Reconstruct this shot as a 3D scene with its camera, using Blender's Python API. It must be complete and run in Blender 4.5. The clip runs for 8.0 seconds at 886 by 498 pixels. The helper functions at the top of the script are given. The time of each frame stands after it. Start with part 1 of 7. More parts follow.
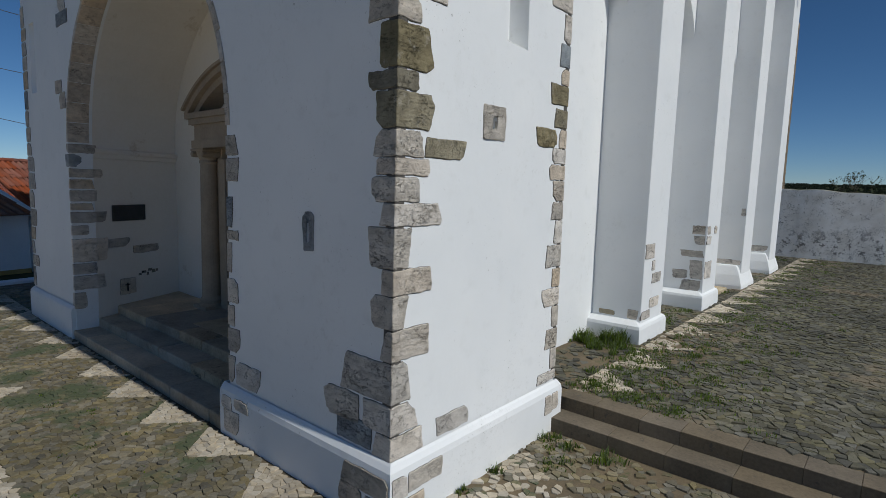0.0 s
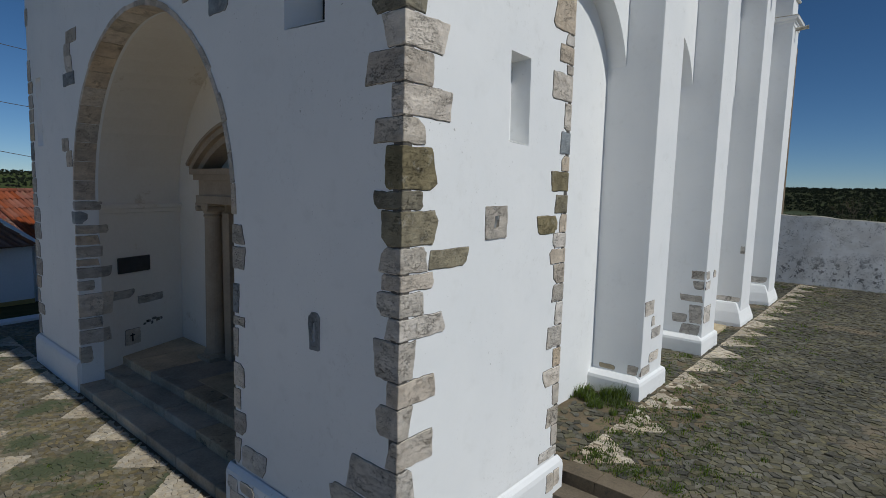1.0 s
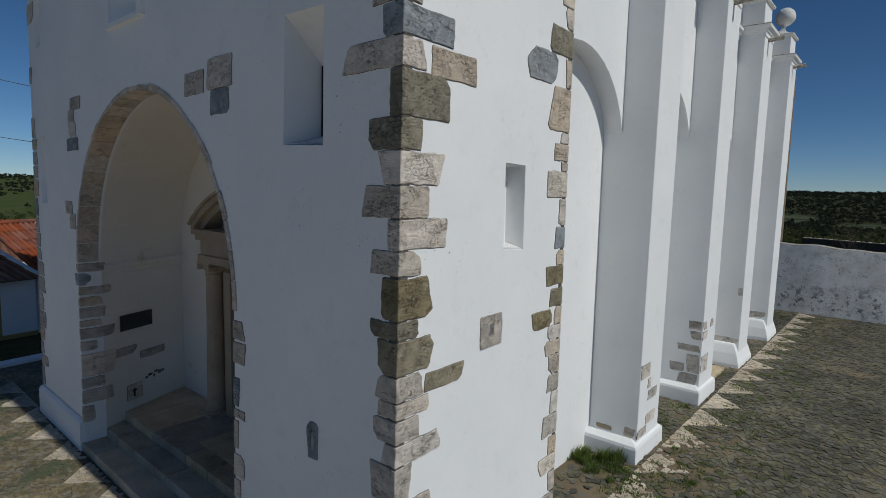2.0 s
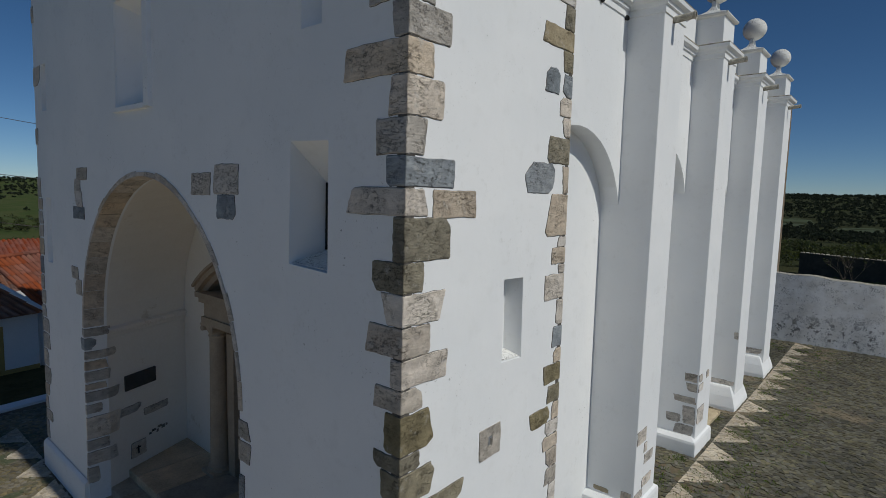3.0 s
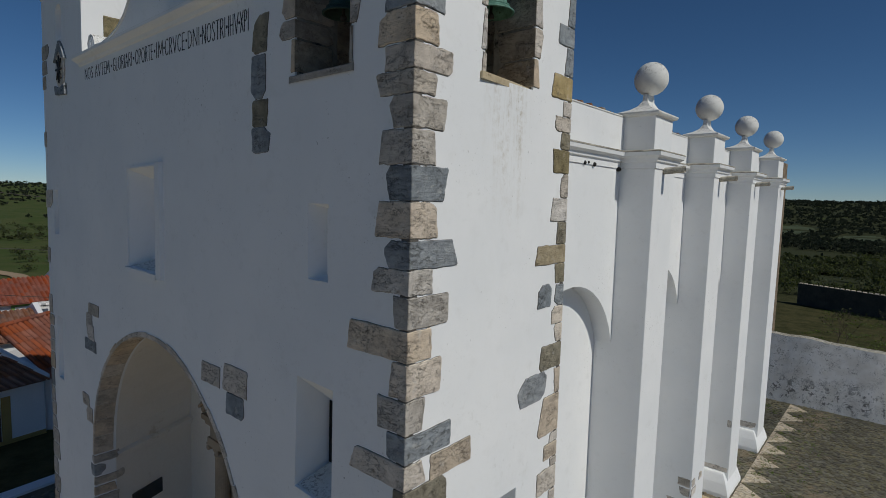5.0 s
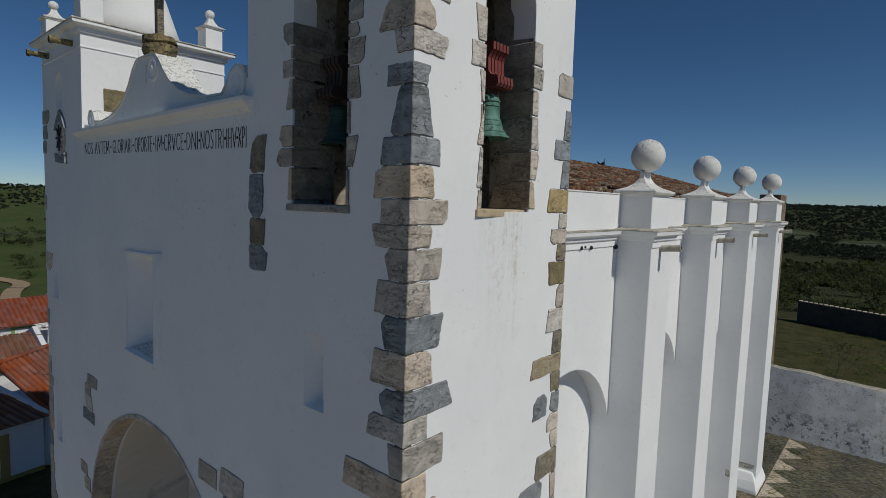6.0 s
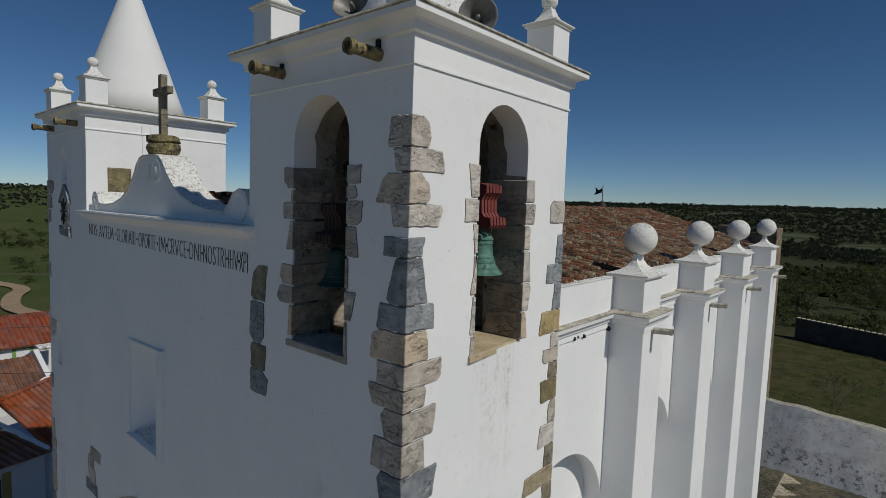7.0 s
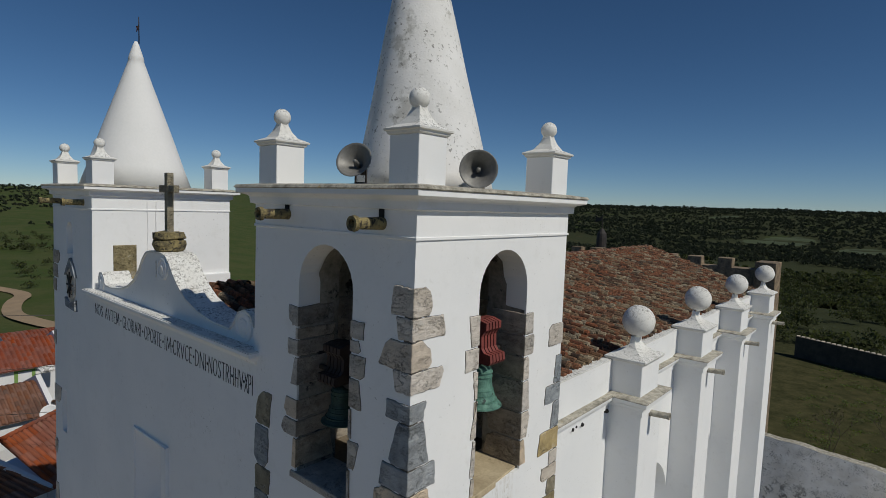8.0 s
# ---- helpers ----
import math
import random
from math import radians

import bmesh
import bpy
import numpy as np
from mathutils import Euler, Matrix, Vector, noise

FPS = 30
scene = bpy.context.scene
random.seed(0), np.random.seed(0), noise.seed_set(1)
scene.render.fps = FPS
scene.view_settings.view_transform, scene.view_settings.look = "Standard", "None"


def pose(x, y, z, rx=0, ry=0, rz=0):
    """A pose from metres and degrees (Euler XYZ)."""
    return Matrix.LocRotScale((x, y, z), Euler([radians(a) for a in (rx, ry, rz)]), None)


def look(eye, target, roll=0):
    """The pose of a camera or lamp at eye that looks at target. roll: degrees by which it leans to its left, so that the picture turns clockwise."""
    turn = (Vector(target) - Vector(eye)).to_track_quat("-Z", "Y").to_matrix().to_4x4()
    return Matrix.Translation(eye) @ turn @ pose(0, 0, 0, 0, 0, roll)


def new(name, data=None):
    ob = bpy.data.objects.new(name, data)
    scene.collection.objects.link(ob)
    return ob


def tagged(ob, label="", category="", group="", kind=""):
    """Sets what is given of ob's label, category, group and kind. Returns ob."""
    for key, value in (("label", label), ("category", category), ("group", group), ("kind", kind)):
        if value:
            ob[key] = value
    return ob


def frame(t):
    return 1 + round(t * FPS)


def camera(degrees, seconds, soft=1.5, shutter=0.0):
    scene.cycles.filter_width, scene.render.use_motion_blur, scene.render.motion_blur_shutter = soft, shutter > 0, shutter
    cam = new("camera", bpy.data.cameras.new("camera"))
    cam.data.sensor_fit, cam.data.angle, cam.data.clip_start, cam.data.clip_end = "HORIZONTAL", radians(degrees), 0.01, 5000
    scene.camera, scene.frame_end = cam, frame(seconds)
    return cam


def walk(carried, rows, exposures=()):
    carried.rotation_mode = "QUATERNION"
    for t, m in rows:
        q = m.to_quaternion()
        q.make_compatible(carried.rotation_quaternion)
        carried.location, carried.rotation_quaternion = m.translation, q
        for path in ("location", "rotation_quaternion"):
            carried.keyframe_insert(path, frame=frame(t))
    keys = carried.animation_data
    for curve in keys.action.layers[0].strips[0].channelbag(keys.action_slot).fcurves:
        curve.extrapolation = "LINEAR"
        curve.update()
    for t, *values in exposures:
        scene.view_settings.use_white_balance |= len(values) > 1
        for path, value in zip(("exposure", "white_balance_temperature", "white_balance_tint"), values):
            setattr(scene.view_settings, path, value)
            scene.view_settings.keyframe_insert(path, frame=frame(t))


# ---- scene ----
cam = camera(78.4, 8.0, 0.8)
PATH = [
    (0, (3.073, -3.093, 3.014), (1.786, -1.58, 2.782), 1.4),
    (0.5, (3.061, -3.078, 3.424), (1.774, -1.564, 3.201), 1.4),
    (1, (3.045, -3.131, 3.921), (1.756, -1.618, 3.705), 1.3),
    (2.5, (3.083, -3.104, 5.524), (1.787, -1.593, 5.324), 1.3),
    (3, (3.084, -3.181, 6.121), (1.791, -1.668, 5.925), 1.3),
    (3.5, (3.102, -3.288, 6.722), (1.807, -1.775, 6.532), 1.3),
    (4, (3.152, -3.347, 7.313), (1.857, -1.834, 7.127), 1.4),
    (4.5, (3.17, -3.332, 7.898), (1.874, -1.82, 7.714), 1.4),
    (6, (3.126, -3.224, 9.751), (1.827, -1.713, 9.583), 1.6),
    (6.5, (3.143, -3.246, 10.451), (1.844, -1.735, 10.283), 1.7),
    (7, (3.192, -3.276, 11.182), (1.893, -1.765, 11.016), 1.8),
    (7.5, (3.199, -3.291, 11.914), (1.899, -1.78, 11.75), 1.9),
    (8, (3.168, -3.326, 12.629), (1.866, -1.815, 12.469), 2.0),
]
walk(cam, [(t, look(eye, target, roll)) for t, eye, target, roll in PATH], [(0, 0.09, 6480, 6), (3.2, -0.09, 6700, 6), (6.4, -0.07, 6880, 7), (8, 0.06, 7020, 7)])

# ---- light ----
SUN_AZ, SUN_EL = 2.2, 46.0
world = bpy.data.worlds.new("sky")
scene.world = world
world.use_nodes = True
wn = world.node_tree
sky = wn.nodes.new("ShaderNodeTexSky")
sky.sky_type, sky.sun_disc = "NISHITA", False
sky.sun_elevation, sky.sun_rotation = radians(SUN_EL), radians(90 - SUN_AZ)
sky.air_density, sky.dust_density, sky.ozone_density, sky.altitude = 0.85, 1.5, 4.5, 3200
wn.nodes["Background"].inputs[1].default_value = 0.0565
clear = wn.nodes.new("ShaderNodeHueSaturation")
clear.inputs["Saturation"].default_value = 1.15
wn.links.new(sky.outputs[0], clear.inputs["Color"])
wn.links.new(clear.outputs["Color"], wn.nodes["Background"].inputs[0])
sun = new("sun", bpy.data.lights.new("sun", "SUN"))
sun.data.energy, sun.data.angle, sun.data.color = 2.4, radians(0.53), (1.0, 0.98, 0.955)
ce = math.cos(radians(SUN_EL))
SUN_DIR = Vector((ce * math.cos(radians(SUN_AZ)), ce * math.sin(radians(SUN_AZ)), math.sin(radians(SUN_EL))))
sun.matrix_world = look(SUN_DIR * 100, (0, 0, 0))
scene.view_settings.exposure = 0.0

# ---- materials ----


def shader(name):
    m = bpy.data.materials.new(name)
    m.use_nodes = True
    return m, m.node_tree, m.node_tree.nodes["Principled BSDF"]


def add(nt, kind, **values):
    n = nt.nodes.new(kind)
    for key, value in values.items():
        n.inputs[key.replace("_", " ")].default_value = value
    return n


def noise_fac(nt, scale, detail=4.0, rough=0.55, vector=None):
    n = add(nt, "ShaderNodeTexNoise", Scale=scale, Detail=detail, Roughness=rough)
    nt.links.new(vector if vector else nt.nodes["co"].outputs["Object"], n.inputs["Vector"])
    return n.outputs["Fac"]


def remap(nt, value, a, b, lo=0.0, hi=1.0):
    n = nt.nodes.new("ShaderNodeMapRange")
    nt.links.new(value, n.inputs["Value"])
    for key, v in zip(("From Min", "From Max", "To Min", "To Max"), (a, b, lo, hi)):
        n.inputs[key].default_value = v
    return n.outputs["Result"]


def blend(nt, fac, one, two, mode="MIX"):
    n = nt.nodes.new("ShaderNodeMix")
    n.data_type, n.blend_type = "RGBA", mode
    for slot, v in ((0, fac), (6, one), (7, two)):
        if isinstance(v, (int, float)):
            n.inputs[slot].default_value = v
        elif isinstance(v, tuple):
            n.inputs[slot].default_value = (*v, 1.0)
        else:
            nt.links.new(v, n.inputs[slot])
    return n.outputs[2]


def maths(nt, op, one, two=0.0):
    n = nt.nodes.new("ShaderNodeMath")
    n.operation = op
    for slot, v in ((0, one), (1, two)):
        if isinstance(v, (int, float)):
            n.inputs[slot].default_value = v
        else:
            nt.links.new(v, n.inputs[slot])
    return n.outputs[0]


def coords(nt):
    n = nt.nodes.new("ShaderNodeTexCoord")
    n.name = "co"
    return n


def relief(nt, bsdf, height, strength, distance=0.01):
    b = nt.nodes.new("ShaderNodeBump")
    b.inputs["Strength"].default_value, b.inputs["Distance"].default_value = strength, distance
    nt.links.new(height, b.inputs["Height"])
    nt.links.new(b.outputs["Normal"], bsdf.inputs["Normal"])


def surface(name, light, dark, big=1.2, fine=30.0, rough=0.85, bump=0.4, spread=0.0, spot=None, spot_scale=9.0, spot_cut=0.62, metal=0.0, island=False, grain=1.0, dist=0.01):
    """A weathered surface: two tones at two scales, spots of a third tone, relief."""
    m, nt, bsdf = shader(name)
    coords(nt)
    f1, f2 = noise_fac(nt, big, 5.0), noise_fac(nt, fine, 6.0, 0.65)
    mixed = maths(nt, "ADD", maths(nt, "MULTIPLY", f1, 0.6), maths(nt, "MULTIPLY", f2, 0.4 * grain))
    col = blend(nt, remap(nt, mixed, 0.36, 0.64), dark, light)
    if spread:
        if island:
            rnd = nt.nodes.new("ShaderNodeNewGeometry").outputs["Random Per Island"]
        else:
            rnd = nt.nodes.new("ShaderNodeObjectInfo").outputs["Random"]
        hsv = nt.nodes.new("ShaderNodeHueSaturation")
        nt.links.new(col, hsv.inputs["Color"])
        nt.links.new(remap(nt, rnd, 0, 1, 1 - spread, 1 + spread), hsv.inputs["Value"])
        nt.links.new(remap(nt, maths(nt, "FRACT", maths(nt, "MULTIPLY", rnd, 7.31)), 0, 1, 1 - spread, 1 + spread), hsv.inputs["Saturation"])
        col = hsv.outputs["Color"]
    if spot:
        sp = noise_fac(nt, spot_scale, 8.0, 0.7)
        col = blend(nt, remap(nt, sp, spot_cut, spot_cut + 0.07), col, spot)
    nt.links.new(col, bsdf.inputs["Base Color"])
    bsdf.inputs["Roughness"].default_value, bsdf.inputs["Metallic"].default_value = rough, metal
    h = maths(nt, "ADD", maths(nt, "MULTIPLY", noise_fac(nt, fine * 0.5, 6.0, 0.6), 0.7), maths(nt, "MULTIPLY", f1, 0.6))
    relief(nt, bsdf, h, bump, dist)
    return m


def limewash(name, streak=None):
    """Thick limewash over rubble: soft waves, fine grain, a few dark specks, run-off streaks below the belfry sill."""
    m, nt, bsdf = shader(name)
    coords(nt)
    wave, mid, fine = noise_fac(nt, 0.55, 3.0), noise_fac(nt, 4.0, 5.0), noise_fac(nt, 55.0, 5.0, 0.7)
    col = blend(nt, remap(nt, wave, 0.35, 0.65), (0.83, 0.84, 0.84), (0.89, 0.89, 0.88))
    col = blend(nt, remap(nt, mid, 0.58, 0.8, 0, 0.35), col, (0.70, 0.70, 0.68))
    area = remap(nt, noise_fac(nt, 1.3, 3.0), 0.5, 0.66)
    for size, cut, tone in ((26.0, 0.70, 0.75), (70.0, 0.69, 0.6)):
        speck = maths(nt, "MULTIPLY", remap(nt, noise_fac(nt, size, 2.0), cut, cut + 0.03), area)
        col = blend(nt, maths(nt, "MULTIPLY", speck, tone), col, (0.24, 0.23, 0.20))
    rub = maths(nt, "MULTIPLY", remap(nt, noise_fac(nt, 14.0, 7.0, 0.75), 0.54, 0.68), remap(nt, noise_fac(nt, 0.9, 4.0, 0.6), 0.5, 0.66))
    col = blend(nt, maths(nt, "MULTIPLY", rub, 0.35), col, (0.52, 0.51, 0.47))
    if streak:
        sep = nt.nodes.new("ShaderNodeSeparateXYZ")
        nt.links.new(nt.nodes["co"].outputs["Object"], sep.inputs[0])
        mapping = nt.nodes.new("ShaderNodeMapping")
        mapping.inputs["Scale"].default_value = (9.0, 9.0, 0.7)
        nt.links.new(nt.nodes["co"].outputs["Object"], mapping.inputs["Vector"])
        runs = noise_fac(nt, 1.0, 6.0, 0.7, mapping.outputs["Vector"])
        y0, y1, z0, z1 = streak
        zone = maths(nt, "MULTIPLY", remap(nt, sep.outputs["Y"], y0 - 0.1, y0 + 0.2), remap(nt, sep.outputs["Y"], y1 + 0.1, y1 - 0.2))
        zone = maths(nt, "MULTIPLY", zone, maths(nt, "MULTIPLY", remap(nt, sep.outputs["Z"], z0, z1), remap(nt, sep.outputs["Z"], z1 + 0.12, z1)))
        broken = remap(nt, noise_fac(nt, 13.0, 6.0, 0.75), 0.42, 0.62)
        col = blend(nt, maths(nt, "MULTIPLY", maths(nt, "MULTIPLY", remap(nt, runs, 0.44, 0.64), broken), maths(nt, "MULTIPLY", zone, 0.85)), col, (0.40, 0.33, 0.22))
    nt.links.new(col, bsdf.inputs["Base Color"])
    bsdf.inputs["Roughness"].default_value = 0.9
    h = maths(nt, "ADD", maths(nt, "MULTIPLY", noise_fac(nt, 2.2, 3.0), 1.0), maths(nt, "MULTIPLY", fine, 0.12))
    relief(nt, bsdf, h, 0.35, 0.03)
    return m


WHITE = limewash("limewash", (1.0, 1.75, 8.1, 9.66))
def lichen_wash(name, light, dark, cover=0.5, patch=None, tops=False, low=None):
    """Limewash overgrown with fine black and grey lichen, in clusters; flaked grey patches where given."""
    m, nt, bsdf = shader(name)
    coords(nt)
    col = blend(nt, remap(nt, noise_fac(nt, 2.2, 5.0), 0.38, 0.62), dark, light)
    cluster = remap(nt, noise_fac(nt, 2.3, 5.0, 0.65), 0.62 - 0.25 * cover, 0.68 - 0.12 * cover)
    if tops:
        up = nt.nodes.new("ShaderNodeSeparateXYZ")
        nt.links.new(nt.nodes["co"].outputs["Normal"], up.inputs[0])
        cluster = maths(nt, "MULTIPLY", cluster, remap(nt, up.outputs["Z"], -0.1, 0.75, 0.12, 1.0))
    for size, cut, tone in ((24.0, 0.53, (0.13, 0.125, 0.11)), (60.0, 0.55, (0.09, 0.085, 0.075)), (11.0, 0.6, (0.33, 0.31, 0.27))):
        sp = maths(nt, "MULTIPLY", remap(nt, noise_fac(nt, size, 7.0, 0.75), cut, cut + 0.05), cluster)
        col = blend(nt, maths(nt, "MULTIPLY", sp, 0.8), col, tone)
    if patch:
        pt = remap(nt, noise_fac(nt, patch, 8.0, 0.62), 0.6, 0.65)
        col = blend(nt, maths(nt, "MULTIPLY", pt, 0.6), col, (0.36, 0.35, 0.31))
        chip = maths(nt, "MULTIPLY", remap(nt, noise_fac(nt, 24.0, 4.0, 0.65), 0.60, 0.63), remap(nt, noise_fac(nt, 2.0, 3.0), 0.40, 0.56))
        col = blend(nt, maths(nt, "MULTIPLY", chip, 0.8), col, (0.20, 0.19, 0.17))
    if low:
        sep = nt.nodes.new("ShaderNodeSeparateXYZ")
        nt.links.new(nt.nodes["co"].outputs["Object"], sep.inputs[0])
        zone = maths(nt, "MULTIPLY", remap(nt, sep.outputs["Z"], low[0], low[0] + 0.3), remap(nt, sep.outputs["Z"], low[1], low[1] - 0.7))
        peel = maths(nt, "MULTIPLY", remap(nt, noise_fac(nt, 3.2, 9.0, 0.75), 0.53, 0.57), zone)
        fleck = remap(nt, noise_fac(nt, 9.0, 5.0, 0.7), 0.62, 0.65)
        col = blend(nt, maths(nt, "MULTIPLY", maths(nt, "MAXIMUM", peel, fleck), 0.8), col, (0.075, 0.07, 0.06))
    nt.links.new(col, bsdf.inputs["Base Color"])
    bsdf.inputs["Roughness"].default_value = 0.92
    h = maths(nt, "ADD", noise_fac(nt, 3.0, 4.0), maths(nt, "MULTIPLY", noise_fac(nt, 40.0, 5.0, 0.7), 0.3))
    relief(nt, bsdf, h, 0.6, 0.02)
    return m


WHITE_CAP = lichen_wash("limewash_weathered", (0.82, 0.82, 0.79), (0.74, 0.73, 0.69), 1.2, tops=True)
SPIRE = lichen_wash("spire_plaster", (0.82, 0.81, 0.79), (0.74, 0.73, 0.70), 0.0, 1.6)
LICHEN = surface("lichen_ledge", (0.60, 0.56, 0.47), (0.15, 0.14, 0.11), 9.0, 45.0, 0.95, 0.9, spot=(0.45, 0.30, 0.08), spot_scale=3.5, spot_cut=0.64)
SPIRE_CLEAN = surface("spire_plaster_clean", (0.82, 0.81, 0.79), (0.75, 0.75, 0.73), 0.8, 20.0, 0.9, 0.3, spot=(0.45, 0.44, 0.42), spot_scale=3.0, spot_cut=0.74)


def stone_mat(name, light, dark, lichen, vein=0.4, pits=0.62, blots=0.62):
    """Old wall stone: broad bedding tones, fine black pits, crack lines, black lichen blots, pale limewash smears."""
    m, nt, bsdf = shader(name)
    coords(nt)
    info = nt.nodes.new("ShaderNodeObjectInfo")
    mapping = nt.nodes.new("ShaderNodeMapping")
    nt.links.new(nt.nodes["co"].outputs["Object"], mapping.inputs["Vector"])
    mapping.inputs["Scale"].default_value = (2.4, 2.4, 6.0)
    spin_by = nt.nodes.new("ShaderNodeCombineXYZ")
    shift_by = nt.nodes.new("ShaderNodeCombineXYZ")
    for slot in (0, 1):
        nt.links.new(remap(nt, info.outputs["Random"], 0, 1, -0.9, 0.9), spin_by.inputs[slot])
    nt.links.new(remap(nt, info.outputs["Random"], 0, 1, 0, 40), shift_by.inputs[2])
    nt.links.new(spin_by.outputs[0], mapping.inputs["Rotation"])
    nt.links.new(shift_by.outputs[0], mapping.inputs["Location"])
    bed = noise_fac(nt, 1.7, 6.0, 0.6, mapping.outputs["Vector"])
    soft, fine = noise_fac(nt, 6.0, 6.0, 0.65), noise_fac(nt, 75.0, 4.0, 0.7)
    mixed = maths(nt, "ADD", maths(nt, "MULTIPLY", bed, vein), maths(nt, "ADD", maths(nt, "MULTIPLY", soft, 0.85 - vein), maths(nt, "MULTIPLY", fine, 0.15)))
    col = blend(nt, remap(nt, mixed, 0.39, 0.61), dark, light)
    hsv = nt.nodes.new("ShaderNodeHueSaturation")
    nt.links.new(col, hsv.inputs["Color"])
    nt.links.new(remap(nt, info.outputs["Random"], 0, 1, 0.9, 1.2), hsv.inputs["Value"])
    nt.links.new(remap(nt, maths(nt, "FRACT", maths(nt, "MULTIPLY", info.outputs["Random"], 7.31)), 0, 1, 0.7, 1.25), hsv.inputs["Saturation"])
    area = remap(nt, noise_fac(nt, 4.0, 5.0, 0.65), 0.43, 0.66)
    strata = nt.nodes.new("ShaderNodeMapping")
    strata.inputs["Scale"].default_value = (5.0, 5.0, 46.0)
    nt.links.new(spin_by.outputs[0], strata.inputs["Rotation"])
    nt.links.new(nt.nodes["co"].outputs["Object"], strata.inputs["Vector"])
    layer = noise_fac(nt, 1.0, 7.0, 0.7, strata.outputs["Vector"])
    pit = maths(nt, "MULTIPLY", remap(nt, noise_fac(nt, 48.0, 5.0, 0.75), pits - 0.01, pits + 0.03), remap(nt, area, 0.0, 1.0, 0.12, 1.0))
    grit = remap(nt, noise_fac(nt, 130.0, 3.0, 0.7), 0.6, 0.68)
    blot = maths(nt, "MULTIPLY", remap(nt, noise_fac(nt, 15.0, 10.0, 0.85), blots - 0.06, blots - 0.01), area)
    crack = 0.0
    for size, fine_w in ((1.1, 0.006), (3.1, 0.007)):
        line = remap(nt, maths(nt, "ABSOLUTE", maths(nt, "SUBTRACT", noise_fac(nt, size, 8.0, 0.66, mapping.outputs["Vector"]), 0.5)), fine_w, 0.001)
        crack = maths(nt, "MAXIMUM", crack, maths(nt, "MULTIPLY", line, remap(nt, noise_fac(nt, 3.3, 3.0), 0.42, 0.6)))
    smear = remap(nt, noise_fac(nt, 8.0, 6.0, 0.7), 0.57, 0.68)
    col = blend(nt, maths(nt, "MULTIPLY", smear, 0.35), hsv.outputs["Color"], (0.68, 0.66, 0.62))
    col = blend(nt, remap(nt, layer, 0.52, 0.68, 0.0, vein * 0.7), col, dark)
    for mask, tone in ((blot, 0.7), (grit, 0.12), (pit, 0.55), (crack, 0.8)):
        col = blend(nt, maths(nt, "MULTIPLY", mask, tone), col, lichen)
    nt.links.new(col, bsdf.inputs["Base Color"])
    bsdf.inputs["Roughness"].default_value = 0.9
    bsdf.inputs["Specular IOR Level"].default_value = 0.25
    h = maths(nt, "ADD", maths(nt, "MULTIPLY", fine, 0.4), maths(nt, "ADD", maths(nt, "ADD", soft, maths(nt, "MULTIPLY", layer, 0.4)), maths(nt, "MULTIPLY", maths(nt, "ADD", pit, crack), -0.7)))
    relief(nt, bsdf, h, 1.0, 0.025)
    return m


STONE = {
    "b": stone_mat("stone_beige", (0.76, 0.645, 0.515), (0.50, 0.42, 0.335), (0.06, 0.05, 0.042)),
    "g": stone_mat("stone_grey", (0.68, 0.615, 0.535), (0.42, 0.378, 0.325), (0.05, 0.046, 0.042), 0.45, 0.61, 0.6),
    "s": stone_mat("stone_slate", (0.38, 0.41, 0.43), (0.20, 0.22, 0.235), (0.05, 0.05, 0.052), 0.4, 0.68, 0.66),
    "o": stone_mat("stone_olive", (0.36, 0.31, 0.20), (0.21, 0.18, 0.115), (0.06, 0.052, 0.036), 0.1, 0.6, 0.68),
    "t": stone_mat("stone_tan", (0.55, 0.44, 0.26), (0.38, 0.30, 0.17), (0.10, 0.085, 0.06), 0.3, 0.66, 0.68),
    # d: darker copy for belfry reveals and lining, shade and grime in its colour
    "d": stone_mat("stone_reveal_shaded", (0.50, 0.43, 0.34), (0.27, 0.23, 0.185), (0.045, 0.04, 0.034), 0.45, 0.6, 0.57),
    "p": stone_mat("stone_pale", (0.78, 0.71, 0.63), (0.56, 0.50, 0.43), (0.09, 0.08, 0.068), 0.45, 0.64, 0.63),
}
MORTAR = surface("joint_mortar", (0.16, 0.145, 0.125), (0.06, 0.055, 0.05), 8.0, 50.0, 1.0, 0.8)
# near-black: holes, slots, mud nests, and the painted shade between roof tiles
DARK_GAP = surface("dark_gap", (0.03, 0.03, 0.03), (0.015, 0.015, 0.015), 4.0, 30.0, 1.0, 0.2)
STEP = surface("worn_step_stone", (0.72, 0.58, 0.415), (0.40, 0.315, 0.22), 1.6, 26.0, 0.85, 0.6, 0.12, (0.40, 0.37, 0.31), 2.2, 0.63)
STEP_SLATE = surface("worn_step_slate", (0.48, 0.415, 0.325), (0.27, 0.23, 0.175), 2.2, 24.0, 0.8, 0.7, 0.1, (0.42, 0.36, 0.27), 3.2, 0.6)
STEP_BROWN = surface("worn_step_brown", (0.52, 0.42, 0.29), (0.26, 0.205, 0.14), 1.9, 26.0, 0.85, 0.7, 0.1, (0.10, 0.085, 0.06), 2.6, 0.58)
KERB = surface("yard_step_stone", (0.22, 0.175, 0.12), (0.11, 0.088, 0.06), 1.4, 30.0, 0.9, 0.7, 0.10, (0.10, 0.085, 0.065), 7.0, 0.6)
PORTAL = surface("portal_stone", (0.46, 0.37, 0.27), (0.33, 0.26, 0.19), 1.8, 22.0, 0.75, 0.4)
WOOD = surface("door_wood", (0.10, 0.06, 0.035), (0.05, 0.03, 0.02), 3.0, 24.0, 0.6, 0.4)
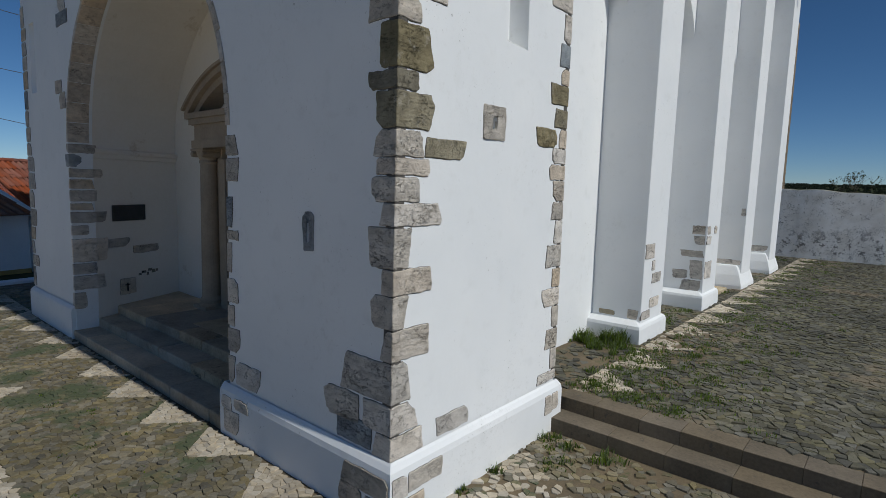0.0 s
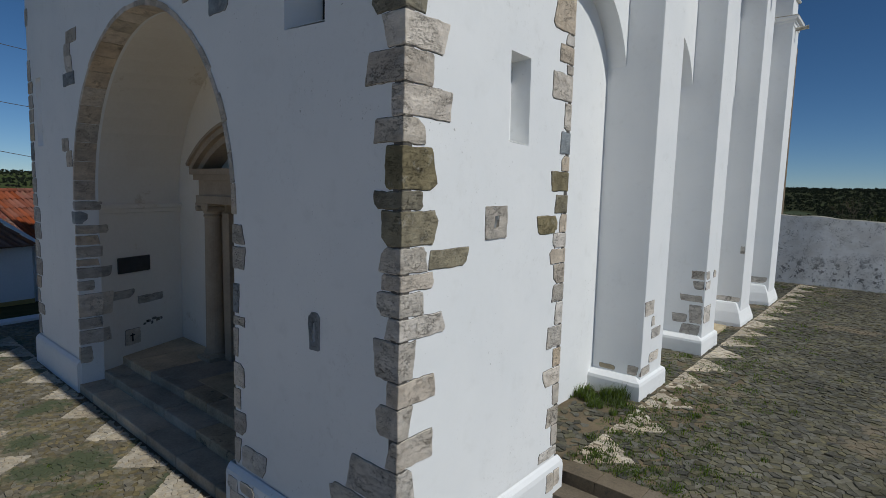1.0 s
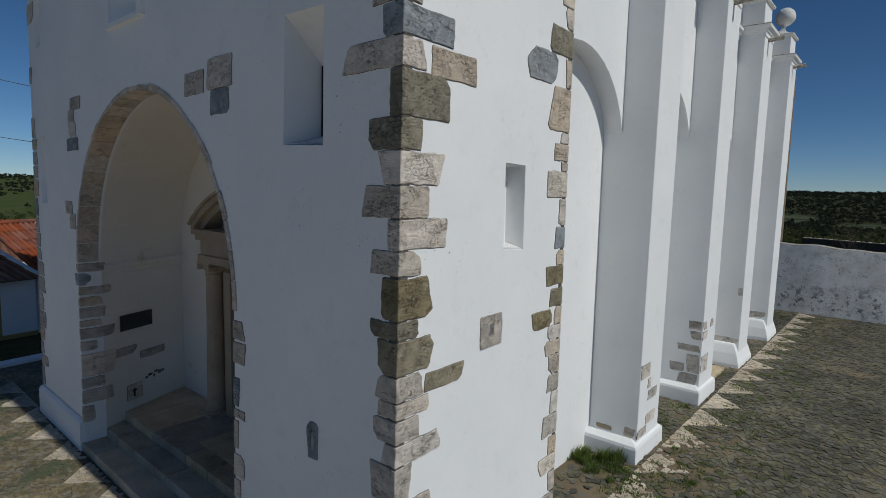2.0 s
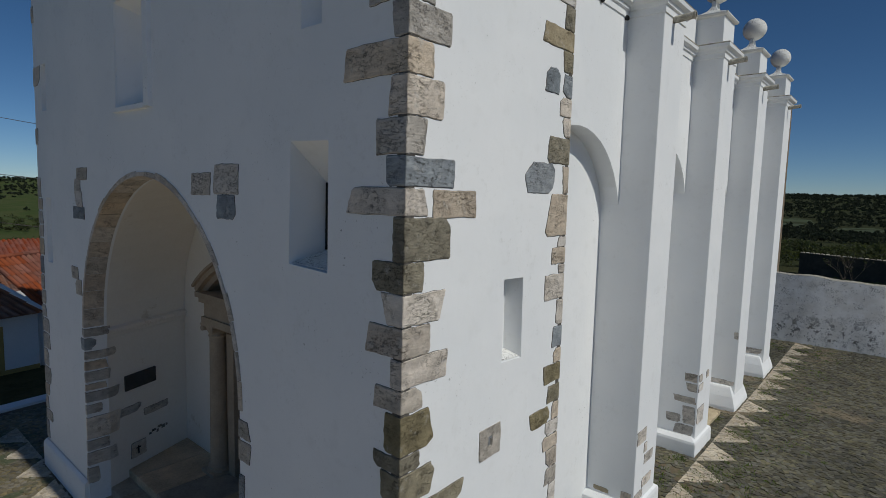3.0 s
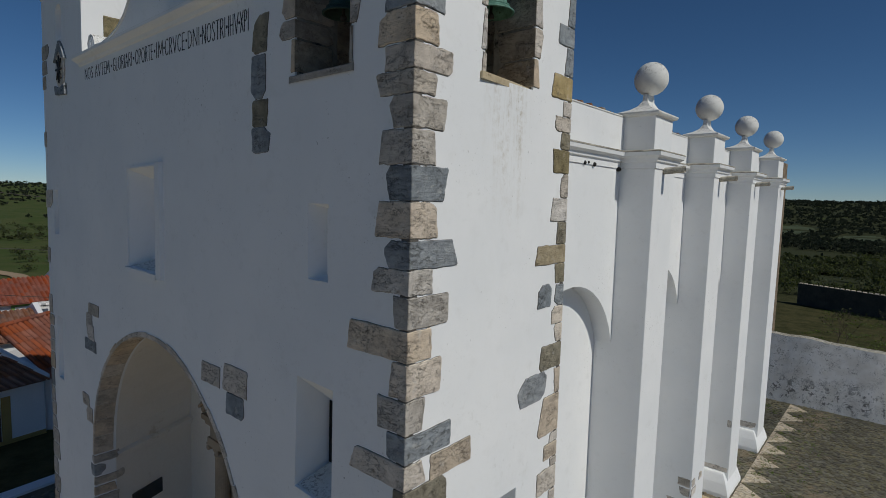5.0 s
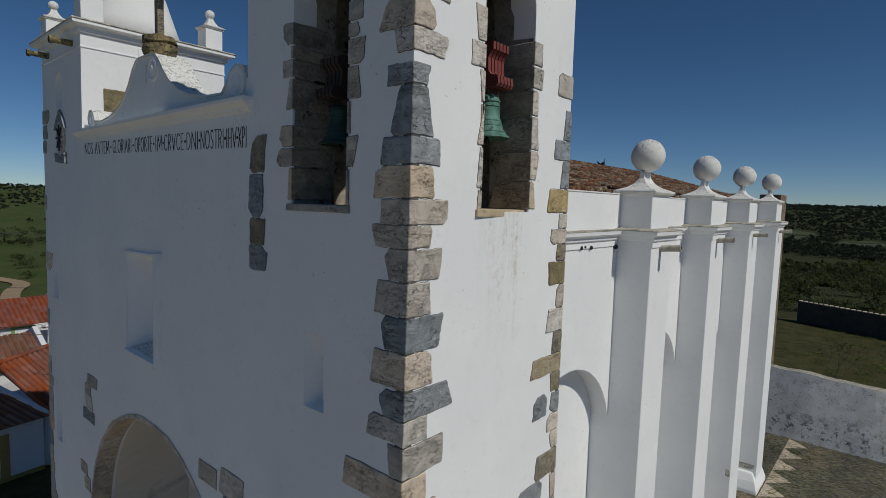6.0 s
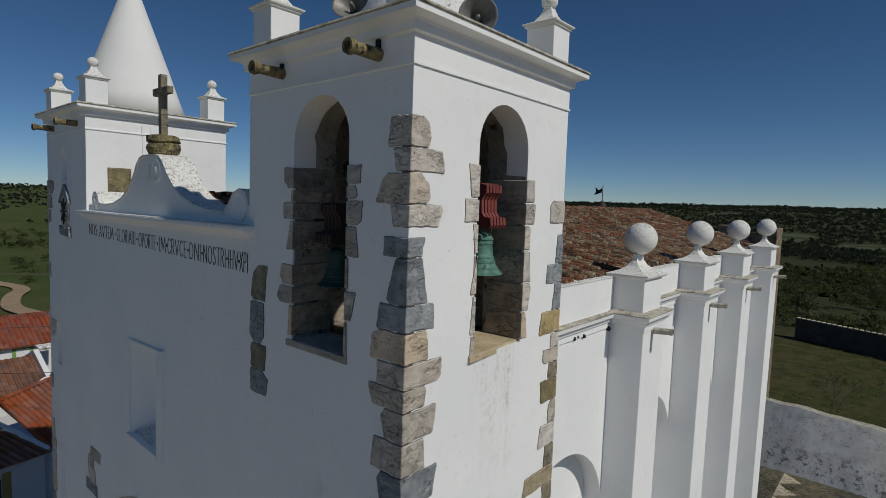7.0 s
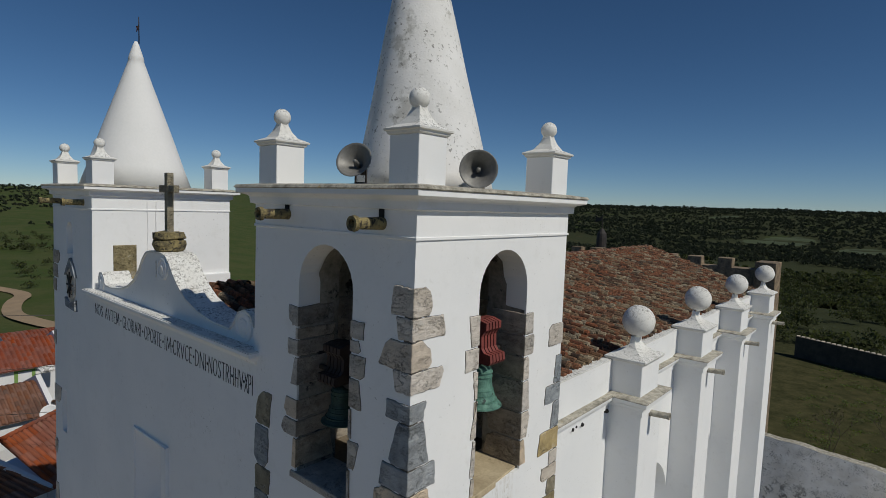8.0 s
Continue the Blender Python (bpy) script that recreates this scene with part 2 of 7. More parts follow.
RED_WOOD = surface("red_yoke_wood", (0.26, 0.055, 0.045), (0.13, 0.035, 0.03), 3.0, 40.0, 0.7, 0.5)
BRONZE = surface("green_bronze", (0.15, 0.32, 0.25), (0.045, 0.13, 0.10), 9.0, 45.0, 0.65, 0.5, spot=(0.03, 0.05, 0.045), spot_scale=12.0, spot_cut=0.58, metal=0.15)
IRON = surface("dark_iron", (0.06, 0.05, 0.045), (0.03, 0.027, 0.025), 6.0, 40.0, 0.7, 0.3, metal=0.3)
RUST = surface("rusty_flag", (0.35, 0.10, 0.05), (0.18, 0.05, 0.03), 6.0, 40.0, 0.8, 0.3)
HORN = surface("horn_metal", (0.25, 0.245, 0.23), (0.16, 0.157, 0.147), 2.5, 20.0, 0.5, 0.15, metal=0.2, spot=(0.25, 0.22, 0.19), spot_scale=4.0, spot_cut=0.68)


def tile_mat():
    """Old clay barrel tiles: red, brown, ochre and grey ones mixed, lichen on all of them."""
    m, nt, bsdf = shader("roof_tile_old")
    coords(nt)
    rnd = nt.nodes.new("ShaderNodeNewGeometry").outputs["Random Per Island"]
    ramp = nt.nodes.new("ShaderNodeValToRGB")
    el = ramp.color_ramp.elements
    tones = [(0.0, (0.05, 0.034, 0.025)), (0.2, (0.15, 0.06, 0.035)), (0.42, (0.29, 0.105, 0.052)), (0.6, (0.21, 0.11, 0.062)), (0.76, (0.25, 0.18, 0.11)), (0.9, (0.42, 0.34, 0.23)), (1.0, (0.12, 0.105, 0.085))]
    el[0].color, el[1].color = (*tones[0][1], 1), (*tones[-1][1], 1)
    for pos, tone in tones[1:-1]:
        el.new(pos).color = (*tone, 1)
    nt.links.new(rnd, ramp.inputs["Fac"])
    grey = maths(nt, "MULTIPLY", remap(nt, noise_fac(nt, 0.45, 4.0), 0.38, 0.62), remap(nt, noise_fac(nt, 12.0, 7.0, 0.75), 0.42, 0.6))
    col = blend(nt, maths(nt, "MULTIPLY", grey, 0.38), ramp.outputs["Color"], (0.36, 0.31, 0.22))
    dark = remap(nt, noise_fac(nt, 34.0, 7.0, 0.8), 0.49, 0.56)
    col = blend(nt, maths(nt, "MULTIPLY", dark, 0.85), col, (0.035, 0.028, 0.022))
    nt.links.new(col, bsdf.inputs["Base Color"])
    bsdf.inputs["Roughness"].default_value = 0.95
    bsdf.inputs["Specular IOR Level"].default_value = 0.2
    relief(nt, bsdf, noise_fac(nt, 30.0, 6.0, 0.7), 0.7, 0.012)
    return m


TILE = tile_mat()
# warmer copy of the limewash: bounced light put into the porch's colour
PORCH_WASH_LIT = surface("porch_limewash_lit", (0.90, 0.855, 0.785), (0.84, 0.79, 0.71), 0.7, 16.0, 0.9, 0.3, spot=(0.70, 0.63, 0.53), spot_scale=1.3, spot_cut=0.62)
# plaster grime, dark enough to stand for the shade inside the belfry too
GRIME_SHADE = surface("grimy_shaded_plaster", (0.36, 0.335, 0.285), (0.13, 0.12, 0.10), 2.2, 18.0, 0.95, 0.7, spot=(0.03, 0.028, 0.025), spot_scale=5.0, spot_cut=0.56)
# darker copies of bell bronze and yoke wood, shade painted into their colour
BRONZE_SHADED = surface("shaded_bronze", (0.045, 0.095, 0.075), (0.02, 0.04, 0.033), 7.0, 40.0, 0.6, 0.4, metal=0.3)
YOKE_SHADED = surface("shaded_yoke_wood", (0.06, 0.035, 0.028), (0.03, 0.02, 0.016), 3.0, 40.0, 0.8, 0.5)
OCHRE_STONE = surface("ochre_sill_stone", (0.60, 0.50, 0.33), (0.38, 0.30, 0.19), 3.0, 30.0, 0.9, 0.7, spot=(0.20, 0.15, 0.09), spot_scale=7.0, spot_cut=0.6)
TILE_RED = surface("roof_tile_red", (0.33, 0.09, 0.045), (0.22, 0.06, 0.035), 0.8, 18.0, 0.85, 0.4, 0.2, (0.14, 0.075, 0.05), 1.2, 0.62, island=True)
TILE_NEW = surface("roof_tile_orange", (0.30, 0.092, 0.046), (0.21, 0.062, 0.034), 0.8, 18.0, 0.85, 0.4, 0.16, (0.24, 0.13, 0.08), 1.2, 0.62, island=True)
TILE_DARK = surface("roof_tile_brown", (0.27, 0.125, 0.075), (0.15, 0.075, 0.05), 0.9, 18.0, 0.85, 0.4, 0.22, (0.13, 0.11, 0.085), 1.2, 0.6, island=True)
PAINT_TEXT = surface("black_lettering", (0.035, 0.035, 0.04), (0.02, 0.02, 0.024), 6.0, 40.0, 0.8, 0.1)
PLAQUE = surface("plaque_slate", (0.05, 0.05, 0.052), (0.028, 0.028, 0.03), 5.0, 40.0, 0.6, 0.3)
COBBLE = surface("cobble_slate", (0.15, 0.137, 0.092), (0.058, 0.056, 0.04), 0.7, 30.0, 0.88, 0.7, 0.42, (0.20, 0.16, 0.105), 0.38, 0.56, island=True)
COBBLE_OBJ = surface("cobble_slate_single", (0.15, 0.137, 0.092), (0.058, 0.056, 0.04), 0.7, 30.0, 0.88, 0.7, 0.42, (0.20, 0.16, 0.105), 0.38, 0.56)
COBBLE_PALE = surface("cobble_limestone", (0.58, 0.51, 0.40), (0.36, 0.30, 0.22), 1.2, 30.0, 0.85, 0.6, 0.18, (0.26, 0.21, 0.15), 3.0, 0.64, island=True)
SQUARE = surface("cobble_brown", (0.25, 0.21, 0.135), (0.12, 0.104, 0.066), 0.7, 30.0, 0.88, 0.7, 0.35, (0.09, 0.105, 0.055), 0.9, 0.52, island=True)
SQUARE_OBJ = surface("cobble_brown_single", (0.25, 0.21, 0.135), (0.12, 0.104, 0.066), 0.7, 30.0, 0.88, 0.7, 0.35, (0.09, 0.105, 0.055), 0.9, 0.52)
COBBLE_PALE_OBJ = surface("cobble_limestone_single", (0.58, 0.51, 0.40), (0.36, 0.30, 0.22), 1.2, 30.0, 0.85, 0.6, 0.18, (0.26, 0.21, 0.15), 3.0, 0.64)
EARTH = surface("earth_joints", (0.20, 0.15, 0.09), (0.10, 0.078, 0.048), 1.1, 32.0, 1.0, 0.8, spot=(0.07, 0.09, 0.03), spot_scale=1.4, spot_cut=0.6)
BLADE = surface("grass_blade", (0.16, 0.22, 0.05), (0.085, 0.125, 0.03), 5.0, 20.0, 0.7, 0.1, 0.35, island=True)
FAR_LEAF = surface("far_wood_leaf", (0.046, 0.056, 0.036), (0.034, 0.043, 0.029), 0.02, 0.15, 1.0, 0.0, 0.25, island=True)
LEAF = surface("tree_leaf", (0.092, 0.106, 0.045), (0.063, 0.076, 0.034), 0.02, 0.15, 1.0, 0.0, 0.3, island=True)
LEAF.node_tree.nodes["Principled BSDF"].inputs["Specular IOR Level"].default_value = 0.05
FAR_LEAF.node_tree.nodes["Principled BSDF"].inputs["Specular IOR Level"].default_value = 0.05
for leafy in (LEAF, FAR_LEAF, BLADE):
    lt = leafy.node_tree
    thin, both = lt.nodes.new("ShaderNodeBsdfTranslucent"), lt.nodes.new("ShaderNodeMixShader")
    lt.links.new(lt.nodes["Principled BSDF"].inputs["Base Color"].links[0].from_socket, thin.inputs["Color"])
    both.inputs[0].default_value = 0.45
    lt.links.new(lt.nodes["Principled BSDF"].outputs[0], both.inputs[1])
    lt.links.new(thin.outputs[0], both.inputs[2])
    lt.links.new(both.outputs[0], lt.nodes["Material Output"].inputs["Surface"])
# for unseen pale grounds, added to brighten shaded walls by bounce
BOUNCE_GROUND = surface("pale_bounce_ground", (0.53, 0.46, 0.365), (0.43, 0.37, 0.295), 0.5, 30.0, 1.0, 0.4)
BARK = surface("bark", (0.14, 0.11, 0.08), (0.07, 0.055, 0.04), 4.0, 30.0, 0.95, 0.7)
YARD = lichen_wash("old_yard_wall", (0.93, 0.91, 0.88), (0.80, 0.77, 0.72), 0.55, None, False, (0.45, 1.9))
HOUSE_WHITE = surface("house_white", (0.80, 0.80, 0.80), (0.72, 0.72, 0.72), 0.8, 20.0, 0.9, 0.2)
OCHRE = surface("ochre_band", (0.46, 0.31, 0.10), (0.36, 0.24, 0.08), 1.0, 20.0, 0.9, 0.2)
SPOUT = surface("lichened_spout", (0.36, 0.29, 0.13), (0.07, 0.06, 0.04), 9.0, 40.0, 0.95, 0.8, spot=(0.035, 0.03, 0.025), spot_scale=14.0, spot_cut=0.52)
DARK_WALL = surface("dark_rubble", (0.10, 0.085, 0.06), (0.045, 0.038, 0.03), 1.5, 8.0, 0.95, 0.8)
FAR_STONE = surface("castle_stone", (0.34, 0.25, 0.16), (0.07, 0.055, 0.04), 3.0, 14.0, 0.95, 0.9)
ASPHALT = surface("street", (0.11, 0.105, 0.095), (0.06, 0.058, 0.052), 0.6, 30.0, 0.95, 0.4)

# ---- geometry helpers ----
from mathutils.geometry import tessellate_polygon

G0, G1 = 0.14, 0.47          # lower square, upper yard
MID = -5.32                  # middle axis of the front
rng = random.Random(7)


def bat(z):
    """The front leans back a little as it rises."""
    return -0.1 + 0.008 * z


def link(name, bm, mat, smooth=False):
    me = bpy.data.meshes.new(name)
    bmesh.ops.recalc_face_normals(bm, faces=bm.faces)
    bm.to_mesh(me)
    bm.free()
    for m in (mat if isinstance(mat, (list, tuple)) else [mat]):
        me.materials.append(m)
    if smooth:
        me.shade_smooth()
    return new(name, me)


def part(name, bm, mat, parent, label="", smooth=False):
    ob = link(name, bm, mat, smooth)
    ob.parent = parent
    if label:
        tagged(ob, label)
    return ob


def thing(name, label, category, group="", kind="", at=(0, 0, 0)):
    ob = new(name)
    ob.empty_display_size = 0.2
    ob.location = at
    return tagged(ob, label, category, group, kind)


def box(bm, x0, x1, y0, y1, z0, z1, bevel=0.0, fn=None):
    vs = [bm.verts.new((x, y, z)) for x in (x0, x1) for y in (y0, y1) for z in (z0, z1)]
    fs = [bm.faces.new([vs[i] for i in q]) for q in ((0, 1, 3, 2), (4, 6, 7, 5), (0, 4, 5, 1), (2, 3, 7, 6), (0, 2, 6, 4), (1, 5, 7, 3))]
    if bevel:
        es = list({e for f in fs for e in f.edges})
        r = bmesh.ops.bevel(bm, geom=es, offset=bevel, segments=2, affect="EDGES", profile=0.5)
        vs = list({v for f in r["faces"] for v in f.verts} | {v for v in vs if v.is_valid})
    if fn:
        for v in vs:
            v.co = fn(v.co)
    return vs


def panel(bm, outline, holes, thick, xf):
    """A wall of that thickness with openings. outline, holes: rings of (u, v); a hole is (ring, depth): depth None goes through,
    otherwise a recess with a back. xf(u, v, d): place d metres behind the face."""
    rings = [outline] + [h[0] for h in holes]
    flat = [p for r in rings for p in r]
    tris = tessellate_polygon([[Vector((u, v, 0)) for u, v in r] for r in rings])
    front = [bm.verts.new(xf(u, v, 0)) for u, v in flat]
    for a, b, c in tris:
        bm.faces.new((front[a], front[b], front[c]))
    start, ringv = 0, []
    for r in rings:
        ringv.append(front[start:start + len(r)])
        start += len(r)
    through_holes = [h for h in holes if h[1] is None]
    rb = [outline] + [h[0] for h in through_holes]
    flat_b = [p for r in rb for p in r]
    back = [bm.verts.new(xf(u, v, thick)) for u, v in flat_b]
    for a, b, c in tessellate_polygon([[Vector((u, v, 0)) for u, v in r] for r in rb]):
        bm.faces.new((back[a], back[c], back[b]))
    bring, start = [], 0
    for r in rb:
        bring.append(back[start:start + len(r)])
        start += len(r)

    def skirt(one, two):
        for i in range(len(one)):
            j = (i + 1) % len(one)
            bm.faces.new((one[i], one[j], two[j], two[i]))
    skirt(ringv[0], bring[0])
    k = 1
    for h, fr in zip(holes, ringv[1:]):
        if h[1] is None:
            skirt(fr, bring[k])
            k += 1
        else:
            inner = h[2] if len(h) > 2 else h[0]
            bk = [bm.verts.new(xf(u, v, h[1])) for u, v in inner]
            skirt(fr, bk)
            bm.faces.new(bk)


def stacked(bm, u0, u1, top, holes, thick, xf):
    """A tall wall built in lifts, one opening to each."""
    rows = sorted(holes, key=lambda h: min(v for _, v in h[0]))
    cuts = [0.0]
    for a, b in zip(rows, rows[1:]):
        cuts.append((max(v for _, v in a[0]) + min(v for _, v in b[0])) / 2)
    cuts.append(top)
    for k, (z0, z1) in enumerate(zip(cuts, cuts[1:])):
        panel(bm, rect(u0, u1, z0, z1), rows[k:k + 1], thick, xf)
    bmesh.ops.remove_doubles(bm, verts=bm.verts, dist=0.0005)


def rect(u0, u1, v0, v1):
    return [(u0, v0), (u1, v0), (u1, v1), (u0, v1)]


def arched(u0, u1, v0, vs, n=14, rise=None):
    """An opening with upright sides to vs and a round head."""
    c, r = (u0 + u1) / 2, (u1 - u0) / 2
    rise = r if rise is None else rise
    return [(u0, v0), (u1, v0)] + [(c + r * math.cos(math.pi * i / n), vs + rise * math.sin(math.pi * i / n)) for i in range(n + 1)]


def front_xf(u, v, d):
    return (u, bat(v) + d, v)


def side_xf(u, v, d):
    return (-d, u, v)


def band(bm, profile, x0, x1, y0, y1, close=True):
    """A moulding round a rectangle. profile: (out, z) from bottom to top."""
    loops = []
    for o, z in profile:
        loops.append([bm.verts.new(p) for p in ((x0 - o, y0 - o, z), (x1 + o, y0 - o, z), (x1 + o, y1 + o, z), (x0 - o, y1 + o, z))])
    for a, b in zip(loops, loops[1:]):
        for i in range(4):
            j = (i + 1) % 4
            bm.faces.new((a[i], a[j], b[j], b[i]))
    if close:
        bm.faces.new(loops[0])
        bm.faces.new(loops[-1])


def spin(bm, profile, n=24, at=(0, 0, 0), axis=None, twist=0.0):
    """A turned body. profile: (radius, height)."""
    m = Matrix.Translation(at) @ (axis.to_4x4() if axis else Matrix.Identity(4))
    rings = []
    for r, h in profile:
        if r < 1e-5:
            rings.append([bm.verts.new(m @ Vector((0, 0, h)))])
        else:
            rings.append([bm.verts.new(m @ Vector((r * math.cos(twist + 2 * math.pi * i / n), r * math.sin(twist + 2 * math.pi * i / n), h))) for i in range(n)])
    for a, b in zip(rings, rings[1:]):
        for i in range(n):
            j = (i + 1) % n
            if len(a) == 1 and len(b) == 1:
                continue
            if len(a) == 1:
                bm.faces.new((a[0], b[j], b[i]))
            elif len(b) == 1:
                bm.faces.new((a[i], a[j], b[0]))
            else:
                bm.faces.new((a[i], a[j], b[j], b[i]))
    for ring in (rings[0], rings[-1]):
        if len(ring) > 1:
            bm.faces.new(ring)


def slab(bm, ring, xf, proud=0.012, deep=0.03, rim=0.0, slot=0):
    """A flat stone face let into a wall, with a dark ragged joint round it where rim is given. ring: (u, v)."""
    cu, cv = sum(p[0] for p in ring) / len(ring), sum(p[1] for p in ring) / len(ring)
    hu = max(0.06, max(abs(p[0] - cu) for p in ring))
    hv = max(0.05, max(abs(p[1] - cv) for p in ring))
    inner = [(u if u < 0 and rim else cu + (u - cu) * (1 - 0.007 / hu), cv + (v - cv) * (1 - 0.007 / hv)) for u, v in ring]
    a = [bm.verts.new(xf(u, v, deep)) for u, v in ring]
    b = [bm.verts.new(xf(u, v, -proud * 0.5)) for u, v in ring]
    c = [bm.verts.new(xf(u, v, -proud)) for u, v in inner]
    n = len(ring)
    for lo, hi in ((a, b), (b, c)):
        for i in range(n):
            j = (i + 1) % n
            bm.faces.new((lo[i], lo[j], hi[j], hi[i])).material_index = slot
    bm.faces.new(c).material_index = slot
    if rim:
        outer = []
        for u, v in ring:
            l = math.hypot(u - cu, v - cv) + 1e-6
            w = rim * rng.uniform(0.2, 1.3) if u > 0 or abs(u + 0.009) > 1e-6 else 0.0
            outer.append((u + (u - cu) / l * w, v + (v - cv) / l * w))
        d = [bm.verts.new(xf(u, v, -0.003)) for u, v in outer]
        e = [bm.verts.new(xf(u, v, 0.01)) for u, v in outer]
        for i in range(n):
            j = (i + 1) % n
            bm.faces.new((d[i], d[j], b[j], b[i])).material_index = 1
            bm.faces.new((e[i], e[j], d[j], d[i])).material_index = 1


def rough_ring(u0, u1, v0, v1, jag=0.02, keep_u0=False, keep_u1=False):
    """An angular, chipped outline of a stone: slanting sides, a few broken corners, fine raggedness."""
    w, h = u1 - u0, v1 - v0
    m = min(w, h)
    lean = [rng.uniform(-1, 1) * min(jag * 1.3, m * 0.14) for _ in range(4)]
    corners = [(u0 if keep_u0 else u0 + max(lean[0], -jag), v0), (u1 + lean[1], v0), (u1 + lean[2], v1), (u0 if keep_u0 else u0 + max(lean[3], -jag), v1)]
    path = []
    for k, (cu, cv) in enumerate(corners):
        if keep_u0 and k in (0, 3):
            path.append((cu, cv + (0.003 if k == 0 else -0.003)))
            continue
        c = m * (rng.uniform(0.16, 0.4) if rng.random() < 0.26 else rng.uniform(0.02, 0.07))
        su, sv = (1 if k in (0, 3) else -1), (1 if k < 2 else -1)
        a, b = (cu, cv + sv * c * rng.uniform(0.6, 1.2)), (cu + su * c * rng.uniform(0.6, 1.3), cv)
        path += [a, b] if k in (0, 2) else [b, a]
    out = []
    for k, p in enumerate(path):
        q = path[(k + 1) % len(path)]
        out.append(p)
        l = math.hypot(q[0] - p[0], q[1] - p[1])
        if keep_u0 and abs(p[0] - u0) < 1e-6 and abs(q[0] - u0) < 1e-6:
            continue
        n = min(6, int(l / 0.05))
        nu, nv = -(q[1] - p[1]) / (l + 1e-6), (q[0] - p[0]) / (l + 1e-6)
        bow = rng.uniform(-0.5, 0.5) * jag
        for i in range(1, n + 1):
            t = i / (n + 1)
            d = bow * math.sin(math.pi * t) * 0.6 + rng.uniform(-1, 1) * min(0.006, jag * 0.35)
            out.append((p[0] + (q[0] - p[0]) * t + nu * d, p[1] + (q[1] - p[1]) * t + nv * d))
    return out


def clip(poly, px, py, nx, ny):
    """Keeps what lies on the near side of a line."""
    out = []
    k = len(poly)
    for i in range(k):
        a, b = poly[i], poly[(i + 1) % k]
        da, db = (a[0] - px) * nx + (a[1] - py) * ny, (b[0] - px) * nx + (b[1] - py) * ny
        if da <= 0:
            out.append(a)
        if da * db < 0:
            t = da / (da - db)
            out.append((a[0] + (b[0] - a[0]) * t, a[1] + (b[1] - a[1]) * t))
    return out


def wall_stone(parent, xf, u0, u1, v0, v1, kind="g", jag=0.02, proud=0.012, name="stone"):
    bm = bmesh.new()
    slab(bm, rough_ring(u0, u1, v0, v1, jag), xf, proud, 0.03, 0.003)
    return part(name, bm, [STONE[kind], MORTAR], parent)


def corner_stone(parent, xf_a, xf_b, z0, z1, wa, wb, kind, jag=0.02, fold=None, kind_b=None):
    """A quoin that shows on both faces of a corner: wa metres on one, wb on the other. xf(dist, z, d)."""
    bm = bmesh.new()
    g = 0.005
    slant = rng.uniform(-0.25, 0.25)
    for xf, w in ((xf_a, wa), (xf_b, wb)):
        ring = rough_ring(-0.009, w, z0 + g, z1 - g, jag, keep_u0=True)
        mid = (z0 + z1) / 2
        ring = [(u + (slant * (v - mid) if u > w * 0.6 else 0), v) for u, v in ring]
        if fold and w > fold + 0.03 and xf is xf_b:
            for sgn in (1, -1):
                slab(bm, clip(ring, fold, 0, sgn, 0), xf, 0.013, 0.03, 0.004 if sgn > 0 else 0.0)
        else:
            slab(bm, ring, xf, 0.013, 0.03, 0.004, 2 if kind_b and xf is xf_b else 0)
    return part("quoin_stone", bm, [STONE[kind], MORTAR] + ([STONE[kind_b]] if kind_b else []), parent)


# ---- the right bell tower ----
TW, TD, TOP = 2.55, 2.64, 12.35     # width, depth, height below the fascia
SILL, SPRING = 9.68, 11.78


def pinnacle(parent, x, y, z, s=0.36, h=0.44, ball=0.095, mat=None):
    """A square pedestal with a hollow pyramid cap and a ball."""
    p = new("pinnacle")
    p.parent = parent
    p.location = (x, y, z)
    k = s / 2
    bm = bmesh.new()
    box(bm, -k, k, -k, k, -0.02, h, 0.008)
    part("pedestal", bm, WHITE, p)
    bm = bmesh.new()
    prof = [(0.0, h), (0.018, h + 0.012), (0.022, h + 0.03), (0.042, h + 0.04), (0.045, h + 0.056), (-k * 0.30, h + 0.10), (-k * 0.55, h + 0.165), (-k * 0.70, h + 0.23), (-k * 0.74, h + 0.26)]
    band(bm, prof, -k, k, -k, k)
    part("cap", bm, WHITE_CAP, p)
    bm = bmesh.new()
    bmesh.ops.create_uvsphere(bm, u_segments=20, v_segments=12, radius=ball, matrix=Matrix.Translation((0, 0, h + 0.25 + ball * 0.86)))
    part("ball", bm, WHITE_CAP, p, smooth=True)
    return p


def spout(parent, x, y, z, yaw, length=0.36, r=0.058):
    """A cannon-shaped stone rain spout with a moulded mouth."""
    bm = bmesh.new()
    turn = Euler((radians(90), 0, yaw)).to_matrix()
    spin(bm, [(r * 1.05, -0.15), (r * 1.05, 0.0), (r, 0.01), (r * 0.92, length * 0.55), (r * 0.88, length * 0.84), (r * 1.2, length * 0.87), (r * 1.25, length * 0.92), (r * 1.1, length * 0.95), (r * 1.15, length), (r * 0.7, length), (r * 0.65, length * 0.6), (0, length * 0.58)], 16, (x, y, z), turn)
    return part("spout", bm, SPOUT, parent, "lichened stone rain spout", smooth=False)


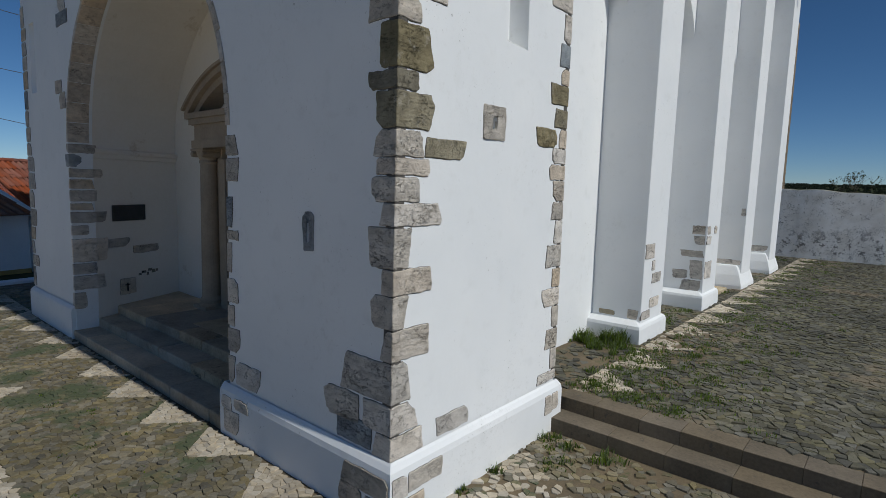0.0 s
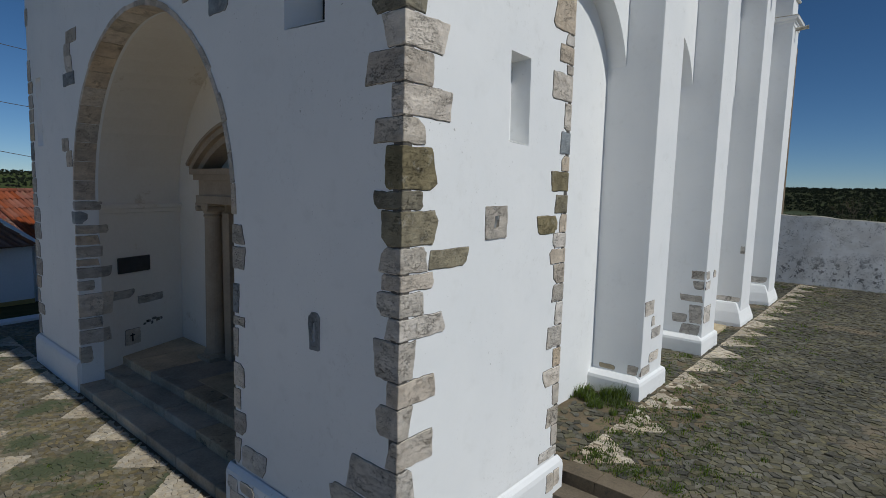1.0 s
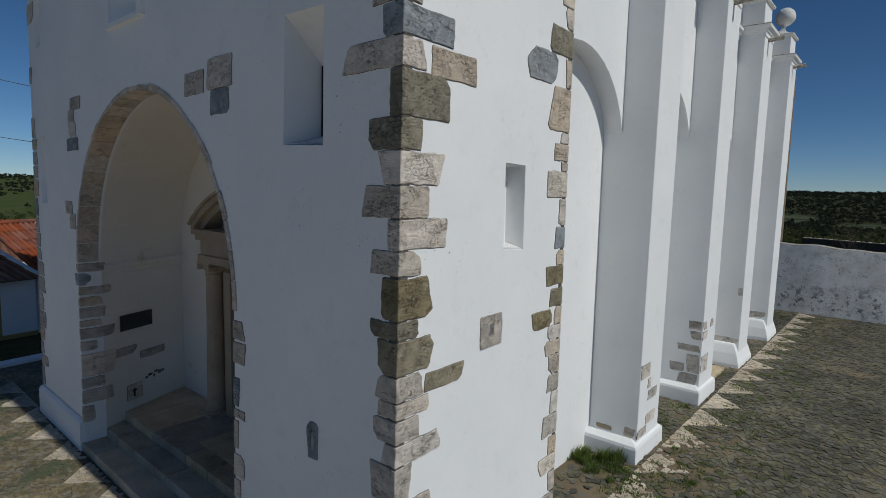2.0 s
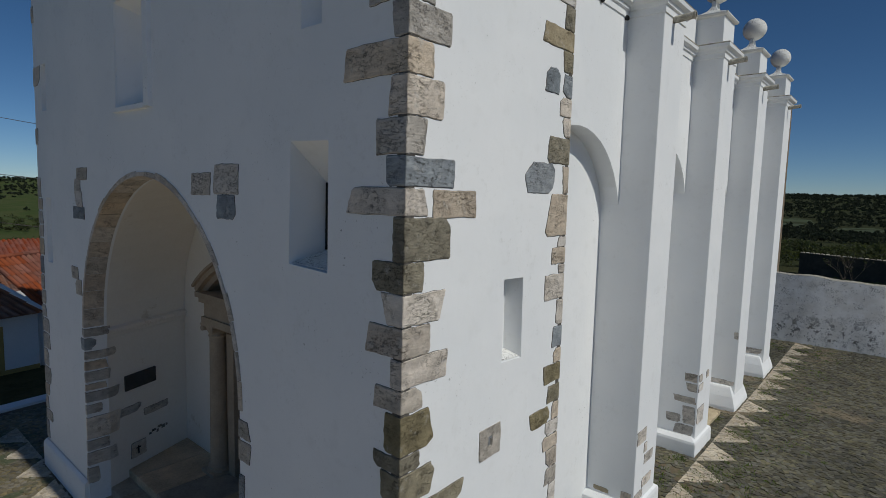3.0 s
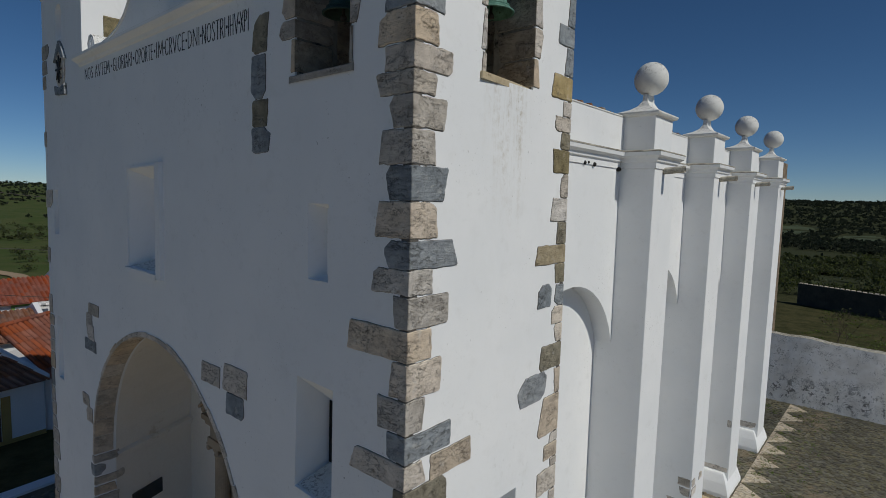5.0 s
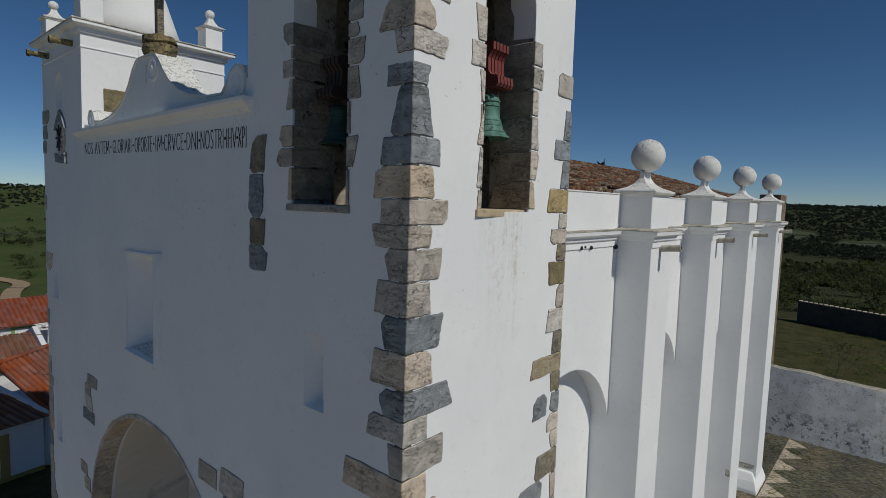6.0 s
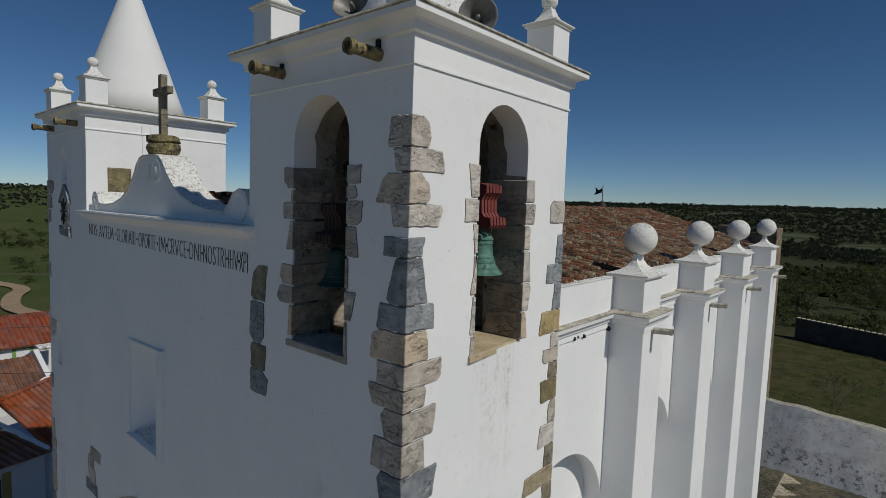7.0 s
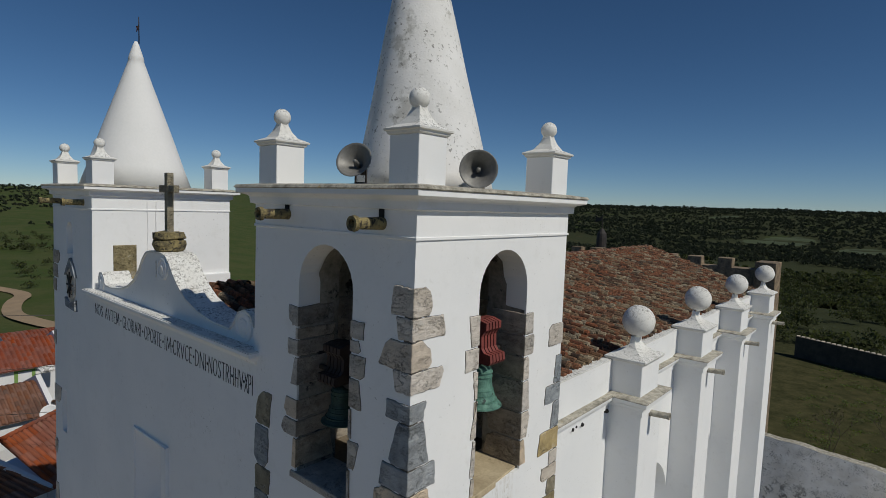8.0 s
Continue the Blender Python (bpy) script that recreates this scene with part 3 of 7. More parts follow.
def horn(name, at, direction, label, size=0.8):
    """A re-entrant horn loudspeaker on a bracket."""
    h = thing(name, label, "loudspeaker", "horn loudspeakers on the towers")
    h.location = at
    h.scale = (size, size, size)
    turn = Vector(direction).to_track_quat("Z", "Y").to_matrix()
    bm = bmesh.new()
    R = 0.235
    outer = [(0.045, -0.05), (0.06, -0.02), (0.085, 0.03), (0.125, 0.085), (0.175, 0.135), (0.215, 0.165), (R, 0.18), (R + 0.006, 0.185), (R, 0.19), (0.21, 0.172), (0.17, 0.142), (0.12, 0.095), (0.08, 0.04), (0.05, -0.01), (0.0, -0.02)]
    spin(bm, outer, 32, (0, 0, 0.25), turn)
    part("bell_mouth", bm, HORN, h, "grey metal flared horn", smooth=True)
    bm = bmesh.new()
    spin(bm, [(0.0, -0.02), (0.028, -0.02), (0.03, 0.12), (0.026, 0.15), (0.02, 0.16), (0.0, 0.165)], 16, (0, 0, 0.25), turn)
    part("tone_tube", bm, HORN, h, smooth=True)
    bm = bmesh.new()
    spin(bm, [(0.0, -0.2), (0.05, -0.19), (0.065, -0.15), (0.065, -0.06), (0.05, -0.045), (0.0, -0.04)], 18, (0, 0, 0.25), turn)
    part("driver", bm, IRON, h, "dark driver unit", smooth=True)
    bm = bmesh.new()
    back = turn @ Vector((0, 0, -0.08))
    wing = Vector((-back.y, back.x, 0)).normalized() * 0.075
    for sgn in (-1, 1):
        c = back + wing * sgn
        box(bm, c.x - 0.008, c.x + 0.008, c.y - 0.012, c.y + 0.012, 0.03, 0.27)
    c = back
    box(bm, c.x - abs(wing.x) - 0.01, c.x + abs(wing.x) + 0.01, c.y - abs(wing.y) - 0.01, c.y + abs(wing.y) + 0.01, 0.02, 0.04)
    box(bm, c.x - 0.02, c.x + 0.02, c.y - 0.02, c.y + 0.02, -0.01, 0.03)
    part("bracket", bm, IRON, h, "dark iron bracket")
    return h


def cornice(parent, x0, x1, y0, y1):
    bm = bmesh.new()
    band(bm, [(0.0, TOP - 0.03), (0.016, TOP - 0.026), (0.016, TOP - 0.004), (0.005, TOP), (0.005, TOP + 0.225), (0.05, TOP + 0.235), (0.055, TOP + 0.305), (0.075, TOP + 0.325), (0.15, TOP + 0.345), (0.165, TOP + 0.352), (0.165, TOP + 0.40)], x0, x1, y0, y1)
    part("cornice", bm, WHITE, parent, "white moulded cornice")
    bm = bmesh.new()
    band(bm, [(0.17, TOP + 0.40), (0.182, TOP + 0.41), (0.165, TOP + 0.435), (0.0, TOP + 0.455)], x0, x1, y0, y1)
    part("ledge", bm, LICHEN, parent, "lichen-covered cornice top")


def bell(name, x, y, z, r, yaw, label, metal, wood):
    b = thing(name, label, "bell", "bells in the belfry")
    b.location = (x, y, z)
    b.rotation_euler = (0, 0, yaw)
    bm = bmesh.new()
    k = r / 0.22
    shape = [(0.0, 0.41), (0.05, 0.408), (0.085, 0.395), (0.108, 0.372), (0.114, 0.345), (0.122, 0.343), (0.122, 0.333), (0.113, 0.33), (0.114, 0.30), (0.121, 0.298), (0.121, 0.288), (0.114, 0.285), (0.118, 0.22), (0.126, 0.165), (0.136, 0.162), (0.137, 0.152), (0.129, 0.149), (0.138, 0.118), (0.149, 0.115), (0.15, 0.104), (0.144, 0.101), (0.165, 0.062), (0.178, 0.06), (0.181, 0.047), (0.178, 0.044), (0.203, 0.018), (0.222, 0.006), (0.224, -0.006), (0.214, -0.012), (0.2, -0.008), (0.16, 0.06), (0.105, 0.25), (0.0, 0.34)]
    spin(bm, [(u * k, v * k) for u, v in shape], 36)
    part("bell_body", bm, metal, b, "green-patinated bronze bell", smooth=False)
    bm = bmesh.new()
    spin(bm, [(0.0, -0.07), (0.03, -0.06), (0.035, -0.03), (0.015, 0.0), (0.012, 0.3 * k)], 10)
    part("clapper", bm, IRON, b)
    yoke = new("yoke")
    yoke.parent = b
    tagged(yoke, "red painted wooden headstock")
    for i in range(5):
        bm = bmesh.new()
        xx = (i - 2) * 0.058
        pts = [(-0.2, 0.45 * k), (-0.22, 0.48 * k), (-0.21, 0.55 * k), (-0.13, 0.56 * k), (-0.095, 0.6 * k), (-0.09, 0.72 * k), (-0.12, 0.77 * k), (-0.15, 0.79 * k), (-0.15, 0.86 * k), (-0.05, 0.885 * k), (0.05, 0.885 * k), (0.15, 0.86 * k), (0.15, 0.79 * k), (0.12, 0.77 * k), (0.09, 0.72 * k), (0.095, 0.6 * k), (0.13, 0.56 * k), (0.21, 0.55 * k), (0.22, 0.48 * k), (0.2, 0.45 * k)]
        a = [bm.verts.new((xx - 0.022, u, v)) for u, v in pts]
        c = [bm.verts.new((xx + 0.022, u, v)) for u, v in pts]
        bm.faces.new(a)
        bm.faces.new(list(reversed(c)))
        for p in range(len(pts)):
            q = (p + 1) % len(pts)
            bm.faces.new((a[p], a[q], c[q], c[p]))
        part("yoke_plank", bm, wood, yoke)
    bm = bmesh.new()
    box(bm, -0.16, 0.16, -0.025, 0.025, 0.385 * k, 0.46 * k, 0.01)
    box(bm, -0.5, 0.5, -0.025, 0.025, 0.50 * k, 0.55 * k, 0.01)
    part("axle", bm, IRON, b, "iron axle and hanger")
    return b


def tower_shell(parent, x0, x1, front_holes, side_holes, thick=0.5, east_from=0.0):
    """Four walls with a belfry floor and a roof slab. The right-hand face takes the side holes."""
    y1 = TD
    bm = bmesh.new()
    stacked(bm, x0, x1, TOP, front_holes, thick, front_xf)
    part("front_wall", bm, WHITE, parent)
    bm = bmesh.new()


    def rx2(u, v, d):
        return (x1 - d, u if u > 0.3 else bat(v) + thick, v)
    if side_holes:
        stacked(bm, 0.1, y1, TOP, side_holes, 0.5, rx2)
    else:
        panel(bm, rect(0.1, y1, east_from, TOP), [], 0.5, rx2)
    part("side_wall", bm, WHITE, parent)
    bm = bmesh.new()
    box(bm, x0, x0 + 0.4, 0.45, y1, 0, TOP)
    part("far_wall", bm, WHITE, parent)
    bm = bmesh.new()
    box(bm, x0 + 0.4, x1 - 0.5, y1 - 0.4, y1 - 0.003, 0, TOP)
    part("rear_wall", bm, WHITE, parent)
    bm = bmesh.new()
    box(bm, x0 + 0.4, x1 - 0.5, 0.45, y1 - 0.4, SILL - 0.25, SILL - 0.03)
    part("belfry_floor", bm, KERB, parent)
    bm = bmesh.new()
    box(bm, x0 + 0.05, x1 - 0.05, 0.05, y1 - 0.05, TOP - 0.02, TOP + 0.3)
    part("roof_slab", bm, WHITE, parent)


tower = thing("bell_tower", "whitewashed square bell tower with exposed stone quoins and conical spire", "tower", "towers of the church front")
niche_a = [(-1.63, 5.40), (-1.0, 5.37), (-1.0, 6.60), (-1.6, 6.62)]
niche_b = [(-1.43, 7.66), (-1.10, 7.66), (-1.10, 8.42), (-1.43, 8.43)]
slot_hole = rect(-1.155, -1.105, 2.46, 2.66)
bell_front = arched(-1.68, -0.80, SILL, SPRING - 0.02)
front_holes = [(bell_front, None), (niche_a, 0.45, [(-1.62, 5.5), (-1.1, 5.5), (-1.1, 6.24), (-1.62, 6.24)]), (niche_b, 0.16, [(-1.33, 7.70), (-1.09, 7.70), (-1.09, 8.38), (-1.33, 8.38)]), (slot_hole, 0.25)]
bell_side = arched(0.93, 1.80, SILL, SPRING - 0.02)
niche_s = [(1.40, 4.41), (1.77, 4.39), (1.76, 5.27), (1.40, 5.28)]
hole_s = rect(1.19, 1.27, 3.55, 3.68)
tower_shell(tower, -TW, 0.0, front_holes, [(bell_side, None), (niche_s, 0.22, [(1.42, 4.45), (1.75, 4.44), (1.74, 5.25), (1.42, 5.25)]), (hole_s, 0.2)])
bm = bmesh.new()
panel(bm, rect(-1.612, -1.565, 5.52, 6.23), [], 0.02, lambda u, v, d: front_xf(u, v, 0.438 + d))
part("slit_window", bm, DARK_GAP, tower, "dark slit window")
for ring, xf, d in (([(-1.6, 5.405), (-1.02, 5.385), (-1.1, 5.50), (-1.605, 5.50)], front_xf, 0.43), ([(1.41, 4.415), (1.76, 4.395), (1.745, 4.445), (1.425, 4.455)], side_xf, 0.2)):
    bm = bmesh.new()
    a = [bm.verts.new(xf(u, v + 0.006, 0.02 if k < 2 else d)) for k, (u, v) in enumerate(ring)]
    b = [bm.verts.new(xf(u, v + 0.012, 0.02 if k < 2 else d)) for k, (u, v) in enumerate(ring)]
    for k in range(4):
        bm.faces.new((a[k], a[(k + 1) % 4], b[(k + 1) % 4], b[k]))
    bm.faces.new(b)
    part("sill_grit", bm, WHITE_CAP, tower, "gritty dirt on the niche sill")
cornice(tower, -TW, 0.0, 0.0, TD)
for px, py in ((-0.2, 0.2), (-TW + 0.2, 0.2), (-0.2, TD - 0.2), (-TW + 0.2, TD - 0.2)):
    pinnacle(tower, px, py, TOP + 0.44)
bm = bmesh.new()
prof = [(0.82 - 0.222 * 3.2 * k / 16, 3.2 * k / 16) for k in range(17)] + [(0.13, 3.22), (0.11, 3.32), (0.04, 3.55), (0.0, 3.56)]
spin(bm, prof, 48, (-1.21, 1.37, TOP + 0.42))
for v in bm.verts:
    n = noise.noise(v.co * 1.7) * 0.02
    v.co.x += n * (v.co.x + 1.21)
    v.co.y += n * (v.co.y - 1.37)
    v.co.x -= 0.031 * (v.co.z - TOP - 0.42)
    v.co.y -= 0.027 * (v.co.z - TOP - 0.42)
part("spire", bm, SPIRE, tower, "flaking white conical spire", smooth=True)
spout(tower, -0.42, 0.0, TOP + 0.10, 0)
spout(tower, -1.9, 0.0, TOP + 0.13, 0)
for sx, sz in ((-0.42, TOP + 0.19), (-1.9, TOP + 0.22)):
    bm = bmesh.new()
    box(bm, sx - 0.025, sx + 0.025, -0.028, 0.05, sz - 0.05, sz + 0.07)
    part("spout_slot", bm, DARK_GAP, tower)
bm = bmesh.new()
plinth = [(0.055, G0 - 0.3), (0.06, 0.60), (0.05, 0.655), (0.02, 0.70), (0.0, 0.72)]
loops = []
for o, z in plinth:
    yb = bat(z) - o - 0.012
    loops.append([bm.verts.new(p) for p in ((-2.72, yb + 0.3, z), (-2.72, yb, z), (0.02 + o, yb, z), (0.02 + o, TD + 0.03 + o * 0.8, z), (-0.25, TD + 0.03 + o * 0.8, z))])
for a, b in zip(loops, loops[1:]):
    for i in range(4):
        bm.faces.new((a[i], a[i + 1], b[i + 1], b[i]))
part("plinth", bm, WHITE, tower, "whitewashed plinth")

# quoins of the near corner: foot, head, width on the front, width on the side, stone
QUOINS_LOW = [
    (0.71, 0.93, 0.20, 0.38, "p"), (0.93, 1.19, 0.32, 0.30, "p"), (1.20, 1.56, 0.59, 0.19, "g"), (1.56, 1.83, 0.10, 0.43, "p"),
    (1.83, 2.11, 0.26, 0.14, "g"), (2.11, 2.33, 0.13, 0.42, "b"), (2.33, 2.67, 0.28, 0.17, "g"), (2.67, 2.87, 0.15, 0.53, "p"),
    (2.87, 3.08, 0.28, 0.28, "g"), (3.08, 3.23, 0.20, 0.39, "b"), (3.23, 3.45, 0.23, 0.30, "g"), (3.45, 3.75, 0.22, 0.43, "o"),
    (3.75, 3.91, 0.33, 0.23, "o"), (3.91, 4.27, 0.18, 0.38, "o"), (4.28, 4.49, 0.32, 0.24, "g"),
]
QUOINS_MID = [
    (4.49, 4.75, 0.12, 0.59, "b"), (4.75, 5.02, 0.43, 0.35, "b"), (5.02, 5.30, 0.23, 0.48, "p"), (5.30, 5.56, 0.38, 0.22, "o"),
    (5.56, 5.94, 0.14, 0.59, "o"), (5.94, 6.18, 0.68, 0.22, "b"), (6.18, 6.44, 0.22, 0.62, "s"), (6.44, 6.75, 0.35, 0.22, "g"),
    (6.75, 7.08, 0.18, 0.44, "b"), (7.08, 7.37, 0.75, 0.29, "b"), (7.37, 7.66, 0.16, 0.51, "g"), (7.66, 7.89, 0.45, 0.30, "g"),
    (7.89, 8.14, 0.31, 0.60, "s"), (8.15, 8.47, 0.42, 0.34, "b"),
]
QUOINS_HIGH = [
    (8.47, 8.78, 0.27, 0.43, "s"), (8.78, 9.08, 0.37, 0.28, "g"), (9.08, 9.36, 0.27, 0.42, "g"), (9.36, 9.56, 0.43, 0.26, "g"),
    (9.56, 9.78, 0.34, 0.48, "b"), (9.78, 10.06, 0.44, 0.27, "b"), (10.06, 10.30, 0.34, 0.34, "s"), (10.30, 10.71, 0.19, 0.22, "s"),
    (10.71, 10.89, 0.28, 0.19, "s"), (10.97, 11.17, 0.18, 0.40, "p"), (11.17, 11.44, 0.36, 0.22, "b"), (11.44, 11.65, 0.18, 0.40, "p"),
    (11.65, 11.92, 0.25, 0.22, "p"),
]
tower_front = next(o for o in tower.children if o.name.startswith("front_wall"))
tower_side = next(o for o in tower.children if o.name.startswith("side_wall"))


def near_a(u, v, d):
    return (-u, bat(v) + d, v)


def near_b(u, v, d):
    return (-d, bat(v) + u, v)


for z0, z1, wa, wb, kind in QUOINS_LOW + QUOINS_MID + QUOINS_HIGH:
    corner_stone(tower_front, near_a, near_b, z0, z1, wa, wb, kind)
bm = bmesh.new()
for lo, hi in ((0.8, 10.86), (11.0, 11.88)):
    for xf in (near_a, near_b):
        slab(bm, [(-0.004, lo), (0.1, lo), (0.1, hi), (-0.004, hi)], xf, 0.005, 0.02)
part("joint_mortar", bm, MORTAR, tower_front)

# quoins of the rear corner: foot, head, width, stone
REAR_LOW = [
    (0.73, 0.86, 0.40, "p"), (0.87, 1.13, 0.13, "p"), (1.13, 1.37, 0.26, "g"), (1.38, 1.64, 0.12, "g"), (1.64, 1.86, 0.36, "p"),
    (1.86, 2.09, 0.16, "b"), (2.10, 2.37, 0.32, "g"), (2.37, 2.65, 0.15, "p"), (2.65, 2.86, 0.24, "g"), (2.86, 3.10, 0.22, "b"),
    (3.10, 3.28, 0.32, "b"), (3.28, 3.46, 0.27, "p"), (3.46, 3.68, 0.14, "b"), (3.68, 3.90, 0.25, "o"), (3.93, 4.16, 0.36, "o"),
    (4.16, 4.34, 0.16, "b"), (4.35, 4.61, 0.20, "s"), (4.62, 4.93, 0.14, "p"),
]
REAR_HIGH = [
    (4.94, 5.24, 0.42, "p"), (5.24, 5.35, 0.12, "b"), (5.35, 5.55, 0.30, "b"), (5.55, 5.68, 0.16, "p"), (5.68, 6.17, 0.42, "b"),
    (6.17, 6.49, 0.12, "b"), (6.50, 6.81, 0.46, "o"), (6.81, 7.04, 0.14, "b"), (7.04, 7.26, 0.24, "p"), (7.26, 7.52, 0.18, "s"),
    (7.53, 7.77, 0.20, "o"), (7.77, 8.00, 0.63, "t"), (8.00, 8.27, 0.20, "o"), (8.27, 8.55, 0.35, "p"), (8.55, 8.83, 0.16, "p"),
    (8.83, 9.11, 0.35, "o"), (9.11, 9.31, 0.18, "o"), (9.31, 9.49, 0.32, "p"), (9.49, 9.67, 0.17, "p"), (9.67, 9.95, 0.43, "t"),
    (9.95, 10.28, 0.16, "s"), (10.28, 10.51, 0.33, "s"), (10.51, 10.86, 0.12, "s"), (10.99, 11.26, 0.30, "p"),
]


def rear_b(u, v, d):
    return (-d, TD - u, v)


def rear_c(u, v, d):
    return (-u, TD - d, v)


for z0, z1, w, kind in REAR_LOW + REAR_HIGH:
    corner_stone(tower_side, rear_b, rear_c, z0, z1, w, 0.12, kind, 0.014)
bm = bmesh.new()
slab(bm, [(-0.004, 0.8), (0.07, 0.8), (0.07, 10.8), (-0.004, 10.8)], rear_b, 0.005, 0.02)
part("joint_mortar", bm, MORTAR, tower_side)

# ---- the church front between the towers ----
LT0, LT1 = -10.65, -8.2             # left tower
ARCH_R, ARCH_Z = 2.71, 3.60
CORN = 10.70


def arch_pts(r, z, n=28, c=MID):
    return [(c + r * math.cos(math.pi * i / n), z + r * math.sin(math.pi * i / n)) for i in range(n + 1)]


front = thing("church_front", "whitewashed church front with a deep arched porch and scrolled gable", "church facade", kind="structure")
bm = bmesh.new()
window_ring = [(-6.12, 7.33), (-5.03, 7.31), (-5.03, 8.87), (-6.12, 8.84)]
outline = [(LT1, 0), (MID - ARCH_R, 0)] + list(reversed(arch_pts(ARCH_R, ARCH_Z))) + [(MID + ARCH_R, 0), (-TW, 0), (-TW, CORN), (LT1, CORN)]
panel(bm, outline, [(window_ring, 0.3, [(-5.92, 7.44), (-5.1, 7.44), (-5.1, 8.7), (-5.92, 8.7)])], 0.36, front_xf)
part("front_wall", bm, WHITE, front)
front_wall = front.children[-1] if front.children else front
bm = bmesh.new()
fr = [(-5.025, 7.25), (-4.86, 7.24), (-4.86, 8.93), (-5.025, 8.93)]
slab(bm, fr, front_xf, 0.06, 0.02)
slab(bm, [(-6.2, 7.25), (-5.03, 7.23), (-5.03, 7.31), (-6.2, 7.325)], front_xf, 0.06, 0.02)
slab(bm, [(-6.18, 7.33), (-6.125, 7.33), (-6.125, 8.88), (-6.18, 8.88)], front_xf, 0.03, 0.02)
slab(bm, [(-6.12, 8.845), (-5.03, 8.875), (-5.03, 8.91), (-6.12, 8.88)], front_xf, 0.03, 0.02)
part("window_trim", bm, WHITE, front, "raised plaster window edge")
bm = bmesh.new()
a = [bm.verts.new(front_xf(u, v, d)) for u, v, d in ((-6.1, 7.345, 0.02), (-5.05, 7.325, 0.02), (-5.1, 7.445, 0.295), (-5.92, 7.445, 0.295))]
bm.faces.new(a)
part("sill_grit", bm, WHITE_CAP, front, "gritty dirt on the window sill")

# main cornice of the gable
bm = bmesh.new()
prof = [(0.0, CORN), (0.03, CORN + 0.01), (0.045, CORN + 0.05), (0.10, CORN + 0.08), (0.13, CORN + 0.11), (0.13, CORN + 0.15)]
loops = []
for o, z in prof:
    loops.append([bm.verts.new(p) for p in ((LT1 - 0.1 - o * 0.4, 0.3, z), (LT1 - 0.1 - o * 0.4, bat(z) - o, z), (-TW + 0.06 + o * 0.4, bat(z) - o, z), (-TW + 0.06 + o * 0.4, 0.3, z))])
for a, b in zip(loops, loops[1:]):
    for i in range(4):
        bm.faces.new((a[i], a[(i + 1) % 4], b[(i + 1) % 4], b[i]))
bm.faces.new(loops[0])
bm.faces.new(loops[-1])
part("cornice", bm, WHITE, front, "white moulded cornice")
bm = bmesh.new()
box(bm, LT1 - 0.12, -TW + 0.1, -0.13, 0.6, CORN + 0.15, CORN + 0.165)
part("ledge", bm, WHITE_CAP, front, "mottled cornice top")

# scrolled gable
CT = CORN + 0.16
GC = -5.50
right_half = [(0.0, 0.9), (0.22, 0.9), (0.36, 0.87), (0.48, 0.78), (0.62, 0.62), (0.8, 0.46), (1.05, 0.31), (1.4, 0.2), (1.85, 0.13), (2.25, 0.12), (2.36, 0.22), (2.48, 0.36), (2.62, 0.41), (2.76, 0.37), (2.84, 0.25), (2.84, 0.0)]
left_half = [(-0.22, 0.9), (-0.36, 0.87), (-0.5, 0.76), (-0.66, 0.56), (-0.86, 0.38), (-1.15, 0.24), (-1.5, 0.15), (-1.9, 0.11), (-2.2, 0.13), (-2.26, 0.26), (-2.36, 0.33), (-2.48, 0.32), (-2.56, 0.2), (-2.56, 0.0)]
ring = [(GC + u, CT + v) for u, v in reversed(right_half)] + [(GC + u, CT + v) for u, v in left_half]
bm = bmesh.new()
panel(bm, ring, [], 0.40, lambda u, v, d: (u, 0.06 + d, v))
gable = part("scrolled_gable", bm, WHITE, front, "white scrolled gable")
bm = bmesh.new()
for a, b in zip(ring, ring[1:]):
    if a[1] > CT + 0.02 and b[1] > CT + 0.02:
        vs = [bm.verts.new((p[0], y, p[1] + dz)) for dz in (-0.01, 0.018) for p in (a, b) for y in (0.035, 0.49)]
        for q in ((0, 1, 3, 2), (4, 5, 7, 6), (0, 2, 6, 4), (1, 3, 7, 5)):
            bm.faces.new([vs[i] for i in q])
part("gable_coping", bm, WHITE_CAP, gable, "lichen-spotted coping")
flip = Euler((radians(90), 0, 0)).to_matrix()
for cx, cz, r in ((GC + 2.6, CT + 0.21, 0.19), (GC - 2.4, CT + 0.17, 0.14), (GC + 0.25, CT + 0.68, 0.17)):
    bm = bmesh.new()
    spin(bm, [(r, -0.2), (r, 0.015), (r * 0.92, 0.025), (r * 0.8, 0.025), (r * 0.74, 0.012), (r * 0.56, 0.012), (r * 0.5, 0.025), (r * 0.34, 0.025), (r * 0.24, 0.035), (0, 0.04)], 24, (cx, 0.055, cz), flip)
    part("volute", bm, WHITE, gable)
bm = bmesh.new()
box(bm, GC - 0.006, GC + 0.006, 0.045, 0.07, CT + 0.52, CT + 0.78)
part("cleft", bm, WHITE_CAP, gable)
bm = bmesh.new()
spin(bm, [(0.10, -0.16), (0.15, -0.06), (0.16, 0.0), (0.22, 0.05), (0.245, 0.12), (0.235, 0.18), (0.2, 0.2), (0.24, 0.225), (0.22, 0.3), (0.12, 0.33), (0, 0.33)], 14, (GC, 0.25, CT + 0.9), None, math.pi / 8)
for v in bm.verts:
    v.co += Vector(noise.noise_vector(v.co * 9)) * 0.03
part("finial_block", bm, SPOUT, gable, "lichened carved stone block")

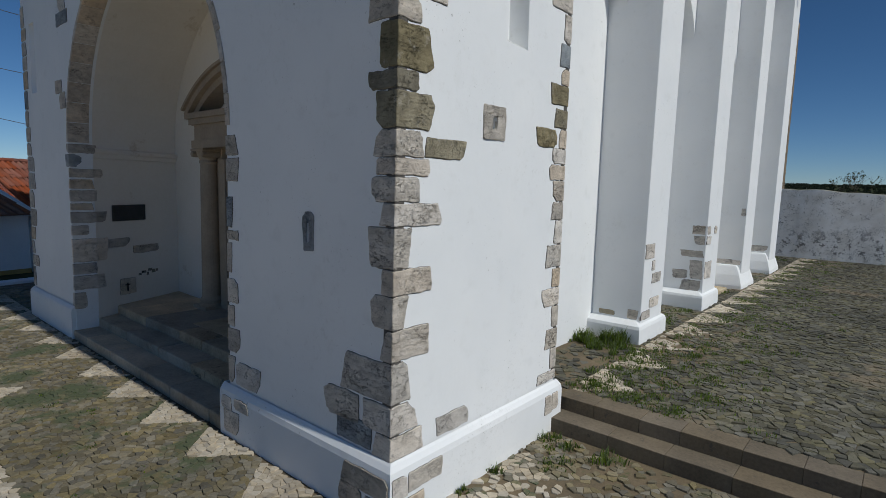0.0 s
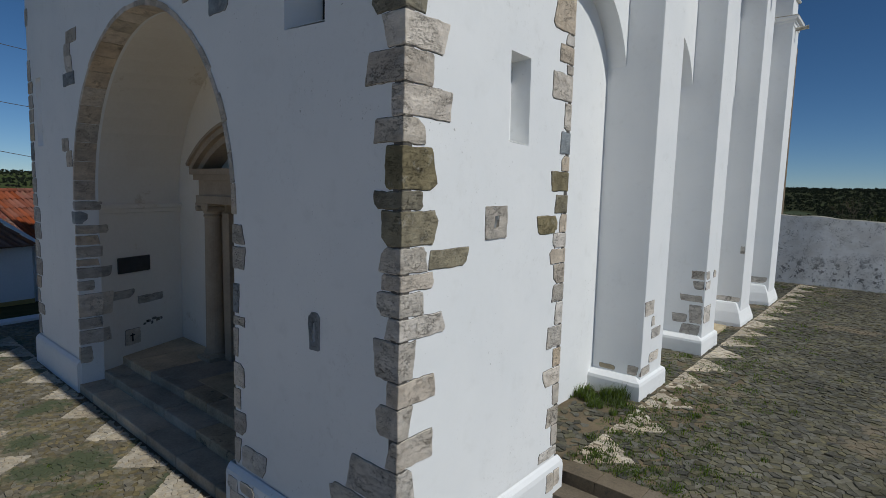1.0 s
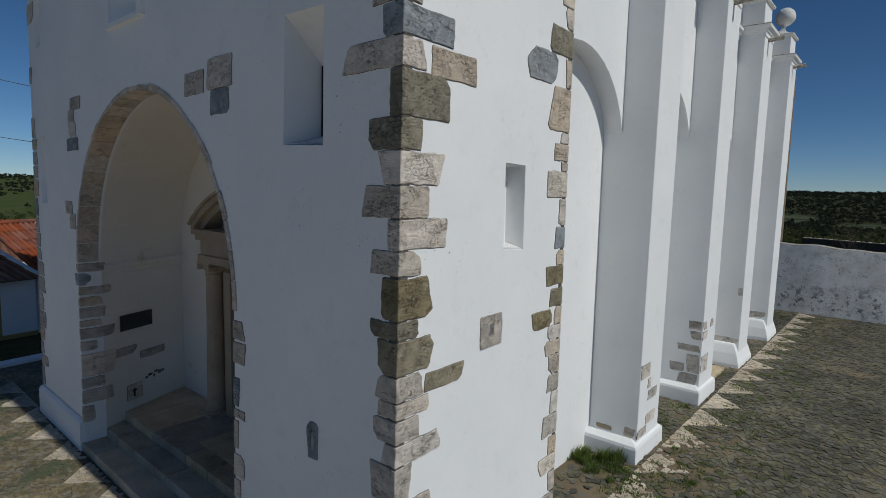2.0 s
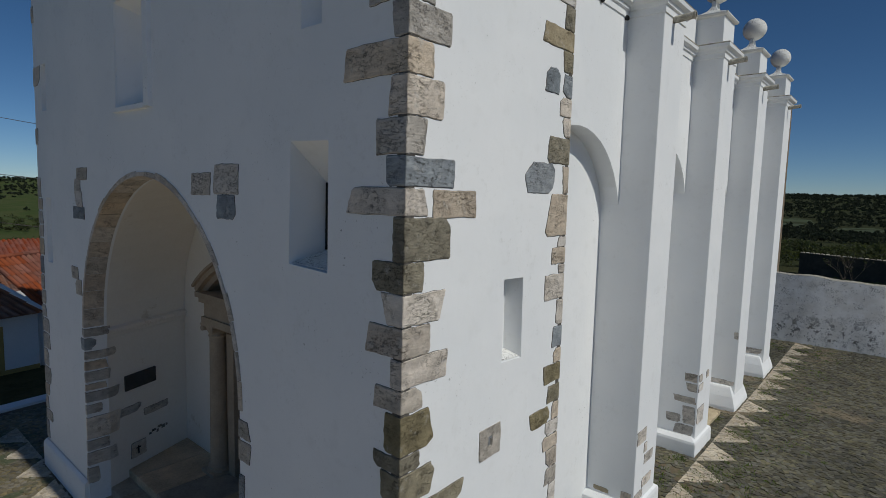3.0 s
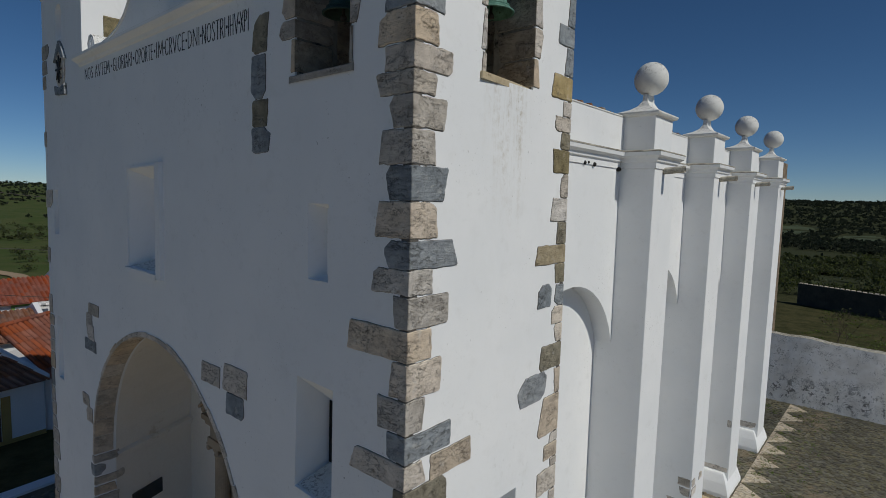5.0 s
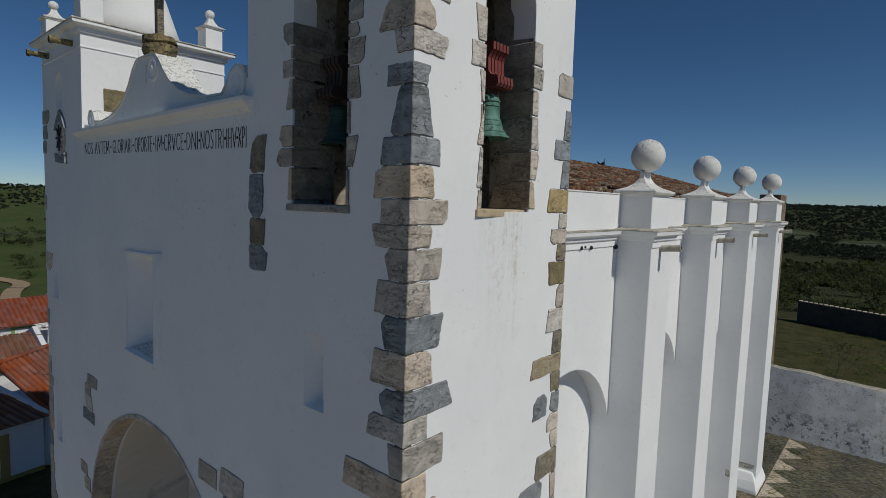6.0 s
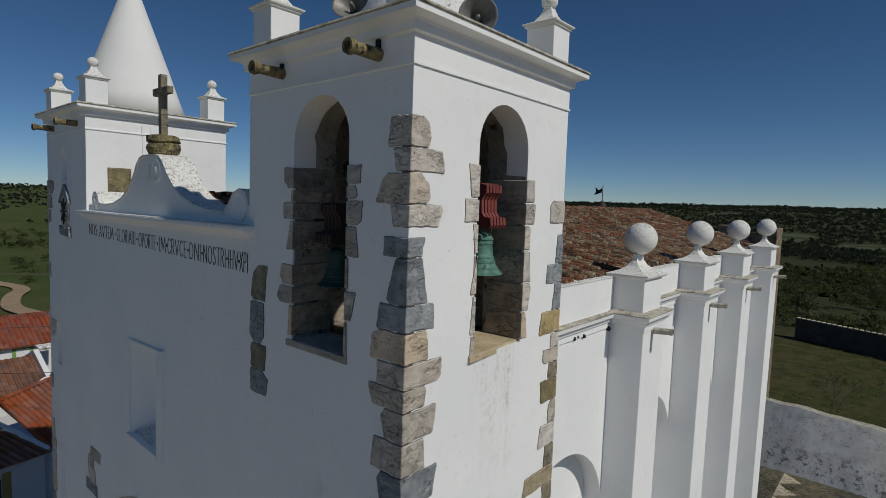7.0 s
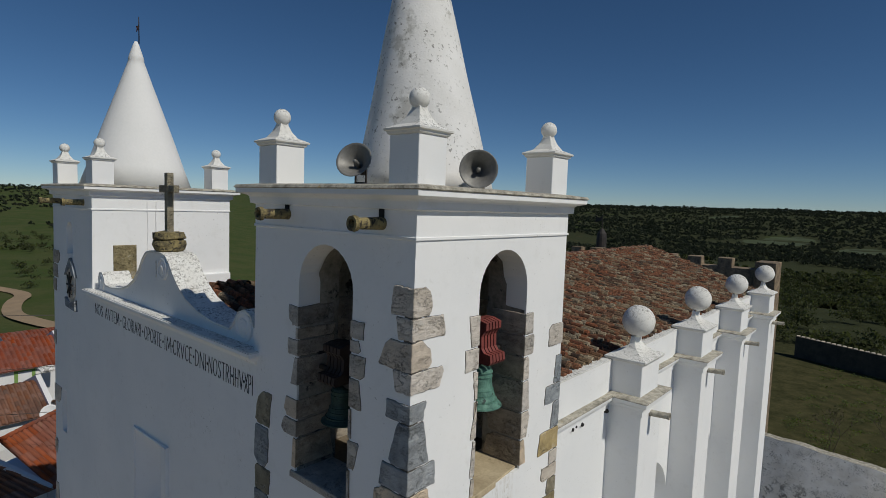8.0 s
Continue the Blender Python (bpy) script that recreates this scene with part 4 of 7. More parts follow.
cross = thing("gable_cross", "dark weathered stone cross standing on the gable", "cross")
cross.location = (GC, 0.25, CT + 1.2)
bm = bmesh.new()
box(bm, -0.055, 0.055, -0.05, 0.05, 0.0, 0.92, 0.012)
box(bm, -0.27, 0.27, -0.045, 0.045, 0.62, 0.73, 0.012)
part("cross_body", bm, STONE["o"], cross)


GLYPHS = {
    "N": (0.62, [[(0.0, 0.0), (0.02, 1.0), (0.58, 0.0), (0.6, 1.0)]]),
    "O": (0.72, [[(0.36 + 0.34 * math.cos(a), 0.5 + 0.5 * math.sin(a)) for a in [math.pi * i / 8 for i in range(17)]]]),
    "S": (0.44, [[(0.42, 0.88), (0.3, 0.99), (0.14, 0.98), (0.04, 0.85), (0.06, 0.68), (0.22, 0.52), (0.38, 0.36), (0.42, 0.18), (0.32, 0.03), (0.14, 0.0), (0.02, 0.12)]]),
    "A": (0.62, [[(0.0, 0.0), (0.3, 1.0), (0.6, 0.0)], [(0.12, 0.36), (0.48, 0.36)]]),
    "V": (0.6, [[(0.0, 1.0), (0.3, 0.0), (0.58, 1.0)]]),
    "T": (0.52, [[(0.0, 1.0), (0.52, 1.0)], [(0.26, 1.0), (0.26, 0.0)]]),
    "E": (0.4, [[(0.4, 1.0), (0.02, 1.0), (0.02, 0.0), (0.4, 0.0)], [(0.02, 0.52), (0.32, 0.52)]]),
    "M": (0.72, [[(0.0, 0.0), (0.1, 1.0), (0.36, 0.2), (0.62, 1.0), (0.72, 0.0)]]),
    "G": (0.6, [[(0.56, 0.88), (0.4, 1.0), (0.2, 0.97), (0.05, 0.75), (0.02, 0.4), (0.1, 0.1), (0.3, 0.0), (0.5, 0.06), (0.56, 0.2), (0.56, 0.44), (0.36, 0.44)]]),
    "L": (0.38, [[(0.02, 1.0), (0.02, 0.0), (0.38, 0.0)]]),
    "R": (0.48, [[(0.02, 0.0), (0.02, 1.0), (0.28, 1.0), (0.42, 0.88), (0.42, 0.66), (0.28, 0.52), (0.02, 0.5)], [(0.22, 0.5), (0.48, 0.0)]]),
    "P": (0.46, [[(0.02, 0.0), (0.02, 1.0), (0.28, 1.0), (0.42, 0.88), (0.42, 0.64), (0.28, 0.5), (0.02, 0.48)]]),
    "I": (0.1, [[(0.05, 0.0), (0.05, 1.0)]]),
    "C": (0.56, [[(0.54, 0.88), (0.4, 1.0), (0.2, 0.97), (0.05, 0.75), (0.02, 0.45), (0.1, 0.12), (0.28, 0.0), (0.46, 0.05), (0.54, 0.16)]]),
    "D": (0.58, [[(0.02, 0.0), (0.02, 1.0), (0.24, 0.98), (0.46, 0.84), (0.55, 0.55), (0.48, 0.2), (0.28, 0.02), (0.02, 0.0)]]),
    "H": (0.5, [[(0.02, 0.0), (0.02, 1.0)], [(0.48, 0.0), (0.48, 1.0)], [(0.02, 0.5), (0.48, 0.5)]]),
    "X": (0.56, [[(0.0, 0.0), (0.56, 1.0)], [(0.0, 1.0), (0.56, 0.0)]]),
    " ": (0.3, []),
}
# each word of the painted line: from, to
INSCRIPTION = [("NOS AVTEM", -8.05, -6.86), ("GLORIARI", -6.69, -5.92), ("OPORTE", -5.78, -5.15), ("IM", -5.03, -4.81), ("CRVCE", -4.74, -4.15), ("DNI", -4.05, -3.74), ("NOSTRI", -3.66, -3.09), ("IHV", -3.02, -2.79), ("XPI", -2.75, -2.57)]


def base_line(x):
    """Foot and height of the letters along the wall."""
    f = (x + 8.05) / 5.5
    return 10.44 - 0.125 * f, 0.185 + 0.04 * f


def stroke(bm, a, b, w):
    """One brush stroke on the front."""
    dx, dz = b[0] - a[0], b[1] - a[1]
    l = math.hypot(dx, dz) + 1e-6
    ex, ez, nx, nz = dx / l * w * 0.4, dz / l * w * 0.4, -dz / l * w / 2, dx / l * w / 2
    ring = [(a[0] - ex + nx, a[1] - ez + nz), (a[0] - ex - nx, a[1] - ez - nz), (b[0] + ex - nx, b[1] + ez - nz), (b[0] + ex + nx, b[1] + ez + nz)]
    near = [bm.verts.new(front_xf(u, v, -0.004)) for u, v in ring]
    back = [bm.verts.new(front_xf(u, v, 0.004)) for u, v in ring]
    bm.faces.new(near)
    for i in range(4):
        bm.faces.new((near[i], near[(i + 1) % 4], back[(i + 1) % 4], back[i]))


for n_word, (word, wx0, wx1) in enumerate(INSCRIPTION):
    bm = bmesh.new()
    total = sum(GLYPHS[c][0] + 0.2 for c in word) - 0.2
    k = (wx1 - wx0) / total
    x = wx0
    for c in word:
        wide, lines = GLYPHS[c]
        z, high = base_line(x)
        for pts in lines:
            for p, q in zip(pts, pts[1:]):
                stroke(bm, (x + p[0] * k, z + p[1] * high), (x + q[0] * k, z + q[1] * high), 0.0115)
        x += (wide + 0.2) * k
    if n_word:
        z, high = base_line(wx0)
        cx = (wx0 + INSCRIPTION[n_word - 1][2]) / 2
        slab(bm, [(cx + 0.021 * math.cos(a), z + high * 0.5 + 0.021 * math.sin(a)) for a in [math.pi * i / 4 for i in range(8)]], front_xf, 0.004, 0.004)
    part("inscription", bm, PAINT_TEXT, front, "black painted Latin capitals")

# arch ring
ring_n = 25
for i in range(ring_n):
    a0, a1 = math.pi * i / ring_n + 0.002, math.pi * (i + 1) / ring_n - 0.002
    bm = bmesh.new()
    out = rng.uniform(0.045, 0.085)
    pts = []
    for r in (ARCH_R - 0.012, ARCH_R + out):
        for a in (a0, (a0 + a1) / 2, a1):
            pts.append((MID + r * math.cos(a), ARCH_Z + r * math.sin(a)))
    lo, hi = pts[:3], pts[3:]
    rings = []
    for d in (-0.014, 0.31):
        rings.append([bm.verts.new(front_xf(u, v, d)) for u, v in lo + hi[::-1]])
    for k in range(6):
        j = (k + 1) % 6
        bm.faces.new((rings[0][k], rings[0][j], rings[1][j], rings[1][k]))
    bm.faces.new(rings[0])
    part("arch_stone", bm, STONE[rng.choice("bpbgp")], front)

# porch behind the arch: side walls, vault, back wall
PB = 2.05
bm = bmesh.new()
n = 28
loops = []
SPLAY = 0.42                        # the porch walls open out towards the back
for k in range(5):
    f = k / 4
    r = ARCH_R + 0.003 + (0.015 if k else 0.0) + f * 0.75
    crown = ARCH_R + 0.003 + f * 0.3
    pts = [(MID + r, 0.0), (MID + r, 3.4)]
    pts += [(MID + r * math.cos(math.pi * i / n), ARCH_Z + crown * math.sin(math.pi * i / n)) for i in range(n + 1)]
    pts += [(MID - r, 3.4), (MID - r, 0.0)]
    loops.append([bm.verts.new((x, (bat(z) + 0.355) * (1 - f) + (PB + 0.02) * f, z)) for x, z in pts])
for a, b in zip(loops, loops[1:]):
    for i in range(len(a) - 1):
        bm.faces.new((a[i], a[i + 1], b[i + 1], b[i]))
part("porch_vault", bm, PORCH_WASH_LIT, front, "white plastered porch walls and vault")
bm = bmesh.new()
box(bm, LT1 - 0.8, -TW + 0.8, PB, PB + 0.3, 0.0, 7.4)
part("porch_back_wall", bm, PORCH_WASH_LIT, front)
bm = bmesh.new()
for sgn in (-1, 1):
    vs = []
    for y, x in ((0.30, MID + sgn * (ARCH_R + 0.02)), (PB, MID + sgn * (ARCH_R + 0.755))):
        for o, z in ((0.0, 3.34), (0.05, 3.36), (0.06, 3.42), (0.11, 3.45), (0.11, 3.51), (0.0, 3.54)):
            vs.append(bm.verts.new((x - sgn * o, y, z)))
    for i in range(5):
        bm.faces.new((vs[i], vs[i + 1], vs[i + 7], vs[i + 6]))
part("porch_string_course", bm, PORCH_WASH_LIT, front, "white plaster string course")
bm = bmesh.new()
box(bm, -0.012, 0.035, 0.6, 1.28, 2.2, 2.5, 0.006)
for v in bm.verts:
    v.co.x += MID - ARCH_R - SPLAY * (v.co.y - 0.26)
part("wall_plaque", bm, PLAQUE, front, "dark stone plaque with worn letters")

# jamb stones of the arch, on the face and round into the porch: foot, head, width on the face, width inside
JAMB_L = [
    (3.42, 3.58, 0.10, 0.36, "g"), (3.18, 3.40, 0.16, 0.16, "s"), (3.0, 3.16, 0.02, 0.45, "g"), (2.8, 2.97, 0.04, 0.30, "b"),
    (2.58, 2.78, 0.04, 0.35, "g"), (2.42, 2.55, 0.04, 0.28, "b"), (2.2, 2.4, 0.05, 0.48, "g"), (1.98, 2.16, 0.04, 0.22, "g"),
    (1.5, 1.92, 0.03, 0.5, "p"), (1.28, 1.48, 0.05, 0.30, "g"), (1.0, 1.26, 0.05, 0.45, "p"), (0.66, 0.96, 0.1, 0.16, "g"),
]


def jl_a(u, v, d):
    return (MID - ARCH_R - u, bat(v) + d, v)


def jl_b(u, v, d):
    y = bat(v) + u
    return (MID - ARCH_R - max(0.0, y - bat(v) - 0.36) * 0.42 - d, y, v)


def jr_a(u, v, d):
    return (MID + ARCH_R + u, bat(v) + d, v)


def jr_b(u, v, d):
    return (MID + ARCH_R + d, bat(v) + u, v)


for z0, z1, wa, wb, kind in JAMB_L:
    corner_stone(front, jl_a, jl_b, z0, z1, wa, min(wb * 1.15, 0.6), kind, 0.012, 0.36)
JAMB_R = [
    (3.28, 3.5, 0.20, 0.3, "g"), (3.0, 3.26, 0.24, 0.3, "g"), (2.5, 2.84, 0.10, 0.3, "s"), (2.36, 2.48, 0.22, 0.3, "g"), (2.0, 2.34, 0.07, 0.3, "p"),
    (1.66, 1.94, 0.20, 0.3, "p"), (1.4, 1.64, 0.12, 0.3, "p"), (1.1, 1.38, 0.22, 0.3, "g"), (0.75, 1.06, 0.12, 0.3, "p"),
]
for z0, z1, wa, wb, kind in JAMB_R:
    corner_stone(front, jr_a, jr_b, z0, z1, wa, wb, kind, 0.014)

# portal: columns, entablature, segmental pediment, door
portal = thing("portal", "carved stone doorway with columns and segmental pediment", "doorway")
for sgn in (-1, 1):
    cx = MID + sgn * 1.57
    bm = bmesh.new()
    spin(bm, [(0.23, 0.6), (0.23, 0.68), (0.2, 0.70), (0.215, 0.75), (0.18, 0.80), (0.17, 0.84), (0.16, 1.8), (0.145, 3.3), (0.165, 3.34), (0.15, 3.38), (0.19, 3.46), (0.2, 3.5), (0.2, 3.56)], 24, (cx, PB - 0.22, 0))
    part("column", bm, PORTAL, portal, "round sandstone column", smooth=False)
    bm = bmesh.new()
    box(bm, cx - 0.25, cx + 0.25, PB - 0.47, PB + 0.02, 0.5, 0.66, 0.012)
    part("column_base", bm, PORTAL, portal)
    bm = bmesh.new()
    for side in (-1, 1):
        spin(bm, [(0.0, -0.02), (0.05, 0.0), (0.055, 0.02), (0.055, 0.4), (0.05, 0.42), (0.0, 0.43)], 12, (cx + side * 0.19, PB - 0.02, 3.48), Euler((radians(90), 0, 0)).to_matrix())
    box(bm, cx - 0.24, cx + 0.24, PB - 0.44, PB, 3.53, 3.578, 0.008)
    part("capital", bm, PORTAL, portal, "scrolled stone capital")
    bm = bmesh.new()
    box(bm, cx - 0.28, cx + 0.28, PB - 0.1, PB + 0.02, 0.6, 3.58, 0.01)
    box(bm, MID + sgn * 1.22 - 0.12, MID + sgn * 1.22 + 0.12, PB - 0.16, PB + 0.02, 0.6, 3.4, 0.01)
    part("pilaster", bm, PORTAL, portal)
bm = bmesh.new()
for z0, z1, o in ((3.58, 3.72, 0.0), (3.72, 4.0, -0.04), (4.0, 4.1, 0.03), (4.1, 4.2, 0.08)):
    box(bm, MID - 1.72 - o, MID + 1.72 + o, PB - 0.46 - o, PB, z0, z1)
part("entablature", bm, PORTAL, portal, "moulded stone entablature")
bm = bmesh.new()
R, cz = 2.95, 4.2 - 2.15
for r0, r1, o in ((R - 0.22, R - 0.1, 0.36), (R - 0.1, R, 0.46), (R, R + 0.05, 0.52)):
    a = math.acos(min(1, 2.0 / (r1 + 0.02)))
    steps = 18
    prev = None
    for i in range(steps + 1):
        t = a + (math.pi - 2 * a) * i / steps
        cur = [bm.verts.new((MID + r * math.cos(t), y, cz + r * math.sin(t))) for r, y in ((r0, PB), (r0, PB - o), (r1, PB - o), (r1, PB))]
        if prev:
            for k in range(3):
                bm.faces.new((prev[k], prev[k + 1], cur[k + 1], cur[k]))
        prev = cur
part("pediment", bm, PORTAL, portal, "curved stone pediment moulding")
for i in range(2):
    bm = bmesh.new()
    box(bm, MID - 1.1 + i * 1.1, MID - 0.005 + i * 1.1, PB - 0.06, PB + 0.02, 0.62, 3.4, 0.006)
    leaf = part("door_leaf", bm, WOOD, portal, "dark wooden door leaf")
    for k in range(4):
        bm = bmesh.new()
        box(bm, MID - 1.0 + i * 1.1, MID - 0.1 + i * 1.1, PB - 0.085, PB - 0.05, 0.72 + k * 0.66, 1.28 + k * 0.66, 0.01)
        part("door_panel", bm, WOOD, leaf)

# porch steps and landing
steps = thing("porch_steps", "three worn stone steps up into the church porch", "steps")
for (y0, y1, z) in ((-0.14, 0.34, 0.29), (0.26, 0.72, 0.44), (0.64, PB, 0.60)):
    x = MID - ARCH_R - (0.78 if y0 > 0.6 else 0.3)
    xe = MID + ARCH_R + (0.78 if y0 > 0.6 else 0.3)
    while x < xe - 0.05:
        w = min(rng.uniform(0.75, 1.3), xe - x)
        bm = bmesh.new()
        box(bm, x + 0.006, x + w - 0.006, y0, y1, 0.0, z + rng.uniform(-0.008, 0.004), 0.018)
        for v in bm.verts:
            v.co.z += 0.016 * noise.noise(v.co * 1.6) if v.co.z > 0.2 else 0
            v.co.y += 0.012 * noise.noise(v.co * 3.1) if v.co.y < y0 + 0.1 else 0
        part("step_stone", bm, rng.choice((STEP, STEP_SLATE, STEP_BROWN)), steps)
        x += w

bm = bmesh.new()
box(bm, -5.9, -4.7, 1.0, 1.75, 0.56, 0.609, 0.006)
part("landing_slab", bm, OCHRE_STONE, steps, "paler worn slab before the door")

# ---- the left bell tower ----
ltower = thing("bell_tower", "whitewashed square tower with a wide conical spire and stone quoins", "tower", "towers of the church front")
tower_shell(ltower, LT0, LT1, [(arched(-9.75, -9.35, 11.4, 11.85, 10), 0.12), (rect(-10.15, -9.8, 4.6, 5.9), 0.1), (rect(-10.15, -9.85, 7.6, 8.5), 0.1)], [], 0.36, 7.0)
cornice(ltower, LT0, LT1, 0.0, TD)
for px, py in ((LT1 - 0.2, 0.2), (LT0 + 0.1, 0.2), (LT1 - 0.2, TD - 0.2)):
    pinnacle(ltower, px, py, TOP + 0.44)
cxl = (LT0 + LT1) / 2 - 0.12
bm = bmesh.new()
spin(bm, [(1.07, 0.0), (0.91, 0.45), (0.73, 1.0), (0.5, 1.66), (0.31, 2.2), (0.19, 2.55), (0.148, 2.68), (0.154, 2.70), (0.135, 2.78), (0.07, 2.98), (0.03, 3.08), (0, 3.09)], 40, (cxl, 1.26, TOP + 0.42))
part("spire", bm, SPIRE_CLEAN, ltower, "smooth white conical spire", smooth=True)
bm = bmesh.new()
spin(bm, [(0.012, 0.0), (0.01, 0.55), (0.0, 0.56)], 8, (cxl, 1.32, TOP + 0.42 + 3.05))
part("vane_rod", bm, IRON, ltower, "iron weather-vane rod", smooth=True)
bm = bmesh.new()
panel(bm, [(-0.01, 0.24), (-0.07, 0.265), (-0.16, 0.24), (-0.12, 0.305), (-0.16, 0.37), (-0.07, 0.345), (-0.01, 0.38)], [], 0.006, lambda u, v, d: (cxl + u, 1.32 + d, TOP + 3.5 + v))
part("vane_flag", bm, RUST, ltower, "rusty swallow-tailed flag")
spout(ltower, LT1 - 0.45, 0.0, TOP + 0.10, 0)
spout(ltower, LT0 + 0.5, 0.0, TOP + 0.10, 0)
for i in range(2):
    bm = bmesh.new()
    yy = 0.95 + i * 0.16
    pts = [(LT1 + 0.012, yy + 0.03 * noise.noise(Vector((yy * 9, k * 0.7, 0))), 10.9 + k * 0.2) for k in range(9)]
    for a, b in zip(pts, pts[1:]):
        box(bm, a[0] - 0.003, a[0] + 0.003, min(a[1], b[1]) - 0.003, max(a[1], b[1]) + 0.003, a[2], b[2])
    part("hanging_wire", bm, HOUSE_WHITE, ltower)
bm = bmesh.new()
box(bm, LT1 - 0.02, LT1 + 0.03, 0.34, 0.74, 10.85, 11.66, 0.008)
part("hatch", bm, STONE["o"], ltower, "old brown hatch")
bm = bmesh.new()
box(bm, LT1 - 0.02, LT1 + 0.07, 0.6, TD, 9.9, 11.0, 0.02)
part("offset_course", bm, WHITE, ltower)


def left_a(u, v, d):
    return (LT0 + u, bat(v) + d, v)


def left_b(u, v, d):
    return (LT0 + d, bat(v) + u, v)


z = 0.75
while z < 11.3:
    h = rng.uniform(0.24, 0.44)
    if rng.random() < (0.85 if z < 7.2 else 0.08 if z < 10.2 else 0.45):
        corner_stone(ltower, left_a, left_b, z, z + h - 0.02, rng.choice((0.14, 0.2, 0.28, 0.42)), 0.3, rng.choice("gggspb"), 0.016)
    z += h
bm = bmesh.new()
loops = []
for o, z in plinth:
    yb = bat(z) - o - 0.012
    loops.append([bm.verts.new(p) for p in ((LT0 - 0.02 - o, 0.6, z), (LT0 - 0.02 - o, yb, z), (MID - ARCH_R - 0.02, yb, z), (MID - ARCH_R - 0.02, yb + 0.3, z))])
for a, b in zip(loops, loops[1:]):
    for i in range(3):
        bm.faces.new((a[i], a[i + 1], b[i + 1], b[i]))
part("plinth", bm, WHITE, ltower, "whitewashed plinth")

# ---- bells and loudspeakers ----
bell("bell", -0.33, 1.45, 10.45, 0.24, math.pi / 2, "green-patinated bronze bell hung from a red wooden yoke", BRONZE, RED_WOOD)
# this bell and yoke carry the shade of the opening in their colours
bell("bell", -1.29, 0.28, 10.31, 0.21, 0.0, "green bronze bell in the shaded belfry opening, colour darkened for shade", BRONZE_SHADED, YOKE_SHADED)
horn("loudspeaker", (-1.0, 0.2, TOP + 0.45), (0.45, -0.9, 0.4), "grey metal horn loudspeaker on the tower top", 0.75)
horn("loudspeaker", (-0.21, 1.10, TOP + 0.44), (0.62, -0.78, 0.06), "grey metal horn loudspeaker beside the spire")
horn("loudspeaker", (LT1 - 0.75, 0.3, TOP + 0.44), (-0.3, -1.0, 0.1), "grey metal horn loudspeaker on the far tower")

# ---- the nave ----

NX, RX = -0.72, -1.04               # wall face, face of the blind arches
BUTT = [5.87, 9.45, 13.06, 16.88]   # front faces of the buttresses
BW = 1.0
NEND = 18.6
EAVE, PARA = 9.10, 9.98
nave = thing("nave", "long whitewashed nave with blind arches and a tiled roof", "church nave", kind="structure")
bm = bmesh.new()
holes = []
gaps = [(2.75, BUTT[0])] + [(b + BW, c) for b, c in zip(BUTT, BUTT[1:])]
for a, b in gaps:
    hw = (b - a) / 2
    holes.append((arched(a - (0.06 if a > 3 else 0), b + 0.06, 0.05, 7.17 - hw, 20), NX - RX))
ends = [TD - 0.05] + [b + BW / 2 for b in BUTT[:3]] + [NEND]
for k, h in enumerate(holes + [None]):
    if k < 4:
        panel(bm, rect(ends[k], ends[k + 1] if k < 3 else BUTT[3] + BW / 2, 0, PARA), [h], 0.36, lambda u, v, d: (NX - d, u, v))
    else:
        panel(bm, rect(BUTT[3] + BW / 2, NEND, 0, PARA), [], 0.36, lambda u, v, d: (NX - d, u, v))
bmesh.ops.remove_doubles(bm, verts=bm.verts, dist=0.0005)
part("nave_wall", bm, WHITE, nave)
bm = bmesh.new()
box(bm, LT0, NX - 0.36, NEND - 0.6, NEND, 0, PARA)
box(bm, LT0 + 0.3, LT0 + 0.9, TD, NEND - 0.6, 0, PARA)
part("rear_walls", bm, WHITE, nave)
EAVE_PROF = [(0.0, EAVE), (0.02, EAVE + 0.005), (0.02, EAVE + 0.10), (0.05, EAVE + 0.12), (0.06, EAVE + 0.17), (0.12, EAVE + 0.21), (0.13, EAVE + 0.27)]
bm = bmesh.new()
for a, b in [(TD, BUTT[0])] + gaps[1:] + [(BUTT[3] + BW, NEND)]:
    prev = None
    for o, z in EAVE_PROF:
        cur = [bm.verts.new((NX + o, a, z)), bm.verts.new((NX + o, b, z))]
        if prev:
            bm.faces.new((prev[0], prev[1], cur[1], cur[0]))
        prev = cur
    t = [bm.verts.new((NX - 0.02, a, EAVE + 0.27)), bm.verts.new((NX - 0.02, b, EAVE + 0.27))]
    bm.faces.new((prev[0], prev[1], t[1], t[0]))
part("eaves_cornice", bm, WHITE, nave, "white moulded eaves cornice")
bm = bmesh.new()
for a, b in [(TD, BUTT[0])] + gaps[1:] + [(BUTT[3] + BW, NEND)]:
    box(bm, NX - 0.01, NX + 0.135, a, b, EAVE + 0.272, EAVE + 0.295)
part("parapet_ledge", bm, LICHEN, nave, "lichened parapet ledges")
bm = bmesh.new()
for a, b in [(TD, BUTT[0])] + gaps[1:] + [(BUTT[3] + BW, NEND)]:
    box(bm, NX - 0.15, NX + 0.012, a, b, PARA, PARA + 0.025, 0.008)
part("parapet_top", bm, WHITE_CAP, nave, "white lichen-spotted parapet top")


